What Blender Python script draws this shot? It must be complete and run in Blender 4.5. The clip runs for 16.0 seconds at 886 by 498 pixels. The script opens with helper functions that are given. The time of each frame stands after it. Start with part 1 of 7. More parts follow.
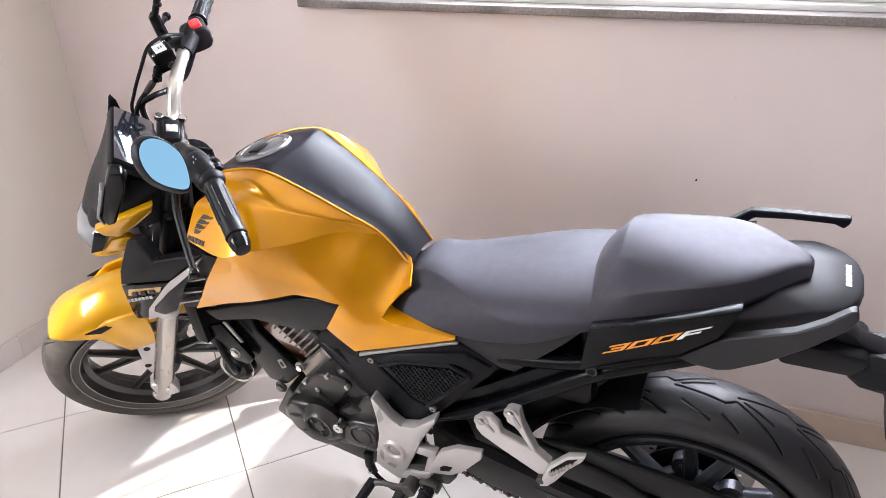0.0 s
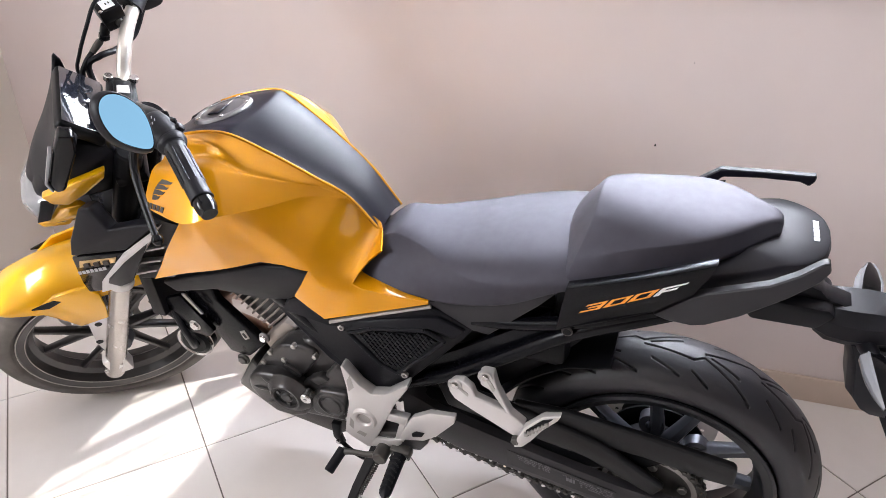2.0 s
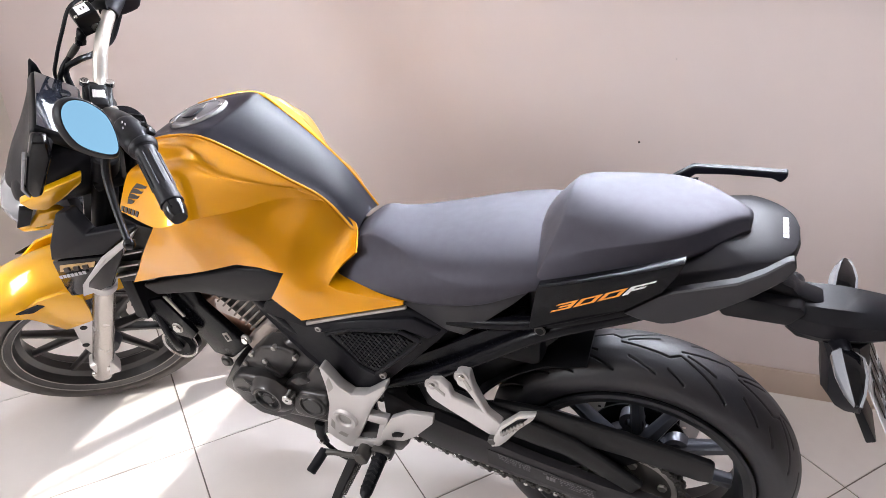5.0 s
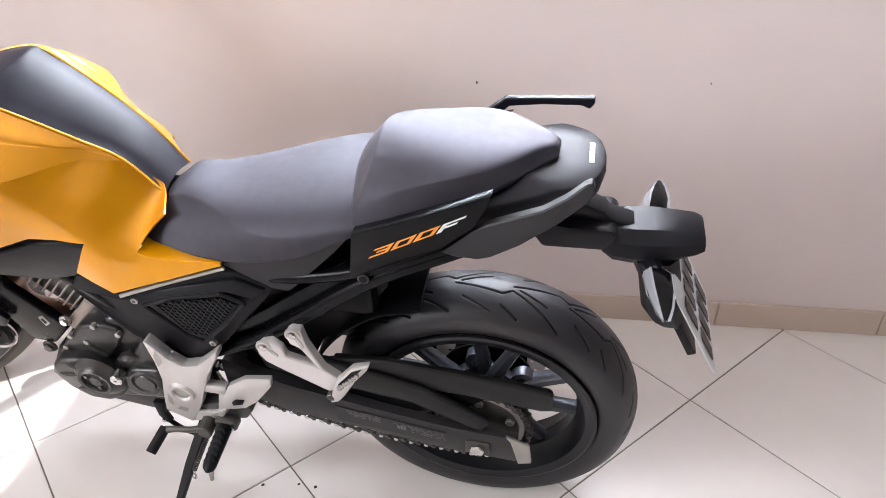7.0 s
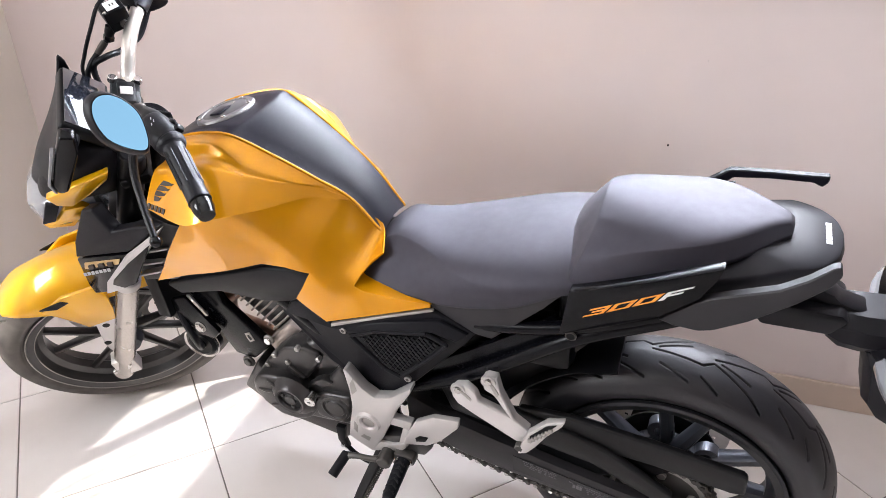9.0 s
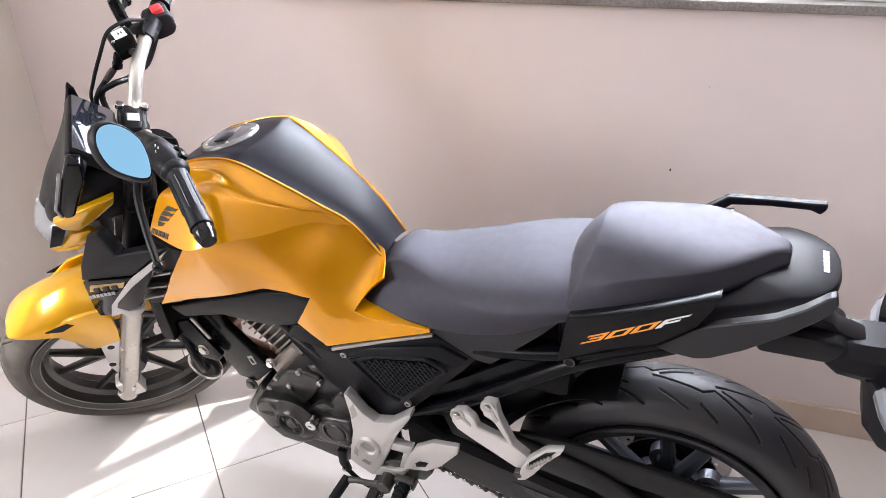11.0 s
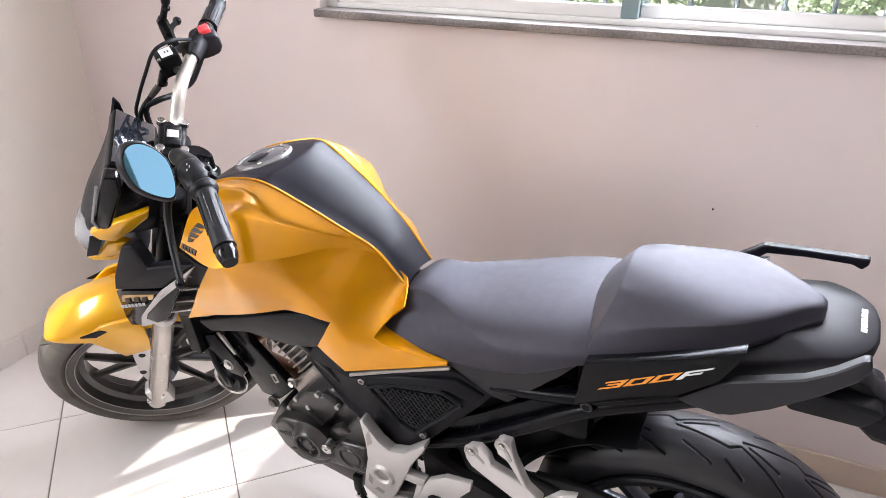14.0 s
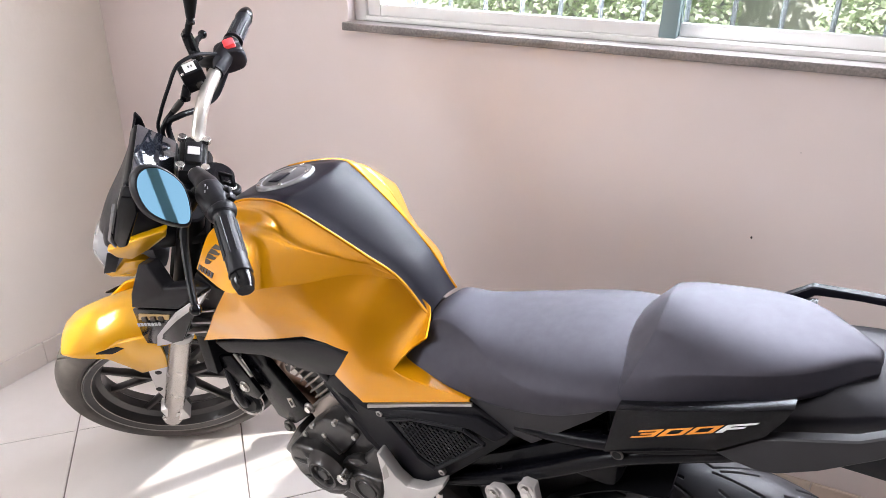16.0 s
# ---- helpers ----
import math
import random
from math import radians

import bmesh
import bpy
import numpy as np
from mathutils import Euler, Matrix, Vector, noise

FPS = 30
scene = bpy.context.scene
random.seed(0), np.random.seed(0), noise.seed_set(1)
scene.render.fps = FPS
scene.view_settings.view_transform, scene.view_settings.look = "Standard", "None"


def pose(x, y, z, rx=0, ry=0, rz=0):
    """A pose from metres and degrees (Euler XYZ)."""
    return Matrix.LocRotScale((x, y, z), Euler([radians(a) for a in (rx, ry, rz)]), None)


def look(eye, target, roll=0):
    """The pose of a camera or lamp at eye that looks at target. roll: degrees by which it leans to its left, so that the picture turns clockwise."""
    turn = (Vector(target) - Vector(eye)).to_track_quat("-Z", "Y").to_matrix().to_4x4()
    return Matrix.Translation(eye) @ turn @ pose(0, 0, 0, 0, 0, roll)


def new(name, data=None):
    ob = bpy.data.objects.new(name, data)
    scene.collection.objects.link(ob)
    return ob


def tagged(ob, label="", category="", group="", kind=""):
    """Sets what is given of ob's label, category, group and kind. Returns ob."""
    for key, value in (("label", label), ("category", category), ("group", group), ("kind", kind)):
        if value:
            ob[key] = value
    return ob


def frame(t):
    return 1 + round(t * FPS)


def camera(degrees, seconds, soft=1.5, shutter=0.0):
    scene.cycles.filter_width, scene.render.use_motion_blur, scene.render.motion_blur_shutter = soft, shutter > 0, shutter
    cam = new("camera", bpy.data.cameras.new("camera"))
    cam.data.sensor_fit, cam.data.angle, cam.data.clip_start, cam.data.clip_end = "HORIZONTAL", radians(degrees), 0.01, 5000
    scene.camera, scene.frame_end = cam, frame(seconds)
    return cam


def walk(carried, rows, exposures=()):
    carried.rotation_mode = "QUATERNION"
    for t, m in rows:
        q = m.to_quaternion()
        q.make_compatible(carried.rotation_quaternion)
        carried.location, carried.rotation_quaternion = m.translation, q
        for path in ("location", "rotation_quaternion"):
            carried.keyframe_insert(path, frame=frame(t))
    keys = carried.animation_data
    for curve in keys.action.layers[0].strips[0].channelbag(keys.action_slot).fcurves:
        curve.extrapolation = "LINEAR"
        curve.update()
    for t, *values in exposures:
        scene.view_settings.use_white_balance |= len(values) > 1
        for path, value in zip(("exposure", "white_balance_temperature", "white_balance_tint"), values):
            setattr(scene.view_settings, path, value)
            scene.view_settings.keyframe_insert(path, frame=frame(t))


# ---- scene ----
cam = camera(65.0, 16.0, soft=0.6)
PATH = [
    (0, (0.599, -1.777, 1.363), (-0.052, -0.112, 0.467), -1.2),
    (0.5, (0.597, -1.785, 1.358), (-0.016, -0.101, 0.47), -0.8),
    (1, (0.591, -1.783, 1.349), (0.072, -0.088, 0.423), -0.3),
    (1.5, (0.576, -1.785, 1.342), (0.147, -0.081, 0.387), 0.3),
    (2, (0.55, -1.787, 1.336), (0.062, -0.101, 0.377), 0.4),
    (2.5, (0.535, -1.785, 1.341), (0.023, -0.095, 0.402), 1.5),
    (3, (0.543, -1.785, 1.344), (0.018, -0.1, 0.404), 0.6),
    (3.5, (0.556, -1.781, 1.344), (0.035, -0.092, 0.408), -0.1),
    (6, (0.663, -1.74, 1.328), (0.204, -0.063, 0.339), -0.7),
    (6.5, (0.703, -1.716, 1.316), (0.446, 0.0, 0.321), -0.2),
    (7, (0.714, -1.718, 1.299), (0.515, -0.038, 0.233), -0.4),
    (7.5, (0.7, -1.726, 1.282), (0.47, -0.088, 0.158), -0.7),
    (8, (0.665, -1.738, 1.304), (0.294, -0.093, 0.229), -2.4),
    (8.5, (0.606, -1.756, 1.33), (0.102, -0.086, 0.353), 0.0),
    (9, (0.573, -1.76, 1.329), (0.03, -0.09, 0.371), -0.4),
    (11.5, (0.605, -1.754, 1.352), (0.007, -0.069, 0.456), -0.8),
    (12, (0.648, -1.75, 1.361), (-0.002, -0.076, 0.48), -1.4),
    (12.5, (0.684, -1.767, 1.359), (-0.041, -0.112, 0.501), -1.3),
    (13, (0.696, -1.772, 1.355), (-0.049, -0.13, 0.489), -0.9),
    (13.5, (0.68, -1.757, 1.357), (-0.047, -0.105, 0.495), -0.4),
    (14, (0.622, -1.72, 1.354), (-0.094, -0.062, 0.495), 0.6),
    (14.5, (0.561, -1.675, 1.355), (-0.135, -0.006, 0.5), -0.2),
    (15, (0.543, -1.681, 1.363), (-0.156, -0.001, 0.533), -0.3),
    (15.5, (0.556, -1.678, 1.366), (-0.203, -0.029, 0.528), 0.2),
    (16, (0.594, -1.663, 1.364), (-0.189, -0.026, 0.523), 1.1),
]
walk(cam, [(t, look(eye, target, roll)) for t, eye, target, roll in PATH], exposures=((0.0, 0.22), (1.0, 0.19), (3.5, 0.24), (6.0, 0.30), (7.0, 0.42), (8.0, 0.56), (9.0, 0.32), (11.5, 0.25), (16.0, 0.19)))

from mathutils.bvhtree import BVHTree

# ---------------------------------------------------------------- world, sun, exposure
SUN_WAY = Vector((0.60, 1.00, -1.00)).normalized()
world = bpy.data.worlds.new("sky")
scene.world = world
world.use_nodes = True
wn = world.node_tree.nodes
sky = wn.new("ShaderNodeTexSky")
sky.sky_type = "NISHITA"
sky.sun_disc = False
sky.sun_elevation = radians(40.6)
sky.sun_rotation = math.atan2(-0.60, -1.00)
world.node_tree.links.new(sky.outputs[0], wn["Background"].inputs[0])
wn["Background"].inputs[1].default_value = 0.08
sun = new("sun", bpy.data.lights.new("sun", "SUN"))
sun.data.energy, sun.data.angle, sun.data.color = 5.0, radians(0.55), (1.0, 0.95, 0.87)
sun.matrix_world = look((-4, -5, 8), Vector((-4, -5, 8)) + SUN_WAY)


def window_lamp(name, eye, target, w, h, power, tint):
    lamp = new(name, bpy.data.lights.new(name, "AREA"))
    lamp.data.shape, lamp.data.size, lamp.data.size_y = "RECTANGLE", w, h
    lamp.data.energy, lamp.data.color = power, tint
    lamp.matrix_world = look(eye, target)
    return lamp


window_lamp("daylight_side_window", (-1.62, -2.2, 1.62), (0, -2.1, 1.35), 1.15, 0.74, 66, (0.93, 0.96, 1.0))
window_lamp("daylight_back_window", (0.33, 0.19, 1.74), (-0.25, -2, 1.36), 1.5, 0.84, 92, (0.86, 0.885, 1.0)).data.spread = radians(140)
window_lamp("daylight_east_window", (4.02, -1.65, 1.96), (0, -1.65, 1.9), 2.6, 1.25, 9, (0.90, 0.95, 1.0))
scene.view_settings.exposure = 0.36

# ---------------------------------------------------------------- materials


def mat(name, color, rough=0.5, metal=0.0, var=0.06, vscale=30.0, bump=0.0, bscale=300.0, coat=0.0, spec=0.5,
        stain=None, stain_scale=4.0, sheen=0.0):
    """Principled material: colour that varies at two scales, uneven gloss, fine relief."""
    m = bpy.data.materials.new(name)
    m.use_nodes = True
    nt = m.node_tree
    b = nt.nodes["Principled BSDF"]
    b.inputs["Metallic"].default_value = metal
    b.inputs["Coat Weight"].default_value = coat
    b.inputs["Coat Roughness"].default_value = 0.04
    b.inputs["Specular IOR Level"].default_value = spec
    b.inputs["Sheen Weight"].default_value = sheen
    tc = nt.nodes.new("ShaderNodeTexCoord")
    n1 = nt.nodes.new("ShaderNodeTexNoise")
    n1.inputs["Scale"].default_value, n1.inputs["Detail"].default_value = vscale, 6
    n2 = nt.nodes.new("ShaderNodeTexNoise")
    n2.inputs["Scale"].default_value, n2.inputs["Detail"].default_value = stain_scale, 3
    for n in (n1, n2):
        nt.links.new(tc.outputs["Object"], n.inputs["Vector"])
    mix1 = nt.nodes.new("ShaderNodeMix")
    mix1.data_type = "RGBA"
    mix1.inputs["A"].default_value = (*[c * (1 - var) for c in color], 1)
    mix1.inputs["B"].default_value = (*[min(1, c * (1 + var)) for c in color], 1)
    nt.links.new(n1.outputs["Fac"], mix1.inputs["Factor"])
    mix2 = nt.nodes.new("ShaderNodeMix")
    mix2.data_type = "RGBA"
    mix2.inputs["B"].default_value = (*(stain or [c * (1 - 1.6 * var) for c in color]), 1)
    ramp = nt.nodes.new("ShaderNodeMapRange")
    ramp.inputs["From Min"].default_value, ramp.inputs["From Max"].default_value = 0.45, 0.75
    ramp.inputs["To Max"].default_value = 0.8
    nt.links.new(n2.outputs["Fac"], ramp.inputs["Value"])
    nt.links.new(ramp.outputs[0], mix2.inputs["Factor"])
    nt.links.new(mix1.outputs["Result"], mix2.inputs["A"])
    nt.links.new(mix2.outputs["Result"], b.inputs["Base Color"])
    rr = nt.nodes.new("ShaderNodeMapRange")
    rr.inputs["To Min"].default_value, rr.inputs["To Max"].default_value = rough * 0.85, min(1, rough * 1.15)
    nt.links.new(n1.outputs["Fac"], rr.inputs["Value"])
    nt.links.new(rr.outputs[0], b.inputs["Roughness"])
    if bump:
        nb = nt.nodes.new("ShaderNodeTexNoise")
        nb.inputs["Scale"].default_value, nb.inputs["Detail"].default_value = bscale, 3
        nt.links.new(tc.outputs["Object"], nb.inputs["Vector"])
        bp = nt.nodes.new("ShaderNodeBump")
        bp.inputs["Strength"].default_value, bp.inputs["Distance"].default_value = bump, 0.002
        nt.links.new(nb.outputs["Fac"], bp.inputs["Height"])
        nt.links.new(bp.outputs["Normal"], b.inputs["Normal"])
    return m


WALL = mat("painted_wall", (0.755, 0.662, 0.647), 0.75, var=0.03, vscale=8, bump=0.25, bscale=60, stain=(0.72, 0.635, 0.625), stain_scale=1.3)
# for walls out of view: dark colour chosen to cut bounce onto the bike
DIM_WALL = mat("unseen_dim_wall", (0.20, 0.155, 0.13), 0.75, var=0.03, vscale=8, bump=0.25, bscale=60, stain=(0.18, 0.14, 0.115), stain_scale=1.3)
# west wall: warm sun bounce is put into a brighter copy of the wall paint
WALL_LIT = mat("painted_wall_lit", (0.83, 0.765, 0.70), 0.75, var=0.03, vscale=8, bump=0.25, bscale=60, stain=(0.80, 0.735, 0.67), stain_scale=1.3)
CEIL = mat("ceiling_paint", (0.75, 0.72, 0.68), 0.8, var=0.03)
TILE = mat("floor_tile", (0.80, 0.755, 0.73), 0.22, var=0.03, vscale=25, stain=(0.765, 0.712, 0.685), stain_scale=5, bump=0.03, bscale=25)
GROUT = mat("grout", (0.19, 0.165, 0.15), 0.9, var=0.2)
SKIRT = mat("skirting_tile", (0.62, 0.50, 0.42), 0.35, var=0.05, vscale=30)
# west skirting: the same tile with the sunlight on it mixed into the colour
SKIRT_LIT = mat("skirting_tile_lit", (0.74, 0.67, 0.62), 0.35, var=0.05, vscale=30)
GRANITE = mat("grey_granite", (0.24, 0.21, 0.20), 0.4, var=0.75, vscale=160, bump=0.1)
WFRAME = mat("white_window_paint", (0.80, 0.78, 0.77), 0.4, var=0.03)
# stiles and the backlit east frame: their shade is painted in as a dark colour
STILE = mat("shaded_stile_paint", (0.22, 0.30, 0.31), 0.4, var=0.05)
BARS = mat("bar_paint", (0.36, 0.38, 0.40), 0.5)
YELLOW = mat("yellow_pearl_paint", (0.62, 0.264, 0.0), 0.32, metal=0.45, var=0.03, vscale=900, coat=0.9, spec=0.15)
# same yellow for the front parts, with the stronger light there put into the colour
YELLOW_LIT = mat("yellow_lit_paint", (0.68, 0.345, 0.0), 0.30, metal=0.25, var=0.03, vscale=900, coat=0.9, spec=0.2)
MATTE = mat("matte_dark_plastic", (0.0070, 0.0067, 0.0090), 0.45, var=0.1, bump=0.10, bscale=900, spec=0.15)
HOLDER = mat("black_holder_plastic", (0.005, 0.005, 0.0075), 0.40, var=0.12, bump=0.06, bscale=800, spec=0.20)
COVER_MAT = mat("gloss_cover_plastic", (0.003, 0.003, 0.004), 0.22, var=0.1, spec=0.14)
STRIP = mat("satin_tank_plastic", (0.008, 0.0075, 0.012), 0.38, var=0.08, bump=0.05, bscale=900, spec=0.12)
VALANCE = mat("charcoal_moulded_plastic", (0.014, 0.013, 0.0158), 0.52, var=0.08, bump=0.08, bscale=900, spec=0.35)
TAIL_MAT = mat("satin_tail_plastic", (0.009, 0.0086, 0.0125), 0.50, var=0.08, bump=0.08, bscale=900, spec=0.24)
BLACK = mat("black_plastic", (0.005, 0.005, 0.006), 0.35, var=0.15, bump=0.05, bscale=700, spec=0.12)
GLOSS = mat("black_gloss_plastic", (0.003, 0.003, 0.004), 0.12, var=0.1, coat=0.03, spec=0.25)
VINYL = mat("seat_vinyl", (0.0055, 0.0048, 0.0068), 0.62, var=0.1, vscale=60, bump=0.06, bscale=1100, spec=0.78)
for node in VINYL.node_tree.nodes:
    if node.type == "BSDF_PRINCIPLED":
        node.inputs["Sheen Weight"].default_value = 0.02
        node.inputs["Specular Tint"].default_value = (0.86, 0.83, 1.0, 1)
        node.inputs["Sheen Roughness"].default_value = 0.35
        node.inputs["Sheen Tint"].default_value = (0.88, 0.84, 1.0, 1)
TYRE = mat("tyre_rubber", (0.010, 0.009, 0.012), 0.48, var=0.25, vscale=40, bump=0.15, bscale=500, stain=(0.019, 0.017, 0.018), stain_scale=7, spec=0.55)
# front tyre: dust, plus the sun on its side, both in the colour
DUSTY_LIT = mat("dusty_lit_tyre_rubber", (0.105, 0.094, 0.086), 0.6, var=0.3, vscale=50, bump=0.15, bscale=500, stain=(0.028, 0.025, 0.023), stain_scale=9, spec=0.4)
# front wheel: rim paint lightened to carry the sunlight falling on it
RIM_LIT = mat("rim_paint_lit", (0.075, 0.072, 0.072), 0.30, metal=0.6, var=0.1)
RIM = mat("dark_rim_paint", (0.013, 0.0135, 0.016), 0.36, metal=0.4, var=0.1)
SPOKE = mat("grey_spoke_paint", (0.055, 0.058, 0.070), 0.33, metal=0.5, var=0.1)
FRAME_MAT = mat("black_frame_paint", (0.003, 0.003, 0.0045), 0.26, var=0.1, coat=0.0, spec=0.13)
ALU = mat("silver_painted_alloy", (0.53, 0.505, 0.495), 0.38, metal=0.55, var=0.04, bump=0.08, bscale=500)
FORK = mat("brushed_fork_alloy", (0.44, 0.41, 0.39), 0.26, metal=0.95, var=0.05)
ENGINE = mat("engine_grey_alloy", (0.052, 0.049, 0.049), 0.30, metal=0.6, var=0.12, bump=0.1, bscale=600)
CAST = mat("raw_cast_alloy", (0.38, 0.36, 0.34), 0.42, metal=0.8, var=0.15, vscale=50)
STEEL = mat("bright_steel", (0.62, 0.61, 0.60), 0.22, metal=1.0, var=0.05)
BAR_STEEL = mat("handlebar_silver", (0.62, 0.59, 0.55), 0.30, metal=0.8, var=0.04)
DARKSTEEL = mat("dark_steel", (0.09, 0.085, 0.08), 0.42, metal=0.8, var=0.2)
RUBBER = mat("grip_rubber", (0.0055, 0.0055, 0.008), 0.42, var=0.15, bump=0.2, bscale=500, spec=0.20)
RED = mat("red_switch", (0.75, 0.05, 0.06), 0.35)
WHITE = mat("white_decal", (0.75, 0.75, 0.76), 0.4, var=0.02)
GREYDECAL = mat("grey_decal", (0.33, 0.33, 0.34), 0.5, var=0.05)
SATIN = mat("satin_black_paint", (0.008, 0.0077, 0.0088), 0.42, var=0.12, bump=0.06, bscale=600, spec=0.27)
SWING = mat("worn_swingarm_paint", (0.026, 0.024, 0.026), 0.46, var=0.2, vscale=25, bump=0.08, bscale=600, spec=0.3)
FAINT = mat("faint_print", (0.12, 0.118, 0.122), 0.6, var=0.3, vscale=400)
CAPTOP = mat("cap_paint", (0.075, 0.070, 0.074), 0.42, metal=0.3, var=0.06)
CAPRING = mat("brushed_cap_alloy", (0.20, 0.195, 0.20), 0.36, metal=0.75, var=0.08, vscale=90)
FIN = mat("bare_fin_alloy", (0.36, 0.31, 0.28), 0.45, metal=0.6, var=0.2)
ORANGE = mat("orange_decal", (0.85, 0.30, 0.03), 0.35, var=0.03)
GOLD = mat("gold_decal", (0.42, 0.27, 0.12), 0.4, var=0.03)
DECAL = mat("dark_decal", (0.02, 0.012, 0.008), 0.4)
MIRROR = mat("mirror_glass", (0.26, 0.45, 0.57), 0.02, metal=1.0, var=0.0)
SCREEN = mat("display_glass", (0.012, 0.014, 0.02), 0.05, var=0.0, spec=0.8, coat=1.0)
LENS = mat("clear_lens", (0.22, 0.225, 0.24), 0.10, var=0.05, coat=1.0)
PLATE = mat("number_plate_paint", (0.60, 0.60, 0.62), 0.35, var=0.05)
DIRT = mat("dirt", (0.03, 0.017, 0.010), 0.8, var=0.3)
HEADPIPE = mat("exhaust_header", (0.33, 0.20, 0.14), 0.35, metal=0.9, var=0.2)

# ---------------------------------------------------------------- mesh helpers


def mesh_of(bm, name, material, smooth=35):
    bmesh.ops.recalc_face_normals(bm, faces=bm.faces)
    me = bpy.data.meshes.new(name)
    bm.to_mesh(me)
    bm.free()
    me.materials.append(material)
    if smooth:
        me.shade_smooth()
        me.set_sharp_from_angle(angle=radians(smooth))
    return me


def part(name, bm, material, parent=None, label="", at=None, smooth=35):
    """One mesh object, under a thing or a part."""
    ob = new(name, mesh_of(bm, name, material, smooth))
    if at is not None:
        ob.matrix_basis = at
    if parent is not None:
        ob.parent = parent
    if label:
        ob["label"] = label
    return ob


def thing(name, label, category, m=None, kind="", group=""):
    ob = new(name)
    ob.empty_display_size = 0.1
    if m is not None:
        ob.matrix_basis = m
    return tagged(ob, label, category, group, kind)


def bm_box(x0, x1, y0, y1, z0, z1, bevel=0.0, seg=2, bm=None):
    bm = bm or bmesh.new()
    r = bmesh.ops.create_cube(bm, size=1)
    vs = r["verts"]
    for v in vs:
        v.co = Vector(((x0 + x1) / 2 + v.co.x * (x1 - x0), (y0 + y1) / 2 + v.co.y * (y1 - y0), (z0 + z1) / 2 + v.co.z * (z1 - z0)))
    if bevel:
        es = list({e for v in vs for e in v.link_edges})
        bmesh.ops.bevel(bm, geom=es, offset=bevel, segments=seg, profile=0.5, affect="EDGES")
    return bm


def catmull(pts, n):
    """n points evenly in parameter along a smooth curve through pts."""
    P = [Vector(p) for p in pts]
    out = []
    for i in range(n):
        u = i * (len(P) - 1) / (n - 1)
        k = min(int(u), len(P) - 2)
        f = u - k
        p1, p2 = P[k], P[k + 1]
        p0 = P[k - 1] if k > 0 else p1 * 2 - p2
        p3 = P[k + 2] if k + 2 < len(P) else p2 * 2 - p1
        out.append(0.5 * (2 * p1 + (p2 - p0) * f + (2 * p0 - 5 * p1 + 4 * p2 - p3) * f * f + (3 * p1 - p0 - 3 * p2 + p3) * f ** 3))
    return out


def bm_surface(rows, nu=40, nv=24, thick=0.0, mirror=False, bm=None, close_v=False):
    """A smooth sheet through rows of control points (all rows of one length), with an optional thickness."""
    bm = bm or bmesh.new()
    fine = [catmull(r, nu) for r in rows]
    cols = [catmull([fine[j][i] for j in range(len(rows))], nv) for i in range(nu)]
    vs = [[bm.verts.new(Vector((c.x, -c.y, c.z)) if mirror else c) for c in col] for col in cols]
    fs = []
    for i in range(nu - 1):
        for j in range(nv - 1):
            fs.append(bm.faces.new((vs[i][j], vs[i + 1][j], vs[i + 1][j + 1], vs[i][j + 1])))
    if thick:
        bmesh.ops.recalc_face_normals(bm, faces=fs)
        bmesh.ops.solidify(bm, geom=fs, thickness=thick)
    return bm


def bm_loft(rings, smooth_along=0, smooth_round=0, cap=True, bm=None):
    """Closed rings of points joined one to the next, ends capped."""
    bm = bm or bmesh.new()
    if smooth_round:
        rings = [catmull(list(r) + [r[0]], smooth_round + 1)[:-1] for r in rings]
    if smooth_along:
        cols = [catmull([r[i] for r in rings], smooth_along) for i in range(len(rings[0]))]
        rings = [[c[k] for c in cols] for k in range(smooth_along)]
    vs = [[bm.verts.new(p) for p in r] for r in rings]
    n = len(vs[0])
    for a, b in zip(vs, vs[1:]):
        for i in range(n):
            bm.faces.new((a[i], a[(i + 1) % n], b[(i + 1) % n], b[i]))
    if cap:
        bm.faces.new(vs[0])
        bm.faces.new(vs[-1])
    return bm


def bm_tube(pts, r, n=12, along=0, bm=None, cap=True):
    """A round bar of radius r (a number or one for each point) along a smooth curve."""
    rad = r if isinstance(r, (list, tuple)) else [r] * len(pts)
    m = along or max(2, len(pts) if len(pts) == 2 else 6 * len(pts))
    c = catmull([(*p, ) for p in pts], m)
    rr = [v.x for v in catmull([(q, 0, 0) for q in rad], m)]
    rings, side = [], None
    for i, p in enumerate(c):
        t = (c[min(i + 1, m - 1)] - c[max(i - 1, 0)]).normalized()
        if side is None:
            side = t.orthogonal().normalized()
        side = (side - t * side.dot(t)).normalized()
        up = t.cross(side)
        rings.append([p + rr[i] * (math.cos(a) * side + math.sin(a) * up) for a in [2 * math.pi * k / n for k in range(n)]])
    return bm_loft(rings, cap=cap, bm=bm)


def bm_lathe(profile, n=64, bm=None, m=None, closed=False):
    """A profile of (radius, offset) turned about the y axis."""
    bm = bm or bmesh.new()
    rings = []
    for k in range(n):
        a = 2 * math.pi * k / n
        rings.append([bm.verts.new((m or Matrix()) @ Vector((r * math.cos(a), y, r * math.sin(a)))) for r, y in profile])
    q = len(profile)
    for k in range(n):
        a, b = rings[k], rings[(k + 1) % n]
        for i in range(q if closed else q - 1):
            bm.faces.new((a[i], a[(i + 1) % q], b[(i + 1) % q], b[i]))
    return bm


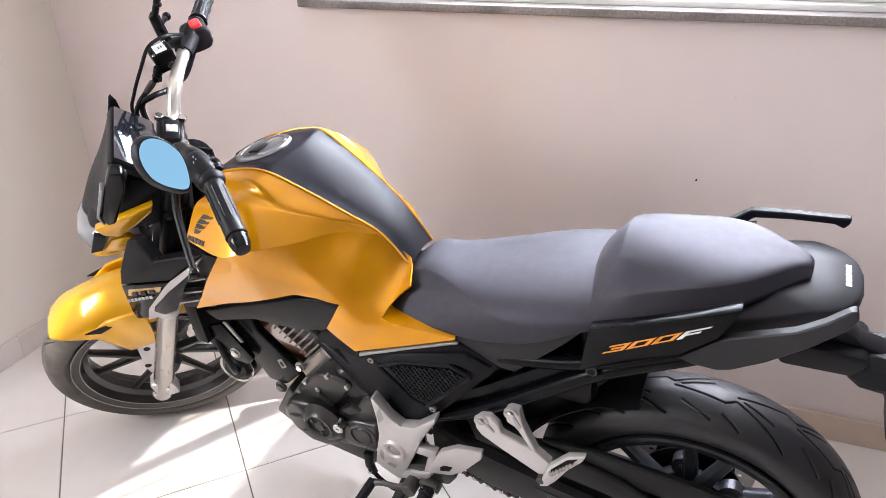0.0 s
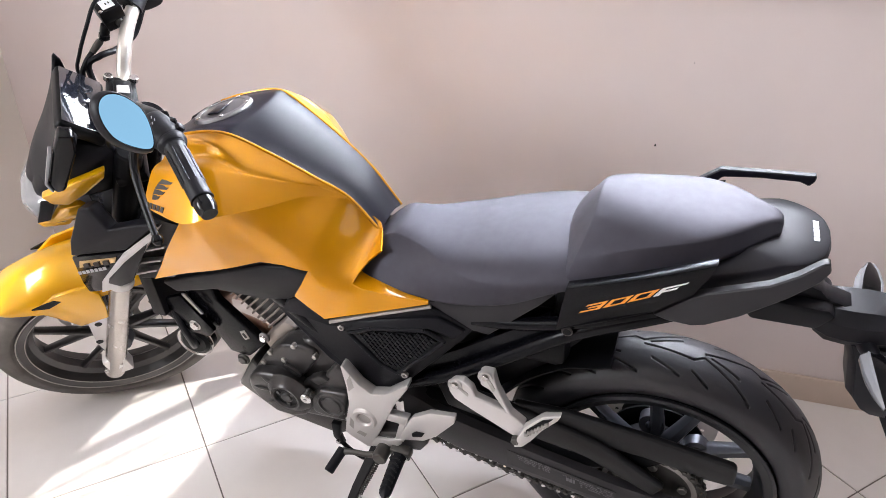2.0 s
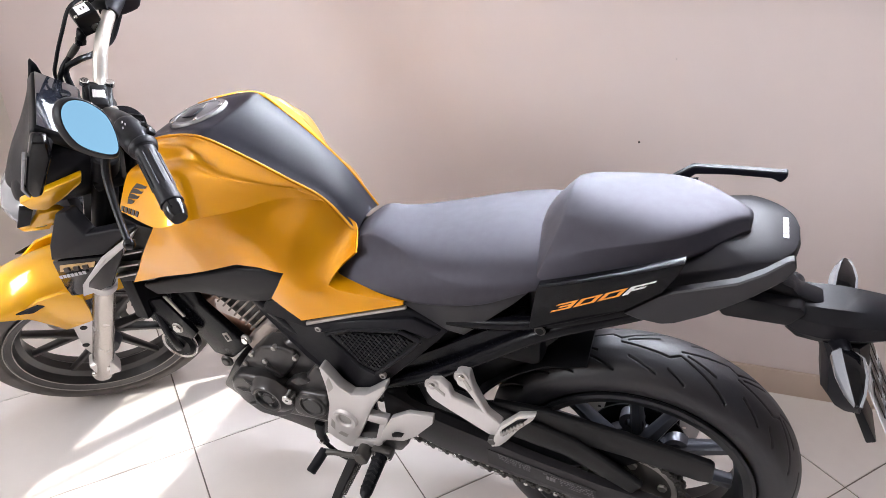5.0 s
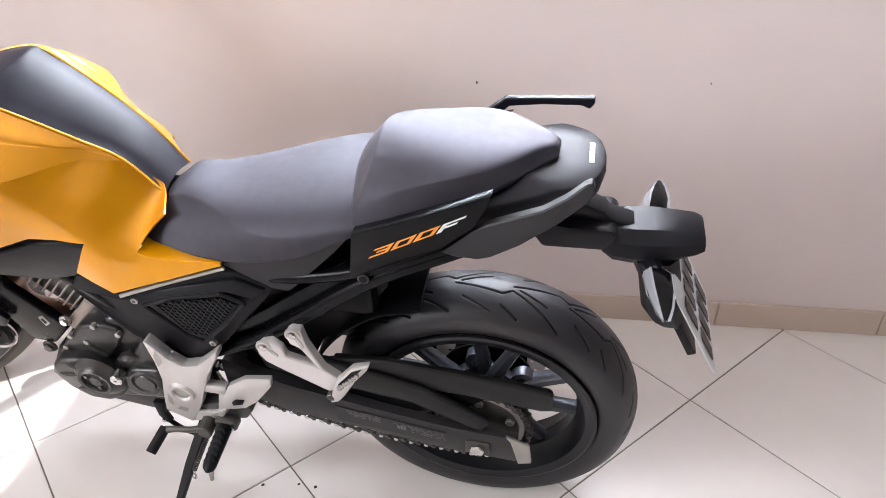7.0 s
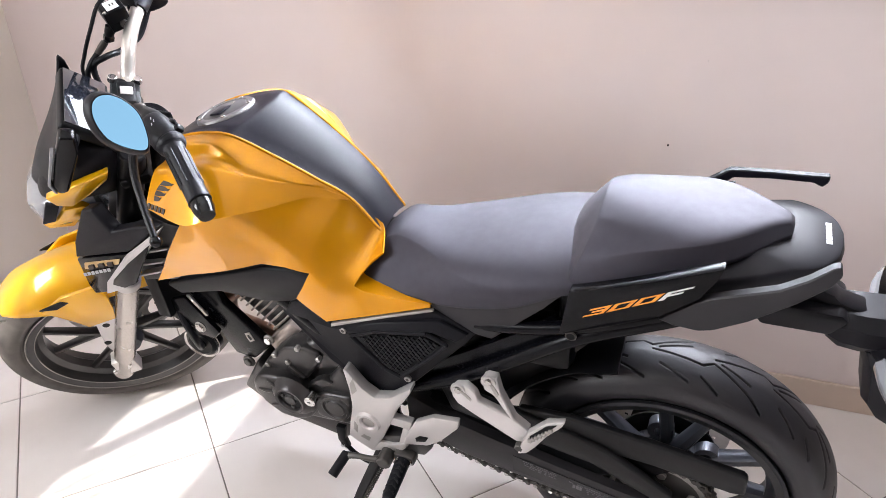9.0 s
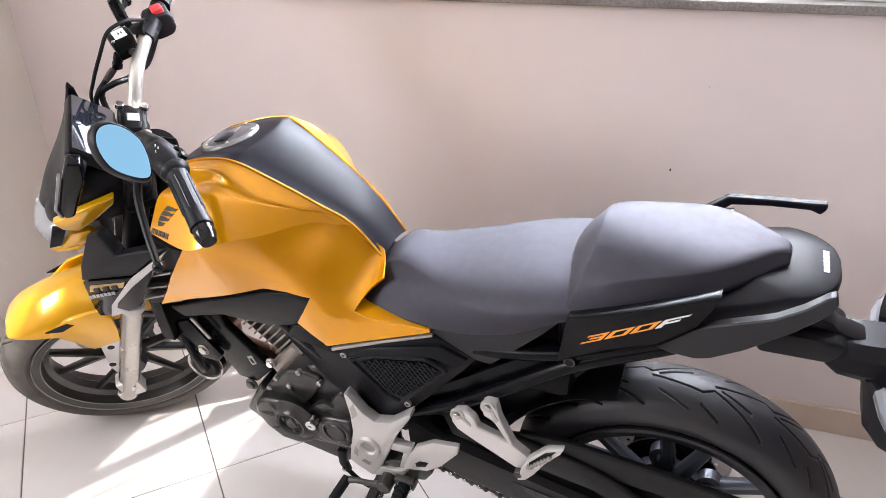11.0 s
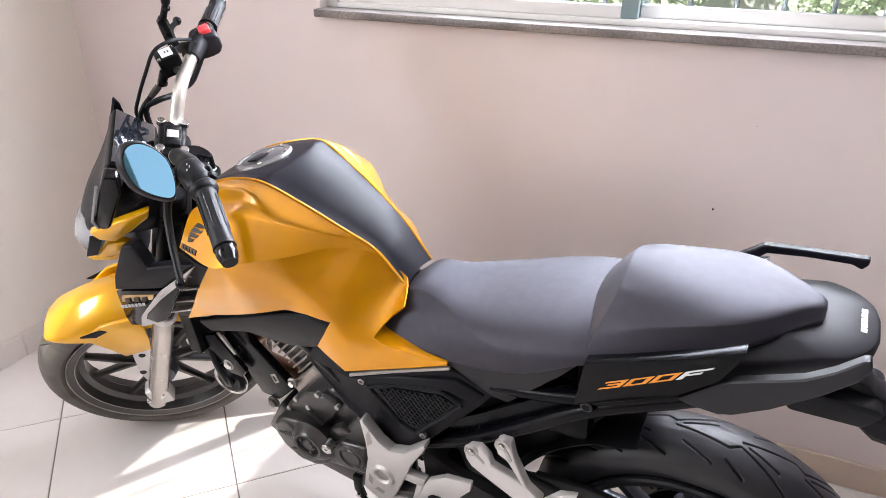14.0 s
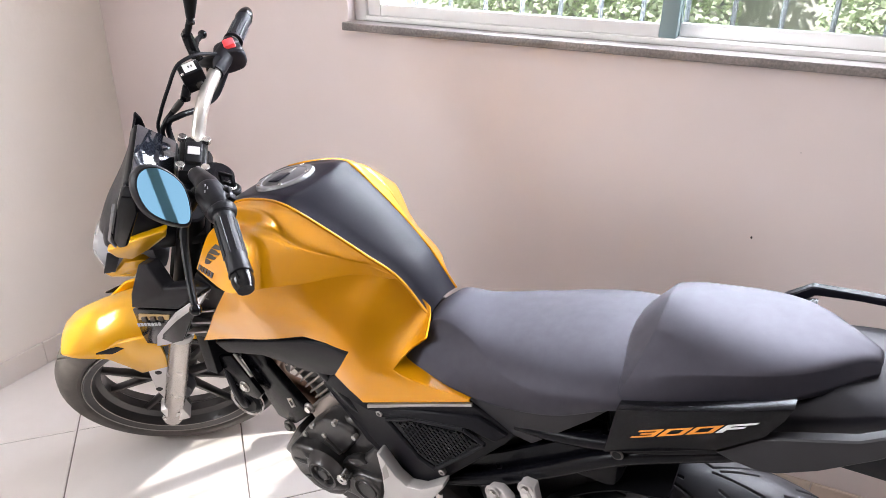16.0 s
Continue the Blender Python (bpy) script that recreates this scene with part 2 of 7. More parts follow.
def bm_plate(pts, thick, bevel=0.0015, seg=2, bm=None, way=(0, -1, 0), holes=()):
    """A plate from an outline of points, thickened along way, its edges rounded."""
    bm = bm or bmesh.new()
    vs = [bm.verts.new(p) for p in pts]
    f = bm.faces.new(vs)
    r = bmesh.ops.extrude_face_region(bm, geom=[f])
    nv = [g for g in r["geom"] if isinstance(g, bmesh.types.BMVert)]
    bmesh.ops.translate(bm, verts=nv, vec=Vector(way) * thick)
    if bevel:
        es = list({e for v in (*vs, *nv) for e in v.link_edges})
        bmesh.ops.bevel(bm, geom=es, offset=bevel, segments=seg, profile=0.5, affect="EDGES", clamp_overlap=True)
    return bm


def bm_cyl(p, q, r, n=20, bm=None, bevel=0.0, r2=None):
    """A round bar from p to q with softened ends."""
    p, q = Vector(p), Vector(q)
    d = (q - p)
    b = bevel or min(0.15 * r, 0.3 * d.length)
    u = d.normalized()
    r2 = r if r2 is None else r2
    s = u.orthogonal().normalized()
    t = u.cross(s)
    rings = []
    for c, rad in ((p, r - b), (p + u * b, r), (q - u * b, r2), (q, r2 - b)):
        rings.append([c + rad * (math.cos(a) * s + math.sin(a) * t) for a in [2 * math.pi * k / n for k in range(n)]])
    return bm_loft(rings, bm=bm)


def flat(pts, y):
    """Outline points (x, z) laid on the side plane at y."""
    return [(x, y, z) for x, z in pts]


# ---------------------------------------------------------------- the room


def structure(name, bm, material, label, category, smooth=0):
    return tagged(part(name, bm, material, smooth=smooth), label, category, kind="structure")


XL, XR, YB, YF, ZC = -1.46, 3.9, 0.0, -4.5, 2.7

# window wall: four blocks round the opening, joined
bm = bmesh.new()
WX0, WX1, WZ0, WZ1 = -0.50, 1.17, 1.106, 2.2
for x0, x1, z0, z1 in ((XL - 0.15, WX0, -0.1, ZC), (WX1, XR + 0.15, -0.1, ZC), (WX0, WX1, -0.1, WZ0 - 0.002), (WX0, WX1, WZ1, ZC)):
    bm_box(x0, x1, YB, YB + 0.18, z0, z1, bm=bm)
structure("wall_north", bm, WALL, "pinkish beige painted wall with small dents", "wall")
# side wall with a second window
bm = bmesh.new()
SY0, SY1, SZ0, SZ1 = -2.95, -1.66, 1.217, 2.00
for y0, y1, z0, z1 in ((SY1, YB, -0.1, ZC), (YF, SY0, -0.1, ZC), (SY0, SY1, -0.1, SZ0), (SY0, SY1, SZ1, ZC)):
    bm_box(XL - 0.15, XL, y0, y1, z0, z1, bm=bm)
structure("wall_west", bm, WALL_LIT, "beige painted side wall with warm bounce light in its colour", "wall")
EY0, EY1, EZ0, EZ1 = -3.00, -0.30, 1.30, 2.62
bm = bmesh.new()
for y0, y1, z0, z1 in ((EY1, YB, -0.1, ZC), (YF, EY0, -0.1, ZC), (EY0, EY1, -0.1, EZ0), (EY0, EY1, EZ1, ZC)):
    bm_box(XR, XR + 0.15, y0, y1, z0, z1, bm=bm)
structure("wall_east", bm, DIM_WALL, "plain wall out of view, kept dark to cut bounce", "wall")
structure("wall_south", bm_box(XL - 0.15, XR + 0.15, YF - 0.15, YF, -0.1, ZC), DIM_WALL, "plain wall out of view, kept dark to cut bounce", "wall")
structure("ceiling", bm_box(XL - 0.15, XR + 0.15, YF - 0.15, YB + 0.18, ZC, ZC + 0.1), CEIL, "plain off-white painted ceiling", "ceiling")

# wall dents and specks
for x, z, r in ((0.6, 0.715, 0.0032), (1.174, 0.731, 0.0022), (0.66, 0.93, 0.0012)):
    bm = bmesh.new()
    bmesh.ops.create_icosphere(bm, subdivisions=2, radius=r)
    for v in bm.verts:
        v.co = Vector((v.co.x * 0.7, v.co.y * 0.35, v.co.z * 1.2)) * (1 + 0.3 * noise.noise(v.co * 900))
    tagged(part("wall_speck", bm, DECAL, at=Matrix.Translation((x, -0.0005, z))), "small dark speck of dirt on the wall", "speck")

# window: granite sill, frame, sliding sashes, bars
sill = structure("sill_1", bm_box(WX0 - 0.002, WX1 + 0.03, -0.032, 0.17, WZ0, WZ0 + 0.021, 0.004), GRANITE, "rough grey granite window sill", "window sill", 35)
wz = WZ0 + 0.021
window = tagged(thing("window_1", "white sliding window with closed glass sashes above a granite sill", "window", kind="structure"))
bm = bm_box(WX0, WX0 + 0.035, 0.035, 0.135, wz, WZ1, 0.003)
bm_box(WX1 - 0.035, WX1, 0.035, 0.135, wz, WZ1, 0.003, bm=bm)
bm_box(WX0 + 0.035, WX1 - 0.035, 0.035, 0.135, wz + 0.0005, wz + 0.0138, 0.001, bm=bm)
bm_box(WX0 + 0.035, WX1 - 0.035, 0.035, 0.135, WZ1 - 0.035, WZ1, 0.003, bm=bm)
part("window_frame", bm, WFRAME, window)
glass = bpy.data.materials.new("window_glass")
glass.use_nodes = True
gb = glass.node_tree.nodes["Principled BSDF"]
gb.inputs["Transmission Weight"].default_value, gb.inputs["Roughness"].default_value = 1.0, 0.0
gb.inputs["Base Color"].default_value, gb.inputs["IOR"].default_value = (0.93, 0.98, 0.98, 1), 1.45
for x0, x1, y0 in ((WX0 + 0.035, 0.355, 0.045), (0.315, WX1 - 0.035, 0.09)):
    near, far = (x0, x1 - 0.04) if x0 < 0 else (x1 - 0.04, x0)
    bm = bm_box(near, near + 0.04, y0, y0 + 0.028, wz + 0.014, WZ1 - 0.035, 0.003)
    bm_box(x0 + 0.04, x1 - 0.04, y0, y0 + 0.028, wz + 0.014, wz + 0.044, 0.003, bm=bm)
    bm_box(x0 + 0.04, x1 - 0.04, y0, y0 + 0.028, WZ1 - 0.07, WZ1 - 0.035, 0.003, bm=bm)
    sash = part("sash", bm, WFRAME, window)
    part("meeting_stile", bm_box(far, far + 0.04, y0, y0 + 0.028, wz + 0.014, WZ1 - 0.035, 0.003), STILE, sash, "meeting stile with its shade in a grey-green colour")
    pane = part("pane", bm_box(x0 + 0.035, x1 - 0.035, y0 + 0.012, y0 + 0.016, wz + 0.04, WZ1 - 0.066), glass, sash, smooth=0)
    pane.visible_shadow = False
grille = thing("window_grille", "grey painted steel security bars outside the window", "window grille", kind="structure")
for k in range(17):
    x = WX0 + 0.02 + 0.1045 * k
    part("bar", bm_cyl((x, 0.165, WZ0 + 0.03), (x, 0.165, WZ1), 0.006, 10), BARS, grille)
for z in (WZ0 + 0.3, WZ1 - 0.25):
    part("crossbar", bm_box(WX0, WX1, 0.161, 0.169, z, z + 0.012), BARS, grille, smooth=0)

# window in the side wall
side = thing("window_2", "white window with upright bars in the side wall", "window", kind="structure")
bm = bm_box(XL - 0.11, XL - 0.05, SY0, SY0 + 0.04, SZ0, SZ1, 0.003)
bm_box(XL - 0.11, XL - 0.05, SY1 - 0.03, SY1, SZ0, SZ1, 0.003, bm=bm)
bm_box(XL - 0.05, XL, SY0, SY1, SZ0 - 0.001, SZ0 + 0.006, bm=bm)
bm_box(XL - 0.11, XL - 0.05, SY0 + 0.04, SY1 - 0.03, SZ1 - 0.03, SZ1, 0.003, bm=bm)
bm_box(XL - 0.10, XL - 0.06, -2.178, -2.146, SZ0, SZ1 - 0.03, 0.003, bm=bm)
part("window_frame", bm, WFRAME, side)
for y in (-2.80, -2.66, -2.52, -2.38, -2.02, -1.88, -1.74):
    part("bar", bm_cyl((XL - 0.13, y, SZ0), (XL - 0.13, y, SZ1), 0.006, 10), BARS, side)

# high window in the east wall, seen in the rear-view mirror
high = thing("window_3", "high white window with two lights", "window", kind="structure")
bm = bm_box(XR + 0.05, XR + 0.10, EY0, EY0 + 0.04, EZ0, EZ1, 0.003)
bm_box(XR + 0.05, XR + 0.10, EY1 - 0.04, EY1, EZ0, EZ1, 0.003, bm=bm)
bm_box(XR + 0.05, XR + 0.10, EY0 + 0.04, EY1 - 0.04, EZ0, EZ0 + 0.04, 0.003, bm=bm)
bm_box(XR + 0.05, XR + 0.10, EY0 + 0.04, EY1 - 0.04, EZ1 - 0.04, EZ1, 0.003, bm=bm)
bm_box(XR + 0.05, XR + 0.10, -1.345, -1.275, EZ0 + 0.04, EZ1 - 0.04, 0.003, bm=bm)
part("window_frame", bm, STILE, high)

# skirting tiles
SK = 0.456
skirting = thing("baseboard", "pinkish beige ceramic skirting tiles along the walls", "baseboard", kind="structure")
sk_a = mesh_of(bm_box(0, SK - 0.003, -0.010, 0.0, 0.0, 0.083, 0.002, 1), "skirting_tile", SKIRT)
sk_b = mesh_of(bm_box(0, 0.010, -SK + 0.0008, 0, 0.0, 0.083, 0.002, 1), "skirting_tile", SKIRT_LIT)
for k in range(-6, 4):
    ob = new("skirting_tile", sk_a)
    ob.location = (1.322 + SK * k, 0, 0)
    ob.parent = skirting
for k in range(9):
    ob = new("skirting_tile", sk_b)
    ob.location = (XL, -0.012 - SK * k, 0)
    ob.parent = skirting

# outside: ground, a garden hedge and a pale wall far behind
GRASS = mat("garden_ground", (0.16, 0.15, 0.11), 0.9, var=0.3, vscale=3)
structure("ground", bm_box(-60, 60, -60, 60, -0.16, -0.13), GRASS, "pale dry garden ground outside", "ground")


def leaf_mat():
    # far paler than foliage: outdoor glare and haze are put into the leaf colour
    m = mat("hedge_leaves_glare", (0.78, 0.88, 0.66), 0.5, var=0.15, vscale=3)
    return m


def hedge(name, x0, x1, y, h, n, seed, label):
    """A hedge of many small leaves on thin stems, with gaps."""
    rng = random.Random(seed)
    verts, faces = [], []
    for _ in range(n):
        cx, cz = rng.uniform(x0, x1), h * rng.random() ** 0.8
        top = h * (0.75 + 0.3 * noise.noise(Vector((cx * 1.3, seed, 0))))
        if cz > top:
            continue
        c = Vector((cx, y + rng.uniform(-0.45, 0.45), cz + 0.02))
        a, t, s = rng.uniform(0, 6.28), rng.uniform(-0.9, 0.9), rng.uniform(0.05, 0.10)
        d = Vector((math.cos(a) * math.cos(t), math.sin(a) * math.cos(t), math.sin(t)))
        w = d.orthogonal().normalized() * s * 0.32
        k = len(verts)
        verts += [c - d * s * 0.5, c + w, c + d * s * 0.5, c - w]
        faces.append((k, k + 1, k + 2, k + 3))
    me = bpy.data.meshes.new(name)
    me.from_pydata(verts, [], faces)
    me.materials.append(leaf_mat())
    return tagged(new(name, me), label, "hedge", kind="stuff")


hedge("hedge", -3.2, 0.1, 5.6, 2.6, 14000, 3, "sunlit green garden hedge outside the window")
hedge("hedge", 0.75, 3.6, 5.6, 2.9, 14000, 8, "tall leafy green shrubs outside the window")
GARDEN = mat("garden_wall_paint", (0.85, 0.84, 0.82), 0.8, var=0.02)
structure("backdrop", bm_box(-9, 9, 6.4, 6.5, -0.15, 3.2), GARDEN, "bright white garden wall in the sun", "garden wall")

# ---------------------------------------------------------------- the motorcycle
# Own axes: x forward, y to its left, z up from the rear tyre's foot. It leans on its side stand.
BIKE = Matrix.Translation((0.682, -0.6164, 0.0)) @ Matrix.Rotation(radians(175.54), 4, "Z") @ Matrix.Rotation(radians(-9.3), 4, "X")
RAKE, PIVOT = radians(25.3), Vector((1.484, 0, 0))
AXIS = Vector((-math.sin(RAKE), 0, math.cos(RAKE)))
STEER = Matrix.Translation(PIVOT) @ Matrix.Rotation(radians(43.5), 4, AXIS) @ Matrix.Translation(-PIVOT)
bike = thing("motorcycle", "yellow and black naked motorcycle leaning on its side stand", "motorcycle", BIKE)


def fpart(name, bm, material, parent=None, label="", smooth=35):
    """A part of the steered front end, built as if it pointed straight ahead."""
    if parent is None or parent is bike:
        bmesh.ops.transform(bm, matrix=STEER, verts=bm.verts)
        return part(name, bm, material, bike, label, smooth=smooth)
    bmesh.ops.transform(bm, matrix=STEER, verts=bm.verts)
    return part(name, bm, material, parent, label, smooth=smooth)


def bpart(name, bm, material, parent=None, label="", smooth=35):
    return part(name, bm, material, parent or bike, label, smooth=smooth)


def mirrored(pts):
    return [(p[0], -p[1], p[2]) for p in pts]


# ---- wheels


def tyre_mesh(outer, half, bead, strokes, repeats, width=0.0018, depth=0.0055, n=1800, q=210, step=0.5):
    """A tyre with grooves sunk along strokes of (arc length, distance from the middle)."""
    ctrl = [(bead, -half * 0.72), (bead + 0.012, -half * 0.90), (outer - 0.052, -half), (outer - 0.030, -half * 0.93), (outer - 0.012, -half * 0.66),
            (outer - 0.002, -half * 0.28)]
    ctrl = ctrl + [(outer, 0.0)] + [(r, -y) for r, y in reversed(ctrl)]
    prof = catmull([(r, y, 0) for r, y in ctrl], q)
    arc = [0.0]
    for a, b in zip(prof, prof[1:]):
        arc.append(arc[-1] + (b - a).length)
    arc = np.array(arc) - arc[-1] / 2
    nor = []
    for i in range(q):
        t = prof[min(i + 1, q - 1)] - prof[max(i - 1, 0)]
        nor.append(Vector((t.y, -t.x, 0)).normalized() * (1 if True else -1))
    if nor[q // 2].x < 0:
        nor = [-v for v in nor]
    th = np.arange(n) * 2 * math.pi / n
    period = 2 * math.pi * outer / repeats
    U, W = np.meshgrid(th * outer, arc, indexing="ij")
    best = np.full(U.shape, 9.0)
    for side in (1, -1):
        uu = np.mod(U + (step * period if side < 0 else 0), period)
        ww = W * side
        for stroke in strokes:
            for (u0, w0), (u1, w1) in zip(stroke, stroke[1:]):
                for shift in (-period, 0, period):
                    px, py = uu - (u0 + shift), ww - w0
                    dx, dy = u1 - u0, w1 - w0
                    f = np.clip((px * dx + py * dy) / (dx * dx + dy * dy), 0, 1)
                    best = np.minimum(best, np.hypot(px - f * dx, py - f * dy))
    sunk = depth * np.clip((width - best) / (width * 0.4) + 0.2, 0, 1)
    r = np.array([p.x for p in prof])[None, :] - sunk * np.array([v.x for v in nor])[None, :]
    y = np.array([p.y for p in prof])[None, :] - sunk * np.array([v.y for v in nor])[None, :]
    co = np.stack([r * np.cos(th)[:, None], y + 0 * r, r * np.sin(th)[:, None]], -1).reshape(-1, 3)
    a = np.arange(n)[:, None] * q + np.arange(q - 1)[None, :]
    b = ((np.arange(n)[:, None] + 1) % n) * q + np.arange(q - 1)[None, :]
    faces = np.stack([a, a + 1, b + 1, b], -1).reshape(-1, 4)
    me = bpy.data.meshes.new("tyre")
    me.from_pydata(co.tolist(), [], faces.tolist())
    me.materials.append(TYRE)
    me.shade_smooth()
    return me


def spoke_bm(a0, a1, r0, r1, w0, w1, y0, y1, d0, d1, bm):
    """A tapered spoke in the wheel's plane from angle a0, radius r0 to a1, r1; w: width, d: depth."""
    p, q = Vector((r0 * math.cos(a0), y0, r0 * math.sin(a0))), Vector((r1 * math.cos(a1), y1, r1 * math.sin(a1)))
    t = (q - p).normalized()
    s = t.cross(Vector((0, 1, 0))).normalized()
    rings = []
    for k in range(5):
        f = k / 4
        c, w, d = p.lerp(q, f), (w0 + (w1 - w0) * f) / 2, (d0 + (d1 - d0) * f) / 2
        w *= 1 + 0.35 * (2 * f - 1) ** 4
        rings.append([c + s * u * w + Vector((0, v * d, 0)) for u, v in ((-1, 0.45), (-0.55, 1), (0.55, 1), (1, 0.45), (1, -0.45), (0.55, -1), (-0.55, -1), (-1, -0.45))])
    bm_loft(rings, bm=bm)


def disc_bm(r0, r1, y, t, holes, n=96, wave=0.0):
    """A brake disc with round holes, as a ring of small cells that leave the holes open."""
    bm = bmesh.new()
    rings = 7
    def on(k, i):
        a = 2 * math.pi * k / n
        r = r0 + (r1 * (1 + wave * math.cos(10 * a)) - r0) * i / (rings - 1)
        return a, r
    top = [[bm.verts.new((on(k, i)[1] * math.cos(on(k, i)[0]), y, on(k, i)[1] * math.sin(on(k, i)[0]))) for i in range(rings)] for k in range(n)]
    faces = []
    for k in range(n):
        for i in range(rings - 1):
            if holes and i in (1, 3) and (k + (4 if i == 3 else 0)) % 8 in (0, ):
                continue
            faces.append(bm.faces.new((top[k][i], top[(k + 1) % n][i], top[(k + 1) % n][i + 1], top[k][i + 1])))
    bmesh.ops.solidify(bm, geom=faces, thickness=t)
    return bm


def wheel(name, centre, outer, half, lipw, repeats, strokes, front, label):
    m = Matrix.Translation(centre)
    full = (STEER if front else Matrix()) @ m
    bm = bmesh.new()
    # barrel with lips
    prof = [(0.206, -lipw), (0.222, -lipw), (0.226, -lipw - 0.004), (0.226, -lipw - 0.010), (0.220, -lipw - 0.012), (0.204, -lipw - 0.006), (0.198, -lipw * 0.55),
            (0.186, -lipw * 0.3), (0.186, lipw * 0.3), (0.198, lipw * 0.55), (0.204, lipw + 0.006), (0.220, lipw + 0.012), (0.226, lipw + 0.010), (0.226, lipw + 0.004),
            (0.222, lipw), (0.206, lipw)]
    bm_lathe(prof, 96, bm, closed=True)
    hub = 0.060 if front else 0.074
    bmesh.ops.transform(bm, matrix=full, verts=bm.verts)
    rim = part(name, bm, RIM_LIT if front else RIM, bike, label)
    bm = bm_lathe([(0.012, -hub), (0.036, -hub), (0.046, -hub * 0.6), (0.040, -0.02), (0.040, 0.02), (0.046, hub * 0.6), (0.036, hub), (0.012, hub)], 48, closed=True)
    bmesh.ops.transform(bm, matrix=full, verts=bm.verts)
    part("hub", bm, SPOKE, rim)
    for k in range(5):
        a = 2 * math.pi * (k + (0.18 if front else 0.372)) / 5
        for sgn in (-1, 1):
            bm = bmesh.new()
            spoke_bm(a + sgn * (0.16 if front else 0.13), a + sgn * (0.30 if front else 0.25), 0.036, 0.198, 0.016 if front else 0.030, 0.012 if front else 0.020, sgn * 0.010, sgn * 0.004, 0.026 if front else 0.036, 0.018 if front else 0.026, bm)
            bmesh.ops.transform(bm, matrix=full, verts=bm.verts)
            part("spoke", bm, RIM_LIT if front else SPOKE, rim)
    t = new("tyre", tyre_mesh(outer, half, 0.2195, strokes, repeats))
    t.data.transform(full)
    if front:
        t.data.materials[0] = DUSTY_LIT
    t.parent = rim
    t["label"] = "dusty black road tyre with angled grooves"
    return rim, full


REAR = [[(0.0, 0.002), (0.086, 0.018), (0.103, 0.008), (0.165, 0.038), (0.200, 0.058)], [(0.116, 0.004), (0.168, 0.022)], [(0.016, 0.030), (0.066, 0.054)], [(0.086, 0.040), (0.120, 0.060)]]
FRONT = [[(0.0, 0.003), (0.045, 0.016), (0.062, 0.010), (0.110, 0.036)], [(0.090, 0.012), (0.130, 0.028)]]
rear_rim, rear_m = wheel("rear_wheel", (0.005, 0, 0.303), 0.301, 0.066, 0.054, 9, REAR, False, "dark grey five-spoke alloy rear wheel")
front_rim, front_m = wheel("front_wheel", (1.387, 0, 0.287), 0.291, 0.054, 0.040, 13, FRONT, True, "dark grey five-spoke alloy front wheel")

for r, y in ((0.2245, 0.0515), (0.2045, 0.046)):
    part("rim_edge", bm_lathe([(r - 0.0014, y), (r, y + 0.0014), (r + 0.0014, y), (r, y - 0.0014)], 96, m=front_m, closed=True), CAST, front_rim, "thin bright rim edge")
bm = disc_bm(0.078, 0.118, -0.088, 0.005, True)
bmesh.ops.transform(bm, matrix=rear_m, verts=bm.verts)
part("brake_disc", bm, ALU, rear_rim, "drilled steel brake disc")
bm = disc_bm(0.102, 0.138, -0.068, 0.005, True, wave=0.012)
bmesh.ops.transform(bm, matrix=front_m, verts=bm.verts)
part("brake_disc", bm, ALU, front_rim, "drilled steel brake disc")
bm = disc_bm(0.030, 0.066, -0.066, 0.004, False, 40)
for k in range(5):
    spoke_bm(radians(20 + 72 * k), radians(32 + 72 * k), 0.060, 0.108, 0.022, 0.014, -0.068, -0.068, 0.005, 0.005, bm)
bmesh.ops.transform(bm, matrix=front_m, verts=bm.verts)
part("disc_carrier", bm, DARKSTEEL, front_rim)
# sprocket carrier and sprocket
bm = bm_lathe([(0.02, 0.035), (0.072, 0.035), (0.078, 0.045), (0.074, 0.066), (0.03, 0.070), (0.02, 0.070)], 48, m=rear_m, closed=True)
carrier = part("sprocket_carrier", bm, RIM, rear_rim)
teeth = []
for k in range(38 * 4):
    a = 2 * math.pi * k / (38 * 4)
    r = (0.092, 0.099, 0.099, 0.092)[k % 4]
    teeth.append(rear_m @ Vector((r * math.cos(a), 0.084, r * math.sin(a))))
part("sprocket", bm_plate(teeth, 0.006, 0), DARKSTEEL, rear_rim, "dark steel toothed sprocket")
bm = bm_lathe([(0.03, 0.07), (0.06, 0.072), (0.06, 0.079), (0.03, 0.079)], 40, m=rear_m, closed=True)
flange = part("sprocket_flange", bm, RIM, rear_rim)
part("sprocket_ring", bm_lathe([(0.080, 0.083), (0.090, 0.083), (0.090, 0.0875), (0.080, 0.0875)], 64, m=rear_m, closed=True), CAST, rear_rim, "worn bright sprocket ring")
for k in range(5):
    a = radians(19 + 72 * k)
    c = rear_m @ Vector((0.064 * math.cos(a), 0.078, 0.064 * math.sin(a)))
    stud = part("sprocket_stud", bm_cyl(c, c + Vector((0, 0.012, 0)), 0.0095, 6), CAST, flange)


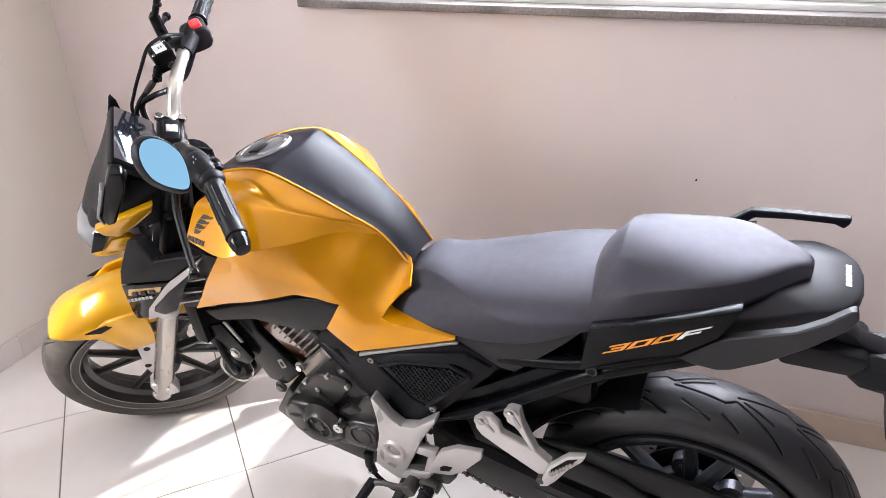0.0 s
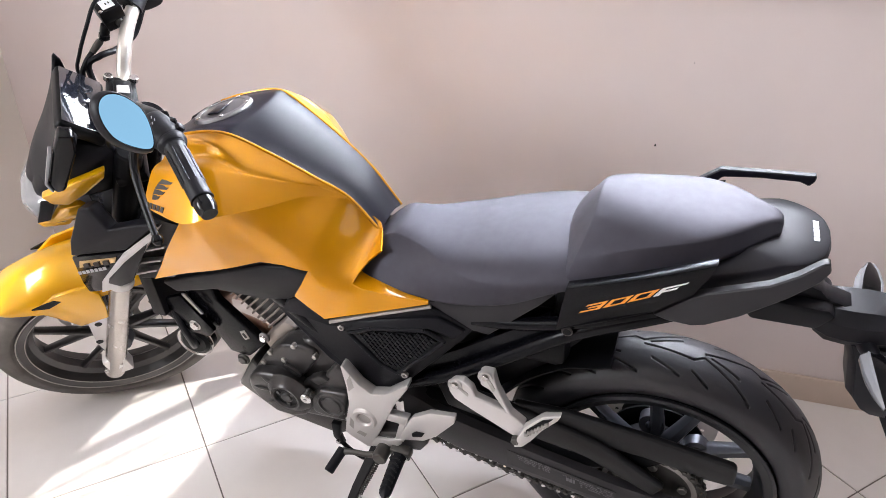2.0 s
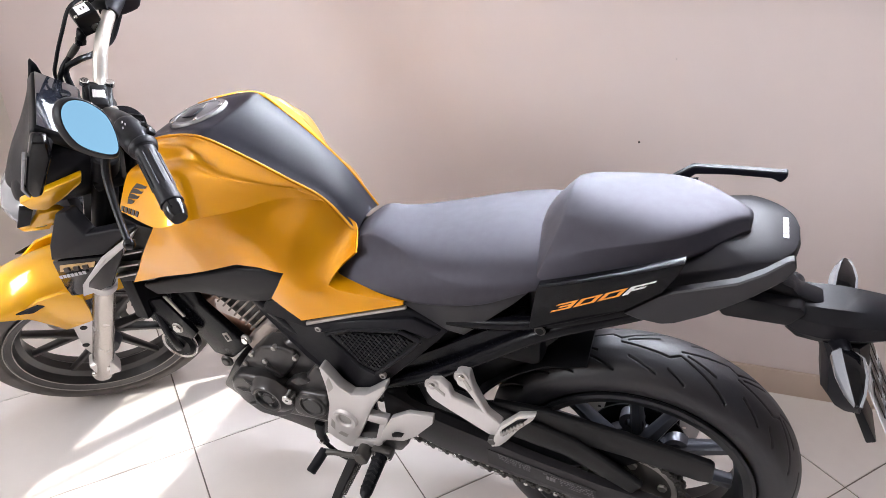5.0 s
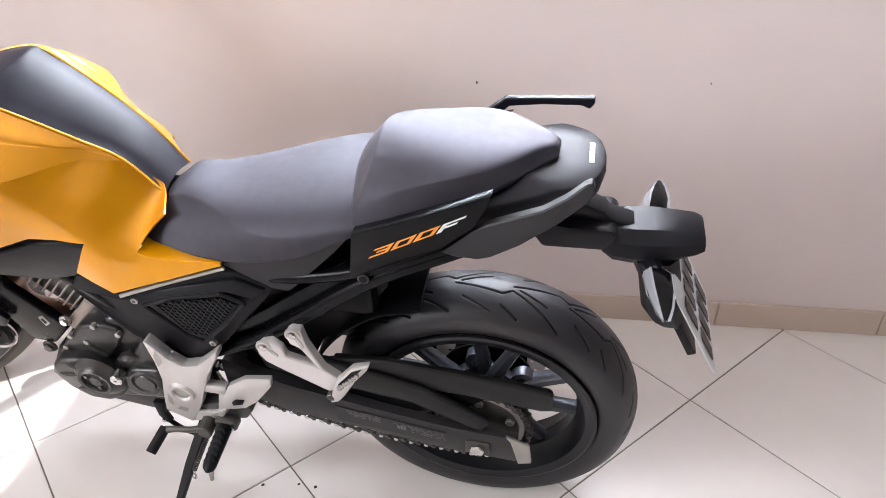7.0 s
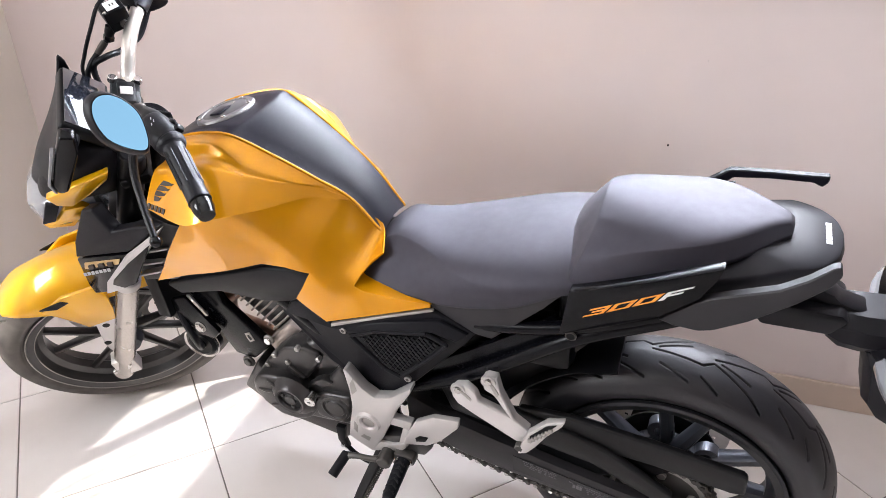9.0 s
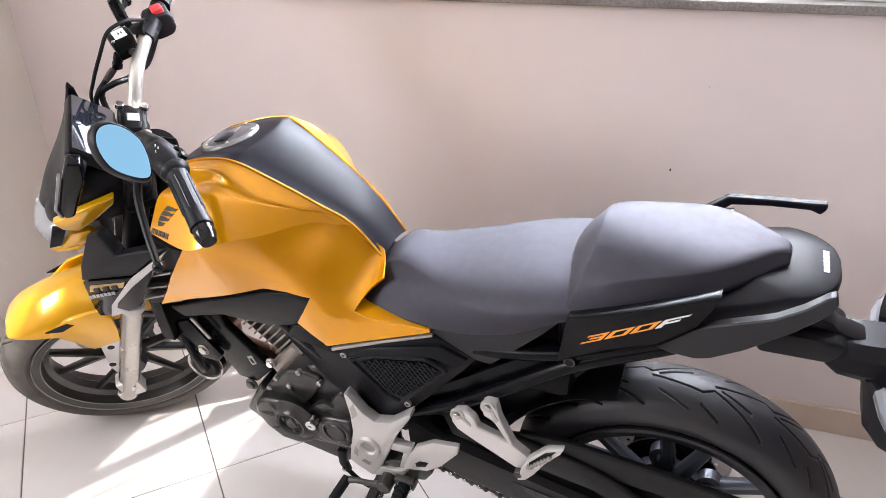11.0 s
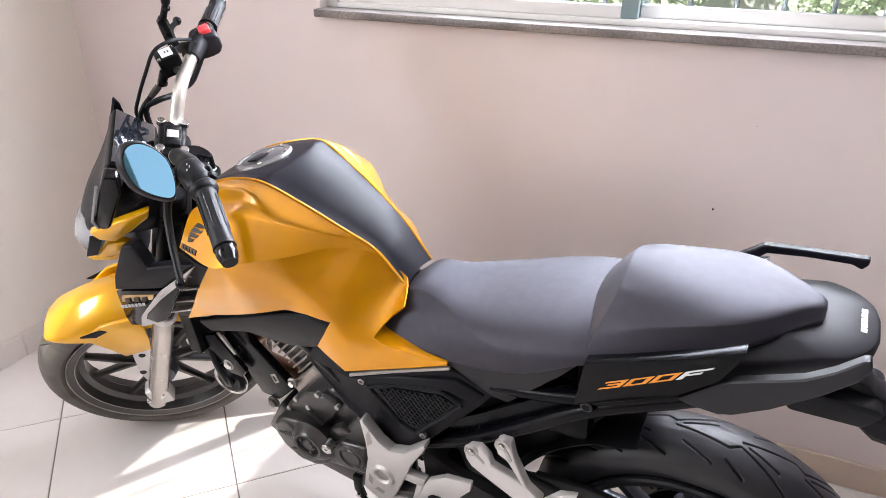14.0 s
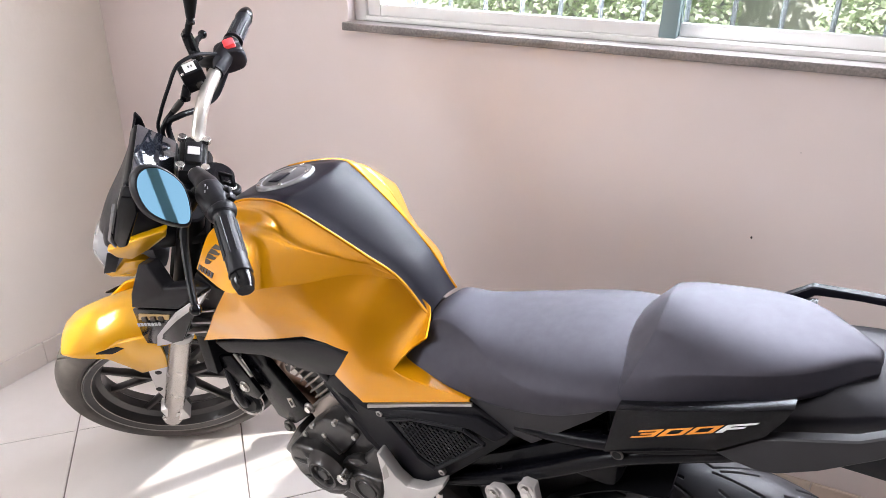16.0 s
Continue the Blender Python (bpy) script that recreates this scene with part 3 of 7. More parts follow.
def hub_star(r0, r1, y, thick, hole_at, hole_r, lobe, turn, n=240, rows=22):
    """A hub flange with five lobes, each with a round opening."""
    bm = bmesh.new()
    holes = [Vector((hole_at * math.cos(turn + 2 * math.pi * k / 5), 0, hole_at * math.sin(turn + 2 * math.pi * k / 5))) for k in range(5)]
    grid = [[bm.verts.new(((r0 + (r1 - r0) * i / (rows - 1)) * math.cos(2 * math.pi * k / n), 0, (r0 + (r1 - r0) * i / (rows - 1)) * math.sin(2 * math.pi * k / n))) for i in range(rows)] for k in range(n)]
    faces = []
    for k in range(n):
        for i in range(rows - 1):
            quad = (grid[k][i], grid[(k + 1) % n][i], grid[(k + 1) % n][i + 1], grid[k][i + 1])
            mid = sum((v.co for v in quad), Vector()) / 4
            near = min((mid - h).length for h in holes)
            if near > hole_r and (mid.length < 0.070 or near < lobe):
                faces.append(bm.faces.new(quad))
    bmesh.ops.delete(bm, geom=[v for v in bm.verts if not v.link_faces], context="VERTS")
    for v in bm.verts:
        if v.is_boundary:
            for h in holes:
                away = (v.co - h).length
                if away < hole_r * 1.4:
                    v.co = h + (v.co - h).normalized() * hole_r
                elif abs(away - lobe) < 0.004:
                    v.co = h + (v.co - h).normalized() * lobe
        v.co.y = y - 0.10 * max(0.0, math.hypot(v.co.x, v.co.z) - 0.06)
    bmesh.ops.solidify(bm, geom=faces, thickness=thick)
    return bm


bm = hub_star(0.038, 0.112, 0.006, 0.022, 0.084, 0.0115, 0.024, radians(80))
bmesh.ops.transform(bm, matrix=rear_m, verts=bm.verts)
# added black disc that stands in for the shade inside the hub openings
part("hub_dark_backing", bm_lathe([(0.03, -0.030), (0.096, -0.034), (0.096, -0.038), (0.03, -0.040)], 48, m=rear_m, closed=True), BLACK, rear_rim)
part("hub_flange", bm, SPOKE, rear_rim, "blue-grey hub flange with round openings")

# ---- chain
bm = bmesh.new()
pins = bmesh.new()
A, B = Vector((0.515, 0, 0.345)), Vector((0, 0, 0.306))
path = []
for k in range(14):
    a = radians(98 + 164 * k / 13)
    path.append(Vector((0.095 * math.cos(a), 0, 0.306 + 0.095 * math.sin(a))))
for k in range(1, 33):
    f = k / 33
    path.append(path[13].lerp(Vector((0.505, 0, 0.298)), f) + Vector((0, 0, -0.004 - 0.018 * math.sin(math.pi * f))))
for k in range(8):
    a = radians(265 + 180 * k / 7)
    path.append(Vector((0.515 + 0.042 * math.cos(a), 0, 0.340 + 0.042 * math.sin(a))))
for k in range(1, 33):
    path.append(path[53].lerp(path[0], k / 33))
for k in range(len(path)):
    p, q = path[k], path[(k + 1) % len(path)]
    if (q - p).length < 0.002:
        continue
    t = (q - p).normalized()
    s = Vector((-t.z, 0, t.x))
    for y in ((0.078, 0.091) if k % 2 else (0.075, 0.094)):
        outline = [p - t * 0.004 + s * 0.0045, p + t * 0.002 + s * 0.0076, p.lerp(q, 0.5) + s * 0.0042, q - t * 0.002 + s * 0.0076, q + t * 0.004 + s * 0.0045,
                   q + t * 0.004 - s * 0.0045, q - t * 0.002 - s * 0.0076, p.lerp(q, 0.5) - s * 0.0042, p + t * 0.002 - s * 0.0076, p - t * 0.004 - s * 0.0045]
        bm_plate([(v.x, y, v.z) for v in outline], 0.002, 0, bm=bm)
    bm_cyl((p.x, 0.073, p.z), (p.x, 0.0972, p.z), 0.0050, 8, bm=pins if 8 < k < 50 and k % 2 else bm)
chain = bpart("chain", bm, DARKSTEEL, None, "oily dark drive chain")
tagged(bpart("pin_row", pins, STEEL, chain, "bright chain pin ends"), kind="stuff")

# ---- swingarm
bm = bm_loft([[Vector((x, y0 + s * (y1 - y0), z0 + v * (z1 - z0))) for s, v in ((0, 0.12), (0.15, 0), (0.85, 0), (1, 0.12), (1, 0.88), (0.85, 1), (0.15, 1), (0, 0.88))]
              for x, y0, y1, z0, z1 in ((0.50, 0.06, 0.115, 0.335, 0.43), (0.38, 0.096, 0.128, 0.315, 0.40), (0.2, 0.100, 0.128, 0.285, 0.36), (0.06, 0.102, 0.128, 0.262, 0.335), (-0.075, 0.104, 0.128, 0.252, 0.322))])
swing = bpart("swingarm", bm, SWING, None, "black box-section swingarm")
bm = bm_loft([[Vector((x, -y0 - s * (y1 - y0), z0 + v * (z1 - z0))) for s, v in ((0, 0.12), (0.15, 0), (0.85, 0), (1, 0.12), (1, 0.88), (0.85, 1), (0.15, 1), (0, 0.88))]
              for x, y0, y1, z0, z1 in ((0.50, 0.06, 0.115, 0.335, 0.43), (0.2, 0.105, 0.133, 0.285, 0.36), (-0.075, 0.105, 0.133, 0.252, 0.322))])
bpart("swingarm_arm", bm, BLACK, swing)
bpart("swingarm_bridge", bm_box(0.40, 0.49, -0.1, 0.1, 0.345, 0.42, 0.01), BLACK, swing)
bpart("axle_nut", bm_cyl((0, 0.128, 0.29), (0, 0.141, 0.29), 0.015, 6), STEEL, swing, "bright steel axle nut")
bpart("axle_plate", bm_box(-0.024, 0.024, 0.127, 0.132, 0.270, 0.308, 0.003), DARKSTEEL, swing)
bpart("chain_adjuster", bm_plate(flat([(-0.062, 0.322), (-0.052, 0.338), (-0.098, 0.318), (-0.104, 0.262), (-0.078, 0.254), (-0.07, 0.29)], 0.131), 0.006), CAST, swing, "silver chain adjuster end plate")
bpart("warning_label", bm_plate(flat([(0.275, 0.362), (0.06, 0.322), (0.06, 0.284), (0.275, 0.318)], 0.1305), 0.001, 0), SWING, swing, "dark label with tiny print")
print_rng = random.Random(11)
for x0, x1, z0, rows, high, line in ((0.254, 0.190, 0.3560, 4, 0.0026, 0.0050), (0.174, 0.066, 0.3360, 1, 0.0026, 0.0050), (0.160, 0.137, 0.3290, 1, 0.0110, 0.0), (0.130, 0.066, 0.3235, 3, 0.0026, 0.0055)):
    bm = bmesh.new()
    for k in range(rows):
        x = x0 - 0.0015 * k
        while x > x1:
            w = print_rng.uniform(0.0018, 0.0042) * (1.5 if high > 0.01 else 1.0)
            z = z0 - line * k - 0.16 * (x0 - x)
            if print_rng.random() < 0.85:
                bm_plate(flat([(x, z), (x - w, z - 0.16 * w), (x - w, z - 0.16 * w - high), (x, z - high)], 0.1314), 0.0006, 0, bm=bm)
            x -= w + print_rng.uniform(0.0010, 0.0020)
    bpart("print_block", bm, FAINT, swing)
bpart("upper_brace", bm_plate(flat([(0.42, 0.50), (0.30, 0.488), (0.186, 0.462), (0.103, 0.438), (-0.022, 0.360), (-0.004, 0.328), (0.127, 0.392), (0.19, 0.402), (0.40, 0.44)], 0.122), 0.016, 0.005, 3), SATIN, swing)
# chain guard
bm = bm_plate([(0.27, 0.112, 0.482), (0.17, 0.112, 0.490), (0.03, 0.112, 0.478), (-0.125, 0.110, 0.455), (-0.132, 0.110, 0.448), (-0.134, 0.110, 0.405), (-0.112, 0.110, 0.400), (0.02, 0.112, 0.420), (0.26, 0.112, 0.432)], 0.016, 0.005, 3)
bpart("chain_guard", bm, SATIN, None, "matte black plastic chain guard")

bpart("guard_skirt", bm_plate(flat([(0.40, 0.44), (0.27, 0.47), (0.02, 0.44), (-0.02, 0.41), (0.03, 0.365), (0.12, 0.335), (0.40, 0.38)], 0.099), 0.004, 0.001), BLACK, swing)
bpart("splash_panel", bm_plate(flat([(0.50, 0.40), (0.50, 0.60), (0.36, 0.68), (0.20, 0.70), (0.16, 0.64), (0.22, 0.56), (0.30, 0.48), (0.34, 0.40)], 0.070), 0.006, 0.002), BLACK, None, "black splash panel ahead of the rear wheel")
# ---- rear inner fender
rows = []
for a in range(12, 73, 6):
    ar = radians(a)
    rr = 0.338 if a > 60 else 0.345
    rows.append([(rr * math.cos(ar) + 0.0, y, 0.306 + (rr - 0.02 * (abs(y) / 0.085) ** 2 * 1.0) * math.sin(ar)) for y in (-0.088, -0.05, 0, 0.05, 0.088)])
rows = [r for r in rows if r[0][0] > -0.02]
bpart("inner_fender", bm_surface(rows, 12, 30, 0.004), BLACK, None, "black plastic inner fender")

# ---- main bodywork: tank
T = [(0.926, 0.080, 0.930), (0.867, 0.080, 0.951), (0.789, 0.088, 0.9635), (0.72, 0.077, 0.931), (0.645, 0.063, 0.885), (0.59, 0.050, 0.845), (0.538, 0.045, 0.778)]
MID = [(0.925, 0.146, 0.900), (0.860, 0.153, 0.912), (0.800, 0.156, 0.924), (0.745, 0.138, 0.912), (0.690, 0.106, 0.891), (0.646, 0.076, 0.874), (0.594, 0.053, 0.8485)]
C = [(0.937, 0.180, 0.845), (0.829, 0.215, 0.853), (0.781, 0.211, 0.866), (0.745, 0.186, 0.868), (0.700, 0.143, 0.864), (0.652, 0.092, 0.862), (0.592, 0.0545, 0.8460)]
FRONT_EDGE = [(0.829, 0.215, 0.853), (0.895, 0.210, 0.766), (0.956, 0.198, 0.686)]
BOT = [(0.956, 0.198, 0.686), (0.884, 0.186, 0.708), (0.815, 0.176, 0.728), (0.725, 0.165, 0.7556), (0.678, 0.160, 0.756), (0.634, 0.155, 0.748), (0.650, 0.158, 0.718), (0.6716, 0.160, 0.684), (0.613, 0.165, 0.649)]
TAIL = [(0.613, 0.649), (0.508, 0.681), (0.417, 0.7096), (0.418, 0.7133), (0.4876, 0.7130), (0.543, 0.7155), (0.5605, 0.722)]
NOSE = [(0.5605, 0.134, 0.722), (0.552, 0.106, 0.738), (0.540, 0.078, 0.753), (0.518, 0.046, 0.774)]
BELLY = [(0.800, 0.204, 0.800), (0.700, 0.164, 0.810), (0.620, 0.116, 0.805), (0.870, 0.208, 0.775)]


def stretched(points):
    """A smooth depth y over (x, z), drawn over the points like a thin sheet."""
    P = np.array(points, float)

    def kernel(a, b):
        d = np.sum((a[:, None, :] - b[None, :, :]) ** 2, -1)
        return 0.5 * d * np.log(d + 1e-12)

    q = P[:, (0, 2)]
    n = len(P)
    A = np.zeros((n + 3, n + 3))
    A[:n, :n] = kernel(q, q) + np.eye(n) * 1e-5
    A[:n, n], A[:n, n + 1:] = 1, q
    A[n, :n], A[n + 1:, :n] = 1, q.T
    w = np.linalg.solve(A, np.concatenate([P[:, 1], np.zeros(3)]))

    def depth(x, z):
        v = np.array([[x, z]])
        return float((kernel(v, q) @ w[:n])[0] + w[n] + w[n + 1] * x + w[n + 2] * z)

    return depth


def bm_skin(outline, depth, step, thick, bm=None, mirror=False):
    """A panel cut to an outline of (x, z), bulged to depth(x, z) and thickened."""
    sheet = bmesh.new()
    sheet.faces.new([sheet.verts.new((x, 0, z)) for x, z in outline])
    xs, zs = [p[0] for p in outline], [p[1] for p in outline]
    for axis, lo, hi in ((0, min(xs), max(xs)), (2, min(zs), max(zs))):
        k = lo + step
        while k < hi:
            at, way = [0, 0, 0], [0, 0, 0]
            at[axis], way[axis] = k, 1
            bmesh.ops.bisect_plane(sheet, geom=sheet.verts[:] + sheet.edges[:] + sheet.faces[:], plane_co=at, plane_no=way)
            k += step
    bmesh.ops.remove_doubles(sheet, verts=sheet.verts, dist=0.0003)
    for v in sheet.verts:
        v.co.y = depth(v.co.x, v.co.z) * (-1 if mirror else 1)
    bmesh.ops.recalc_face_normals(sheet, faces=sheet.faces)
    if thick:
        bmesh.ops.solidify(sheet, geom=sheet.faces[:], thickness=thick)
    if bm is None:
        return sheet
    me = bpy.data.meshes.new("sheet")
    sheet.to_mesh(me)
    sheet.free()
    bm.from_mesh(me)
    bpy.data.meshes.remove(me)
    return bm


crease = [tuple(p) for p in catmull(C, 43)][7:]
depth = stretched(crease[::3] + [crease[-1]] + T[5:] + FRONT_EDGE[1:] + BOT[1:9:2] + [BOT[8]] + NOSE + BELLY)
side_outline = [(p[0], p[2]) for p in [*FRONT_EDGE[::-1], *crease[1:], (0.590, 0, 0.845), (0.565, 0, 0.813), *NOSE[::-1], *[(x, 0, z) for x, z in TAIL[-2:0:-1]], *BOT[8:0:-1]]]
far_outline = [(p[0], p[2]) for p in [*FRONT_EDGE[::-1], *crease[1:], (0.590, 0, 0.845), (0.565, 0, 0.813), (0.540, 0, 0.780), (0.550, 0, 0.772), (0.600, 0, 0.790), *BOT[5:0:-1]]]


def blended(x, z):
    """The side's depth, running over into the flat tail behind the line from its foot to the seat's nose."""
    flat_y = 0.1655 + 0.052 * (x - 0.613) - 0.36 * (z - 0.649)
    f = (-0.812 * (x - 0.613) - 0.584 * (z - 0.649) + 0.034) / 0.062
    f = min(1.0, max(0.0, f))
    f = f * f * (3 - 2 * f)
    return depth(x, z) * (1 - f) + flat_y * f


# a ridge below the cover's edge, with a scoop under its front
TOP = T[:5] + [(0.618, 0.057, 0.866), (0.593, 0.0505, 0.8475)]
RIDGE, SCOOP = [], []
for k, (f, lift, g, sink) in enumerate(((0.22, 0.002, 0.55, 0.010), (0.25, 0.003, 0.58, 0.011), (0.31, 0.004, 0.62, 0.006), (0.55, 0.003, 0.80, 0.001), (0.55, 0.001, 0.78, 0.0), (0.5, 0.0, 0.75, 0.0), (0.5, 0.0, 0.75, 0.0))):
    a, b = Vector(TOP[k]), Vector(MID[k])
    RIDGE.append(a.lerp(b, f) + Vector((0, 0.5, 0.8)) * lift)
    SCOOP.append(a.lerp(b, g) - Vector((0, 0.6, 0.75)) * sink)
for left in (True, False):
    sheet = [TOP, RIDGE, SCOOP, MID, C]
    bm = bm_surface(sheet, 70, 40, 0.0, mirror=not left)
    bm_surface([[Vector(p) - Vector((0, 0.0015, 0.002)) for p in row] for row in sheet], 50, 24, 0.0, mirror=not left, bm=bm)
    bm_skin(side_outline if left else far_outline, blended if left else depth, 0.009, 0.003, bm, mirror=not left)
    if left:
        bm_plate([(0.418, 0.1305, 0.7135), (0.4876, 0.1350, 0.7132), (0.543, 0.1378, 0.7157), (0.5605, 0.1360, 0.7222), (0.565, 0.095, 0.7205), (0.490, 0.090, 0.712), (0.420, 0.095, 0.712)], 0.003, 0.0008, 1, bm=bm, way=(0, 0, -1))
    bm_tube([(x, y * (1 if left else -1) + (0.0008 if left else -0.0008), z + 0.0005) for x, y, z in T], 0.0026, 8, along=60, bm=bm)
    panel = bpart("tank_panel", bm, YELLOW, None, "glossy golden yellow tank side panel", smooth=28)
    if left:
        tank_left = panel
# tank cover: a plateau round the cap in front, a crest, then a long fall to the seat
EDGE = [(0.990, 0.055, 0.898), (0.958, 0.070, 0.916), *T[:2], (0.825, 0.085, 0.961), T[2], (0.767, 0.0845, 0.955), *T[3:]]
HUMP = [-0.004, -0.001, 0.0015, 0.002, 0.003, 0.0055, 0.0115, 0.011, 0.010, 0.010, 0.010]
def across(share, lower, drop):
    return [(x, y * (share if k < 6 else lower), z + HUMP[k] * (1 if k < 6 else 1 - lower * lower) - (drop if k < 6 else 0)) for k, (x, y, z) in enumerate(EDGE)]


edge = [(x, y + 0.002, z + 0.0015) for x, y, z in EDGE]
halves = [edge, across(0.86, 0.80, 0.0015), across(0.72, 0.55, 0.0), across(0.45, 0.30, 0.0)]
mid0 = across(0.0, 0.0, 0.0)
bpart("tank_cover", bm_surface([*halves, mid0, *[mirrored(r) for r in reversed(halves)]], 110, 44, 0.004), STRIP, None, "satin dark grey plastic tank cover")
# fuel cap
CAP = Matrix.Translation((0.858, 0.0, 0.9545)) @ Matrix.Rotation(radians(14), 4, "Y") @ Matrix.Rotation(radians(90), 4, "X")
cap = bpart("fuel_cap", bm_lathe([(0.0005, 0.006), (0.041, 0.006), (0.043, 0.005)], 48, m=CAP), CAPTOP, None, "round fuel cap with a lock flap")
part("cap_ring", bm_lathe([(0.043, 0.003), (0.044, 0.0065), (0.053, 0.0060), (0.056, 0.002), (0.056, -0.008), (0.043, -0.008)], 64, m=CAP, closed=True), CAPRING, cap, "brushed alloy fuel cap ring")
for k in range(5):
    a = radians(20 + 72 * k)
    c = Vector((0.048 * math.cos(a), 0.0055, 0.048 * math.sin(a)))
    part("cap_bolt", bm_cyl(CAP @ c, CAP @ (c + Vector((0, 0.003, 0))), 0.0042, 12), STEEL, cap)
part("lock_flap", bm_plate([CAP @ Vector(v) for v in ((-0.012, 0.0075, 0.005), (0.012, 0.0075, 0.005), (0.012, 0.0075, -0.030), (-0.012, 0.0075, -0.030))], 0.003, 0.001, way=CAP.to_3x3() @ Vector((0, 1, 0))), STRIP, cap)
part("lock_slot", bm_plate([CAP @ Vector(v) for v in ((-0.002, 0.0068, 0.012), (0.002, 0.0068, 0.012), (0.002, 0.0068, 0.030), (-0.002, 0.0068, 0.030))], 0.001, 0, way=CAP.to_3x3() @ Vector((0, 1, 0))), CAST, cap)

bm = bm_box(0.42, 0.80, -0.045, 0.045, 0.640, 0.760, 0.02)
bpart("tank_core", bm, BLACK, None, "black steel tank underside")

# ---- seats


def creased(rings, sharp):
    """A loft of rings mirrored about the middle; sharp weighs an edge by the rows and columns of its ends."""
    full = []
    for prof in rings:
        half = [Vector(p) for p in prof] + [Vector((prof[-1][0], prof[-1][1] * 0.8, prof[-1][2] - 0.006)), Vector((prof[-1][0], 0, prof[-1][2] - 0.006))]
        full.append(half + [Vector((v.x, -v.y, v.z)) for v in reversed(half[1:-1])])
    bm = bm_loft(full)
    bm.verts.index_update()
    layer = bm.edges.layers.float.new("crease_edge")
    n = len(full[0])
    for e in bm.edges:
        (ra, ca), (rb, cb) = sorted(divmod(v.index, n) for v in e.verts)
        ca, cb = min(ca, n - ca), min(cb, n - cb)
        e[layer] = sharp(ra, rb, ca, cb)
    return bm


def rider_crease(ra, rb, ca, cb):
    if ra == rb == 0:
        return 0.9
    if ca == cb == 3 and ra != rb:
        return 0.5 if ra < 7 else 0.3
    return 0.5 if ca == cb == 5 and ra != rb else 0.0


def pillion_crease(ra, rb, ca, cb):
    if ra == rb == 2 and max(ca, cb) <= 5:
        return 0.62
    if ca == cb == 2 and ra in (2, 3):
        return 0.55 if ra == 2 else 0.25
    if ca == cb == 4 and ra >= 3:
        return 0.62
    return 0.5 if ca == cb == 5 else 0.0


def seat(name, rings, sharp, label):
    ob = bpart(name, creased(rings, sharp), VINYL, None, label, smooth=0)
    ob.data.shade_smooth()
    sub = ob.modifiers.new("round", "SUBSURF")
    sub.levels = sub.render_levels = 4


RIDER = [
    [(0.550, 0, 0.768), (0.548, 0.022, 0.768), (0.540, 0.040, 0.770), (0.5300, 0.050, 0.776), (0.5475, 0.080, 0.748), (0.5685, 0.108, 0.7012)],
    [(0.512, 0, 0.7935), (0.512, 0.020, 0.793), (0.511, 0.038, 0.7915), (0.5105, 0.051, 0.787), (0.530, 0.084, 0.756), (0.552, 0.111, 0.7030)]]
for x, prof in (
        (0.485, ((0, 0.7920), (0.020, 0.7915), (0.040, 0.7900), (0.055, 0.784), (0.092, 0.753), (0.1195, 0.7105))),
        (0.460, ((0, 0.788), (0.024, 0.788), (0.047, 0.787), (0.064, 0.782), (0.099, 0.753), (0.123, 0.7115))),
        (0.430, ((0, 0.789), (0.036, 0.789), (0.062, 0.787), (0.080, 0.782), (0.109, 0.754), (0.127, 0.7125))),
        (0.390, ((0, 0.798), (0.055, 0.796), (0.087, 0.790), (0.107, 0.779), (0.124, 0.755), (0.132, 0.7160))),
        (0.345, ((0, 0.812), (0.068, 0.807), (0.108, 0.796), (0.127, 0.777), (0.136, 0.756), (0.1360, 0.7265))),
        (0.300, ((0, 0.826), (0.075, 0.820), (0.118, 0.806), (0.135, 0.785), (0.1415, 0.767), (0.139, 0.741))),
        (0.260, ((0, 0.838), (0.078, 0.831), (0.120, 0.815), (0.137, 0.797), (0.1425, 0.781), (0.140, 0.756))),
        (0.215, ((0, 0.849), (0.076, 0.842), (0.116, 0.827), (0.133, 0.811), (0.139, 0.802), (0.137, 0.784))),
        (0.175, ((0, 0.853), (0.072, 0.846), (0.105, 0.832), (0.125, 0.820), (0.132, 0.815), (0.132, 0.804))),
        (0.120, ((0, 0.851), (0.070, 0.844), (0.100, 0.827), (0.116, 0.812), (0.120, 0.804), (0.120, 0.796)))):
    RIDER.append([(x, y, z) for y, z in prof])
seat("rider_seat", RIDER, rider_crease, "dark grey vinyl rider seat")
for sgn in (1, -1):
    bpart("seat_valance", bm_plate([(x, y * sgn, z) for x, y, z in ((0.430, 0.122, 0.704), (0.342, 0.128, 0.6644), (0.311, 0.128, 0.6614), (0.221, 0.132, 0.7592), (0.182, 0.129, 0.8057), (0.215, 0.127, 0.790), (0.295, 0.130, 0.752), (0.360, 0.127, 0.730))], 0.010 * sgn, 0.003, 3), VALANCE, None, "charcoal plastic panel below the seat")
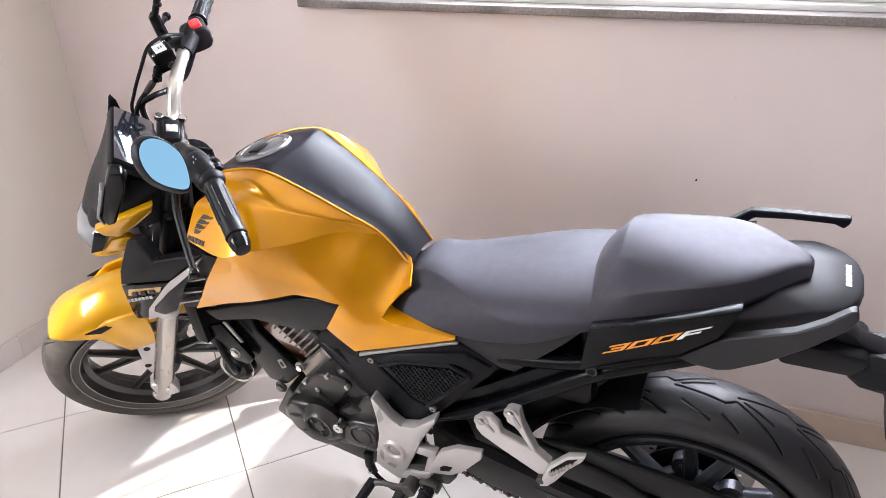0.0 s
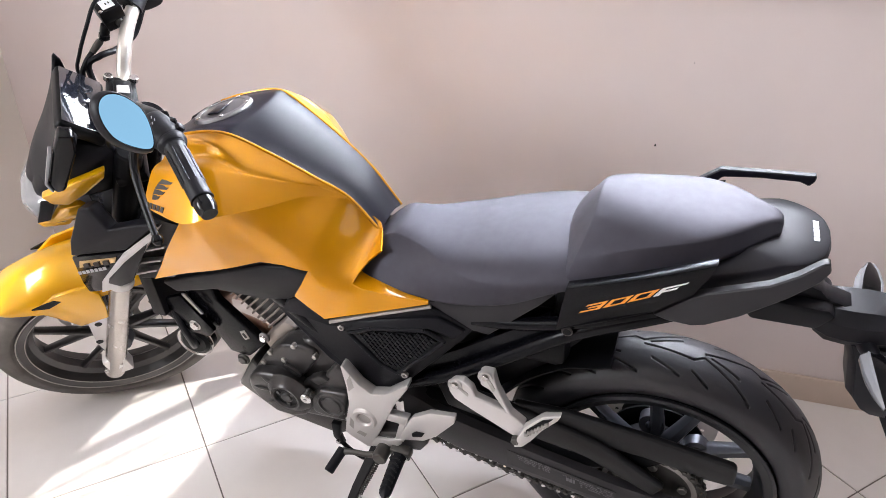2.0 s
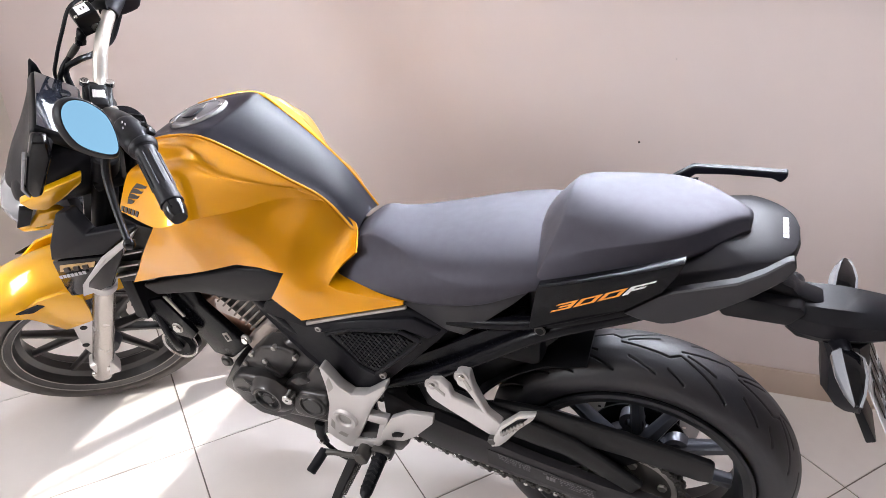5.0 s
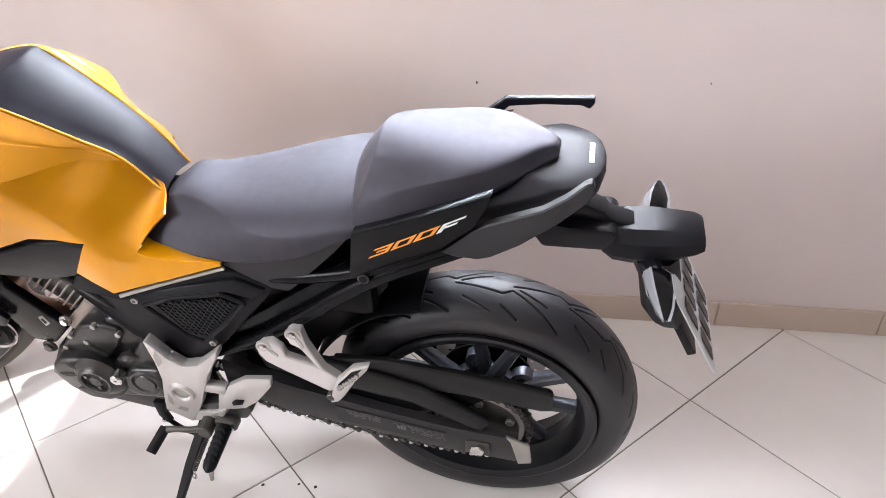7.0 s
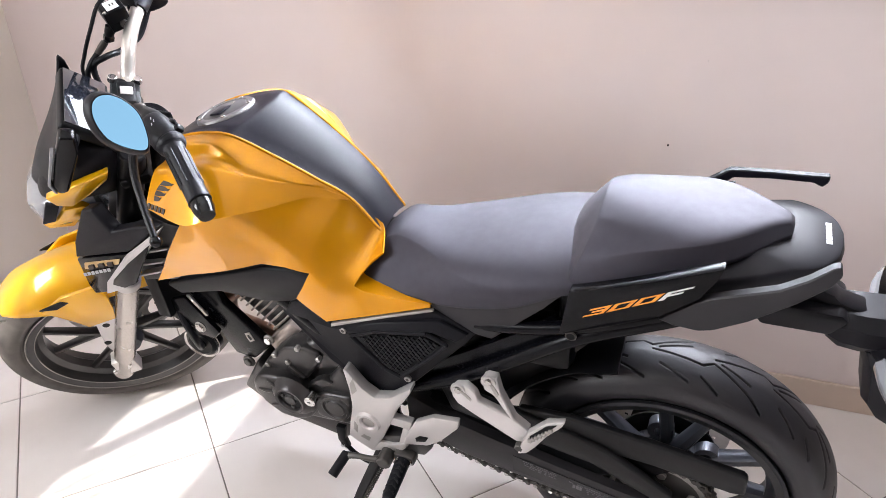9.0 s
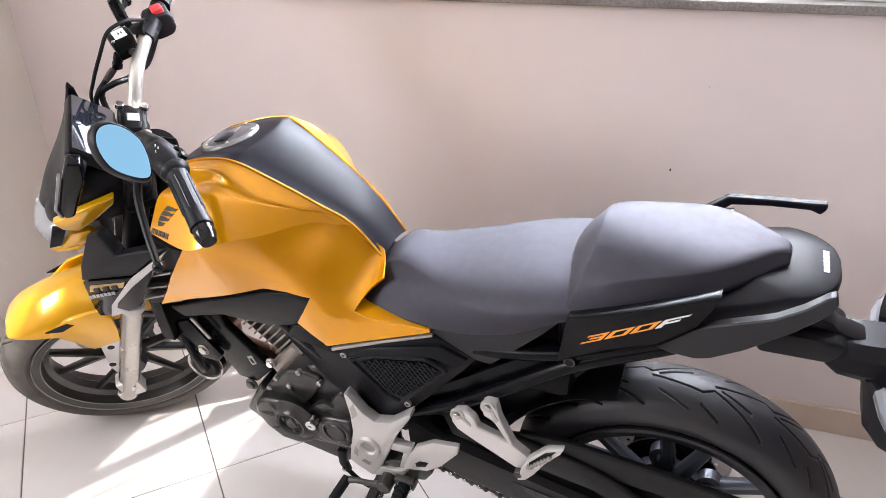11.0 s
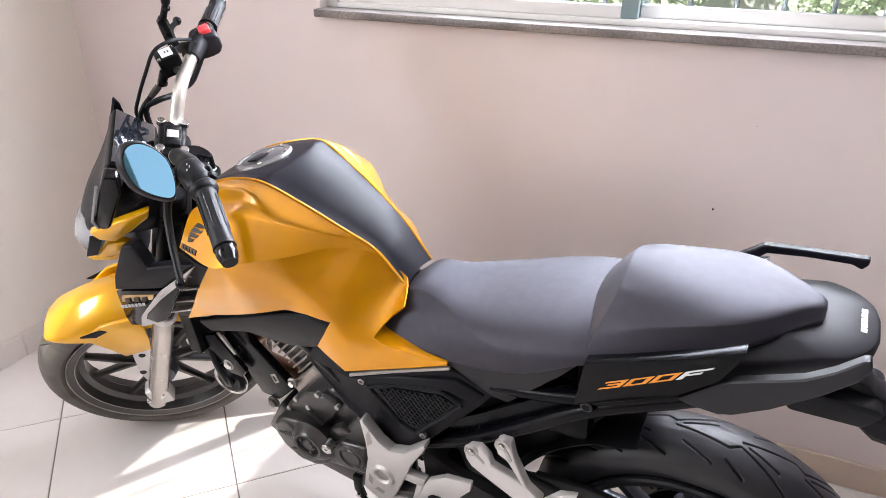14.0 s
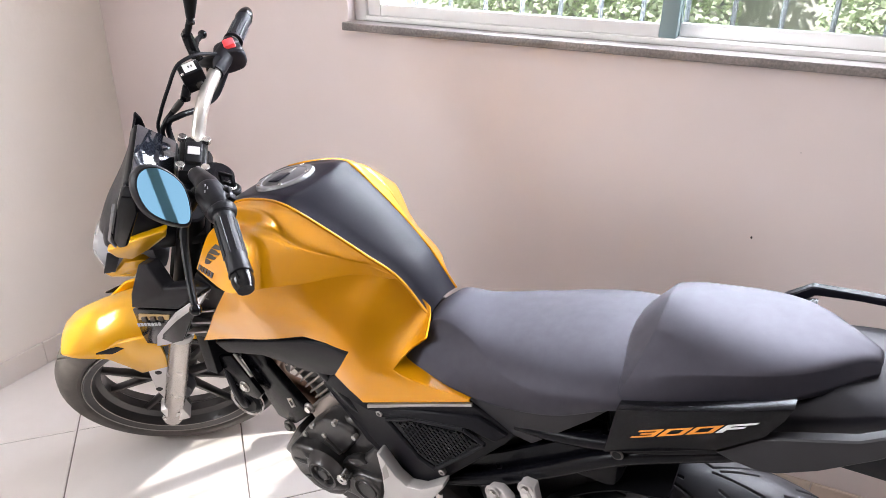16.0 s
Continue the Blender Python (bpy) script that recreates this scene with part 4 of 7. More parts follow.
PILLION = [
    [(0.213, 0, 0.842), (0.211, 0.035, 0.839), (0.207, 0.060, 0.832), (0.202, 0.085, 0.824), (0.196, 0.108, 0.815), (0.191, 0.122, 0.808), (0.188, 0.124, 0.802)],
    [(0.187, 0, 0.884), (0.187, 0.030, 0.879), (0.185, 0.058, 0.866), (0.186, 0.086, 0.850), (0.189, 0.110, 0.831), (0.190, 0.124, 0.812), (0.187, 0.126, 0.804)],
    [(0.160, 0, 0.914), (0.160, 0.028, 0.909), (0.161, 0.058, 0.896), (0.167, 0.090, 0.874), (0.176, 0.114, 0.850), (0.187, 0.126, 0.813), (0.184, 0.128, 0.805)],
    [(0.138, 0, 0.917), (0.138, 0.036, 0.914), (0.138, 0.068, 0.902), (0.142, 0.094, 0.880), (0.151, 0.113, 0.861), (0.158, 0.1285, 0.823), (0.156, 0.129, 0.814)],
    [(0.090, 0, 0.917), (0.090, 0.044, 0.915), (0.090, 0.078, 0.903), (0.092, 0.098, 0.888), (0.096, 0.108, 0.881), (0.103, 0.124, 0.843), (0.102, 0.124, 0.832)],
    [(0.030, 0, 0.9165), (0.030, 0.044, 0.915), (0.030, 0.074, 0.908), (0.031, 0.092, 0.901), (0.033, 0.099, 0.896), (0.036, 0.112, 0.862), (0.036, 0.112, 0.851)],
    [(-0.014, 0, 0.9155), (-0.014, 0.040, 0.915), (-0.014, 0.064, 0.911), (-0.013, 0.078, 0.907), (-0.012, 0.084, 0.903), (-0.012, 0.098, 0.878), (-0.012, 0.098, 0.867)],
    [(-0.050, 0, 0.9145), (-0.050, 0.028, 0.914), (-0.050, 0.044, 0.912), (-0.049, 0.054, 0.909), (-0.048, 0.058, 0.907), (-0.047, 0.074, 0.884), (-0.047, 0.074, 0.874)],
    [(-0.078, 0, 0.912), (-0.078, 0.014, 0.912), (-0.078, 0.022, 0.911), (-0.077, 0.028, 0.909), (-0.076, 0.031, 0.907), (-0.077, 0.046, 0.892), (-0.077, 0.046, 0.880)],
    [(-0.101, 0, 0.909), (-0.101, 0.006, 0.909), (-0.1005, 0.010, 0.908), (-0.100, 0.013, 0.907), (-0.0995, 0.015, 0.905), (-0.101, 0.026, 0.896), (-0.100, 0.026, 0.884)],
    [(-0.106, 0, 0.900), (-0.106, 0.006, 0.900), (-0.106, 0.010, 0.899), (-0.1055, 0.014, 0.898), (-0.105, 0.016, 0.897), (-0.104, 0.024, 0.892), (-0.103, 0.024, 0.882)]]
seat("pillion_seat", PILLION, pillion_crease, "raised dark grey vinyl pillion seat")

# ---- tail
def tail_ring(f, z):
    pts = [(p.x, p.y) for p in catmull([(0.06, 0.108, 0), (-0.04, 0.102, 0), (-0.10, 0.092, 0), (-0.140, 0.076, 0), (-0.164, 0.048, 0), (-0.173, 0.015, 0)], 22)]
    pts = pts + [(x, -y) for x, y in reversed(pts)]
    return [Vector((x * f + (1 - f) * 0.03, y * f, z + (0.006 * (1 - (y / 0.12) ** 2) if f < 0.99 else 0) - 0.30 * max(0.0, x + 0.11))) for x, y in pts]


bm = bm_loft([tail_ring(0.90, 0.828), tail_ring(0.985, 0.846), tail_ring(1.0, 0.870), tail_ring(0.997, 0.8755), tail_ring(0.985, 0.8790), tail_ring(0.965, 0.881), tail_ring(0.55, 0.8845)])
tail = bpart("tail_cowl", bm, TAIL_MAT, None, "satin dark grey tail cowl")
bm = bm_box(-0.05, 0.21, -0.095, 0.095, 0.64, 0.815, 0.02)
for v in bm.verts:
    if v.co.z < 0.74:
        v.co.z += max(0, 0.2 - v.co.x) * 0.55
bm_box(0.18, 0.50, -0.095, 0.095, 0.58, 0.685, 0.02, bm=bm)
bpart("under_seat_tray", bm, BLACK, None, "black under-seat bodywork")

# ---- grab rails
RAIL_RIGHT = [(0.030, -0.130, 0.868), (0.019, -0.130, 0.880), (-0.010, -0.131, 0.903), (-0.070, -0.132, 0.907), (-0.135, -0.131, 0.911), (-0.150, -0.130, 0.913), (-0.150, -0.130, 0.903), (-0.143, -0.130, 0.893), (-0.129, -0.130, 0.899), (-0.070, -0.131, 0.896), (-0.016, -0.130, 0.890), (0.010, -0.128, 0.862)]
RAIL_LEFT = [(0.006, 0.137, 0.836), (-0.012, 0.139, 0.8475), (-0.0904, 0.140, 0.8835), (-0.1204, 0.138, 0.9055), (-0.1440, 0.134, 0.9275), (-0.1525, 0.132, 0.9290), (-0.1559, 0.134, 0.9170), (-0.1476, 0.138, 0.9010), (-0.114, 0.141, 0.866), (-0.0628, 0.144, 0.8226), (-0.022, 0.145, 0.7960), (-0.0033, 0.145, 0.7895), (0.030, 0.143, 0.7890), (0.0528, 0.139, 0.7920)]
for left in (True, False):
    bm = bm_plate(RAIL_LEFT if left else RAIL_RIGHT, 0.016 if left else -0.014, 0.002, 1)
    bpart("grab_rail", bm, VALANCE if left else STRIP, None, "satin black grab rail")

# ---- side covers under the seat
SIDE = [(0.180, 0.149, 0.818), (0.192, 0.151, 0.730), (0.120, 0.152, 0.768), (0.050, 0.149, 0.806), (0.002, 0.142, 0.846), (-0.015, 0.138, 0.878), (-0.022, 0.134, 0.898), (0.047, 0.145, 0.872), (0.126, 0.149, 0.840)]
for left in (True, False):
    bm = bm_plate(SIDE if left else [(x, -y, z - 0.022) for x, y, z in SIDE], 0.02 if left else -0.02, 0.0015)
    cover = bpart("tail_side_cover", bm, COVER_MAT, None, "gloss black tail side cover")
    if left:
        side_cover = cover

# ---- frame tubes
frame_part = bpart("frame", bm_tube([(0.52, 0.118, 0.46), (0.40, 0.128, 0.53), (0.28, 0.128, 0.62), (0.17, 0.124, 0.705), (0.03, 0.110, 0.775), (-0.06, 0.095, 0.82)], 0.014, 12), FRAME_MAT, None, "gloss black steel frame")
bpart("frame_tube", bm_tube([(0.52, -0.118, 0.46), (0.40, -0.128, 0.53), (0.17, -0.124, 0.705), (-0.06, -0.095, 0.82)], 0.014, 12), FRAME_MAT, frame_part)
bpart("frame_tube", bm_tube([(0.46, 0.10, 0.66), (0.30, 0.12, 0.69), (0.16, 0.122, 0.73), (0.02, 0.11, 0.79)], 0.012, 12), FRAME_MAT, frame_part)
bpart("frame_plate", bm_plate(flat([(0.50, 0.51), (0.37, 0.60), (0.21, 0.725), (0.17, 0.70), (0.30, 0.58), (0.42, 0.49)], 0.118), 0.02, 0.004), FRAME_MAT, frame_part)
lock = bpart("lock_bolt", bm_cyl((0.175, 0.138, 0.722), (0.175, 0.142, 0.722), 0.0092, 20), DARKSTEEL, frame_part)
bpart("lock_socket", bm_cyl((0.175, 0.141, 0.722), (0.175, 0.1426, 0.722), 0.0068, 20), BLACK, lock)
bpart("main_spar", bm_tube([(1.05, 0.05, 0.80), (0.90, 0.09, 0.72), (0.70, 0.11, 0.60), (0.56, 0.115, 0.46), (0.54, 0.115, 0.34)], 0.022, 12), FRAME_MAT, frame_part)
bpart("main_spar", bm_tube([(1.05, -0.05, 0.80), (0.90, -0.09, 0.72), (0.70, -0.11, 0.60), (0.56, -0.115, 0.46), (0.54, -0.115, 0.34)], 0.022, 12), FRAME_MAT, frame_part)
bpart("head_tube", bm_cyl((1.484 - 0.70 * math.tan(RAKE), 0, 0.70), (1.484 - 0.93 * math.tan(RAKE), 0, 0.93), 0.036, 24), FRAME_MAT, frame_part)

# ---- lettering and badges on the bodywork


def bar_word(name, origin, along, up, width, height, count, material, parent, label=""):
    """A word that is not spelled out: a row of small upright bars."""
    a, u = Vector(along).normalized(), Vector(up).normalized()
    bm = bmesh.new()
    w = width / (count * 1.35)
    for k in range(count):
        o = Vector(origin) + a * (k * w * 1.35)
        bm_plate([o, o + a * w, o + a * w + u * height, o + u * height], 0.0008, 0, bm=bm, way=a.cross(u))
    return bpart(name, bm, material, parent, label)


cover_skin = BVHTree.FromPolygons([v.co for v in side_cover.data.vertices], [tuple(p.vertices) for p in side_cover.data.polygons])


def stroke_letters(name, glyphs, origin, along, rise, width, gap, material, parent, label):
    """Square-cut slanted characters: each a set of (u0, u1, v0, v1) strokes in its own box."""
    bm = bmesh.new()
    o, a, r = Vector(origin), Vector(along).normalized(), Vector(rise)
    for k, strokes in enumerate(glyphs):
        for u0, u1, v0, v1 in strokes:
            pts = [o + a * (k * (width + gap) + u * width) + r * v for u, v in ((u0, v0), (u1, v0), (u1, v1), (u0, v1))]
            for p in pts:
                near = cover_skin.ray_cast(Vector((p.x, 0.3, p.z)), Vector((0, -1, 0)))[0]
                p.y = near.y - 0.0002 if near else p.y
            bm_plate(pts, 0.0008, 0, bm=bm, way=(0, 1, 0))
    return bpart(name, bm, material, parent, label)


THREE = ((0, 1, 0.80, 1), (0.25, 1, 0.40, 0.60), (0, 1, 0, 0.20), (0.78, 1, 0.20, 0.40), (0.78, 1, 0.60, 0.80))
ZERO = ((0, 1, 0.80, 1), (0, 1, 0, 0.20), (0, 0.24, 0.20, 0.80), (0.76, 1, 0.20, 0.80))
EFF = ((0, 1.1, 0.78, 1), (0, 0.85, 0.36, 0.58), (0, 0.26, 0, 0.36), (0, 0.26, 0.58, 0.78))
stroke_letters("number_lettering", (THREE, ZERO, ZERO), (0.1576, 0.1520, 0.7756), (-0.1076, -0.004, 0.0564), (-0.0118, 0, 0.0195), 0.034, 0.0045, ORANGE, side_cover, "slanted orange lettering 300")
stroke_letters("letter_lettering", (EFF,), (0.0555, 0.1496, 0.829), (-0.1076, -0.006, 0.0564), (-0.0118, 0, 0.0195), 0.034, 0.0, WHITE, side_cover, "slanted white letter F")
tail_skin = BVHTree.FromPolygons([v.co for v in tail.data.vertices], [tuple(p.vertices) for p in tail.data.polygons])
bm = bmesh.new()
for k in range(5):
    y = -0.030 + 0.0108 * k
    pts = [Vector((x, yy, 0.93)) for x, yy in ((-0.147, y), (-0.147, y + 0.0085), (-0.1545, y + 0.0085), (-0.1545, y))]
    for p in pts:
        p.z = tail_skin.ray_cast(p, Vector((0, 0, -1)))[0].z + 0.0008
    bm_plate(pts, 0.0012, 0, bm=bm, way=(0, 0, -1))
bpart("tail_badge", bm, WHITE, tail, "small white badge word as bars")
skin = BVHTree.FromPolygons([v.co for v in tank_left.data.vertices], [tuple(p.vertices) for p in tank_left.data.polygons])


def on_tank(pts, bm):
    """A thin decal whose outline follows the tank's skin."""
    lower, upper = [], []
    for p in pts:
        near, n, _, _ = skin.find_nearest(Vector(p))
        n = n if n.y > 0 else -n
        lower.append(bm.verts.new(near - n * 0.001))
        upper.append(bm.verts.new(near + n * 0.0012))
    bm.faces.new(upper)
    k = len(pts)
    for i in range(k):
        bm.faces.new((lower[i], lower[(i + 1) % k], upper[(i + 1) % k], upper[i]))


bm = bmesh.new()
for k in range(5):
    a = Vector((0.931, 0.184, 0.848)).lerp(Vector((0.876, 0.204, 0.858)), k / 5)
    b = Vector((0.931, 0.184, 0.848)).lerp(Vector((0.876, 0.204, 0.858)), (k + 0.72) / 5)
    up = Vector((-0.001, -0.004, 0.009))
    on_tank([a, b, b + up, a + up], bm)
bpart("tank_badge_word", bm, DECAL, tank_left, "dark badge lettering as bars")
bm = bmesh.new()
wing_o, wing_a, wing_u = Vector((0.931, 0.180, 0.862)), Vector((-0.055, 0.014, 0.014)), Vector((-0.006, -0.018, 0.036))
spine = ((0.32, 0.0), (0.29, 0.25), (0.33, 0.50), (0.42, 0.75), (0.55, 1.0))
tips = ((0.66, 0.20), (0.84, 0.42), (0.96, 0.66), (1.06, 0.93))
for k in range(4):
    (sx, sz), (ex, ez), (tx, tz) = spine[k], spine[k + 1], tips[k]
    pts = [(sx, sz + 0.015), ((sx + tx) / 2, sz + 0.015), (tx - 0.07, tz - 0.13), (tx, tz), (tx - 0.12, tz - 0.01), ((ex + tx) / 2, ez - 0.03), (ex, ez)]
    on_tank([wing_o + wing_a * u + wing_u * v for u, v in pts], bm)
bpart("wing_badge", bm, DECAL, tank_left, "dark wing-shaped badge")

# ---- plastic panels below the tank
bpart("knee_cover", bm_plate([(1.00, 0.150, 0.628), (0.870, 0.158, 0.686), (0.738, 0.156, 0.736), (0.683, 0.155, 0.745), (0.634, 0.153, 0.741), (0.642, 0.154, 0.720), (0.676, 0.150, 0.672), (0.70, 0.140, 0.652), (0.775, 0.128, 0.622), (0.88, 0.135, 0.625), (0.98, 0.140, 0.598)], 0.03, 0.006, 3), MATTE, None, "charcoal plastic cover below the tank")
airbox = bpart("side_panel", bm_plate([(0.705, 0.128, 0.650), (0.668, 0.150, 0.672), (0.606, 0.162, 0.640), (0.508, 0.146, 0.672), (0.424, 0.128, 0.700), (0.338, 0.124, 0.664), (0.356, 0.132, 0.640), (0.482, 0.150, 0.492), (0.548, 0.152, 0.463), (0.640, 0.146, 0.520), (0.745, 0.126, 0.606)], 0.03, 0.006, 3), MATTE, None, "charcoal plastic side panel")
bpart("trim_strip", bm_plate([(0.604, 0.1665, 0.6475), (0.508, 0.1495, 0.6775), (0.414, 0.1345, 0.7065), (0.412, 0.1345, 0.7015), (0.508, 0.1500, 0.6715), (0.604, 0.1670, 0.6400)], 0.006, 0.001), CAST, airbox, "thin silver trim strip")
bpart("panel_ridge", bm_plate([(0.600, 0.1600, 0.636), (0.505, 0.1500, 0.664), (0.400, 0.1380, 0.684), (0.352, 0.1330, 0.662), (0.372, 0.1400, 0.644), (0.412, 0.1520, 0.668), (0.522, 0.1580, 0.646), (0.580, 0.1600, 0.620)], 0.010, 0.003), MATTE, airbox)
grid_out = [(0.557, 0.614), (0.522, 0.633), (0.420, 0.655), (0.397, 0.643), (0.426, 0.606), (0.483, 0.550), (0.508, 0.558)]
bpart("mesh_backing", bm_plate([(x, 0.1535, z) for x, z in grid_out], 0.002, 0), BLACK, airbox)
bm = bmesh.new()


def inside(x, z, poly):
    odd = False
    for (x0, z0), (x1, z1) in zip(poly, poly[1:] + poly[:1]):
        if (z0 > z) != (z1 > z) and x < x0 + (z - z0) * (x1 - x0) / (z1 - z0):
            odd = not odd
    return odd


for i in range(20):
    for j in range(16):
        x, z = 0.39 + 0.0102 * i + (0.0051 if j % 2 else 0), 0.549 + 0.0074 * j
        if inside(x, z, grid_out):
            bm_plate([(x - 0.0046, 0.1562, z), (x, 0.1570, z + 0.0052), (x + 0.0046, 0.1562, z), (x, 0.1556, z - 0.0052)], 0.003, 0, bm=bm)
tagged(bpart("honeycomb_mesh", bm, MATTE, airbox, "black honeycomb mesh insert"), kind="stuff")
rim_pts = [(0.575, 0.1545, 0.616), (0.524, 0.1555, 0.643), (0.420, 0.1530, 0.664), (0.385, 0.1500, 0.645), (0.424, 0.1530, 0.600), (0.482, 0.1550, 0.538), (0.512, 0.1555, 0.550)]
for a, b in zip(rim_pts, rim_pts[1:] + rim_pts[:1]):
    bpart("mesh_rim", bm_cyl(a, b, 0.0042, 10), MATTE, airbox)
for x, y, z in ((0.585, 0.158, 0.630), (0.469, 0.152, 0.535)):
    screw = bpart("panel_screw", bm_cyl((x, y - 0.004, z), (x, y + 0.004, z), 0.0068, 16), CAST, airbox)
    bpart("screw_socket", bm_cyl((x, y + 0.003, z), (x, y + 0.0046, z), 0.0036, 6), DARKSTEEL, screw)

# ---- radiator shroud and vent
shroud = bpart("radiator_shroud", bm_plate([(1.148, 0.196, 0.733), (1.084, 0.198, 0.823), (1.053, 0.200, 0.832), (1.024, 0.202, 0.788), (0.959, 0.198, 0.810), (0.893, 0.200, 0.829), (1.001, 0.202, 0.746), (1.166, 0.196, 0.691)], 0.03, 0.005, 3), MATTE, None, "charcoal radiator shroud")
bpart("shroud_lower", bm_plate([(1.168, 0.194, 0.687), (1.006, 0.202, 0.741), (1.060, 0.199, 0.672), (1.115, 0.194, 0.612), (1.168, 0.190, 0.590), (1.176, 0.190, 0.615)], 0.024, 0.004), GLOSS, shroud)
bpart("shroud_decal", bm_plate([(1.146, 0.1965, 0.683), (1.030, 0.2030, 0.724), (1.040, 0.2025, 0.709), (1.155, 0.1955, 0.664)], 0.002, 0), GOLD, shroud, "bronze stripe decal")
for x in (1.128, 1.098, 1.070):
    z = 0.669 + (1.146 - x) * 0.36
    bpart("decal_bar", bm_plate([(x, 0.2045, z), (x - 0.016, 0.2045, z + 0.006), (x - 0.016, 0.2045, z + 0.016), (x, 0.2045, z + 0.010)], 0.004, 0), DECAL, shroud)
bar_word("shroud_word", (1.163, 0.1965, 0.645), (-0.92, 0.05, 0.39), (0.1, 0, 1), 0.105, 0.0075, 7, GREYDECAL, shroud, "white model lettering as bars")
blade = bpart("shroud_blade", bm_plate([(0.890, 0.203, 0.826), (0.958, 0.207, 0.747), (1.011, 0.206, 0.672), (1.070, 0.204, 0.636), (1.117, 0.200, 0.611), (1.096, 0.204, 0.650), (1.001, 0.209, 0.744)], 0.010, 0.002), ALU, shroud, "silver shroud blade")
bpart("blade_window", bm_plate([(0.930, 0.2085, 0.783), (0.956, 0.2090, 0.746), (1.008, 0.2085, 0.673), (1.046, 0.2065, 0.651), (1.076, 0.2070, 0.652), (1.066, 0.2080, 0.668), (1.004, 0.2105, 0.724)], 0.006, 0.001), GLOSS, blade)
bpart("blade_notch", bm_plate([(0.985, 0.2105, 0.747), (0.996, 0.2105, 0.735), (1.012, 0.2105, 0.722), (1.006, 0.2108, 0.733)], 0.004, 0.001), ALU, blade)
vent = bpart("side_vent", bm_plate([(0.958, 0.170, 0.825), (0.880, 0.200, 0.835), (0.835, 0.196, 0.830), (0.955, 0.155, 0.655), (1.040, 0.160, 0.636), (1.020, 0.175, 0.72)], 0.03, 0.004), BLACK, None, "black air vent behind the shroud")
for xa, za, xb, zb in ((0.927, 0.785, 0.893, 0.794), (0.965, 0.741, 0.918, 0.758), (1.003, 0.701, 0.940, 0.722), (1.020, 0.670, 0.958, 0.694)):
    bpart("vent_fin", bm_plate([(xa, 0.187, za), (xb, 0.185, zb), (xb, 0.185, zb + 0.0035), (xa, 0.187, za + 0.0035)], 0.02, 0), ALU, vent)

# ---- engine
engine = bpart("engine", bm_plate([(0.862, 0.130, 0.345), (0.845, 0.130, 0.410), (0.775, 0.130, 0.490), (0.690, 0.130, 0.540), (0.640, 0.130, 0.515), (0.570, 0.130, 0.480), (0.555, 0.130, 0.360), (0.620, 0.130, 0.300), (0.760, 0.130, 0.285)], 0.25, 0.015, 3), ENGINE, None, "dark grey cast engine")
COVER = [(0.837, 0.418), (0.815, 0.4407), (0.765, 0.4505), (0.7266, 0.4307), (0.697, 0.404), (0.6944, 0.366), (0.706, 0.3436), (0.7407, 0.3257), (0.7825, 0.3265), (0.8205, 0.3536), (0.840, 0.3887)]
gen = bpart("generator_cover", bm_plate(flat(COVER, 0.170), 0.05, 0.016, 4), ENGINE, engine, "smooth dark grey engine side cover")
ring_at = Matrix.Translation((0.7395, 0.130, 0.4015))
part("cover_ring", bm_lathe([(0.0005, 0.050), (0.012, 0.050), (0.014, 0.046), (0.026, 0.046), (0.028, 0.052), (0.034, 0.053), (0.037, 0.048), (0.044, 0.044), (0.054, 0.036)], 40, m=ring_at), ENGINE, gen, "round cover with a raised ring")
part("ring_groove", bm_lathe([(0.015, 0.0465), (0.0255, 0.0465), (0.0255, 0.0455), (0.015, 0.0455)], 40, m=ring_at, closed=True), BLACK, gen)
for turn in (25, 145, 265):
    a = radians(turn)
    c = Vector((0.7395 + 0.020 * math.cos(a), 0.177, 0.4015 + 0.020 * math.sin(a)))
    part("ring_web", bm_box(c.x - 0.004, c.x + 0.004, 0.174, 0.1795, c.z - 0.004, c.z + 0.004, 0.001, 1), ENGINE, gen)
for (xa, za), (xb, zb) in (((0.800, 0.3560), (0.772, 0.3720)), ((0.795, 0.4360), (0.768, 0.4240)), ((0.822, 0.4000), (0.785, 0.4030))):
    part("cover_rib", bm_tube([(xa, 0.168, za), ((xa + xb) / 2, 0.1715, (za + zb) / 2), (xb, 0.1705, zb)], 0.0035, 8), ENGINE, gen)
plug = bpart("cover_plug", bm_cyl((0.6885, 0.16, 0.418), (0.6885, 0.1830, 0.418), 0.0125, 20), STEEL, engine, "bright steel inspection plug")
bpart("plug_slot", bm_box(0.6850, 0.6920, 0.1825, 0.1835, 0.4165, 0.4195), DARKSTEEL, plug, smooth=0)
bpart("upper_case", bm_plate(flat([(0.838, 0.416), (0.805, 0.464), (0.752, 0.517), (0.708, 0.529), (0.671, 0.519), (0.6675, 0.5025), (0.690, 0.468), (0.712, 0.437), (0.7556, 0.405), (0.795, 0.416)], 0.142), 0.05, 0.008, 3), ENGINE, engine)
bpart("mid_case", bm_plate(flat([(0.722, 0.412), (0.682, 0.4495), (0.659, 0.4585), (0.6216, 0.509), (0.594, 0.480), (0.600, 0.419), (0.652, 0.336), (0.700, 0.340), (0.708, 0.379)], 0.150), 0.05, 0.008, 3), ENGINE, engine)
hexa = bpart("sprocket_cover", bm_plate(flat([(0.6934, 0.4035), (0.6626, 0.433), (0.6015, 0.441), (0.608, 0.387), (0.634, 0.3533), (0.6614, 0.352), (0.690, 0.3556), (0.694, 0.3745)], 0.164), 0.03, 0.008, 3), ENGINE, engine)
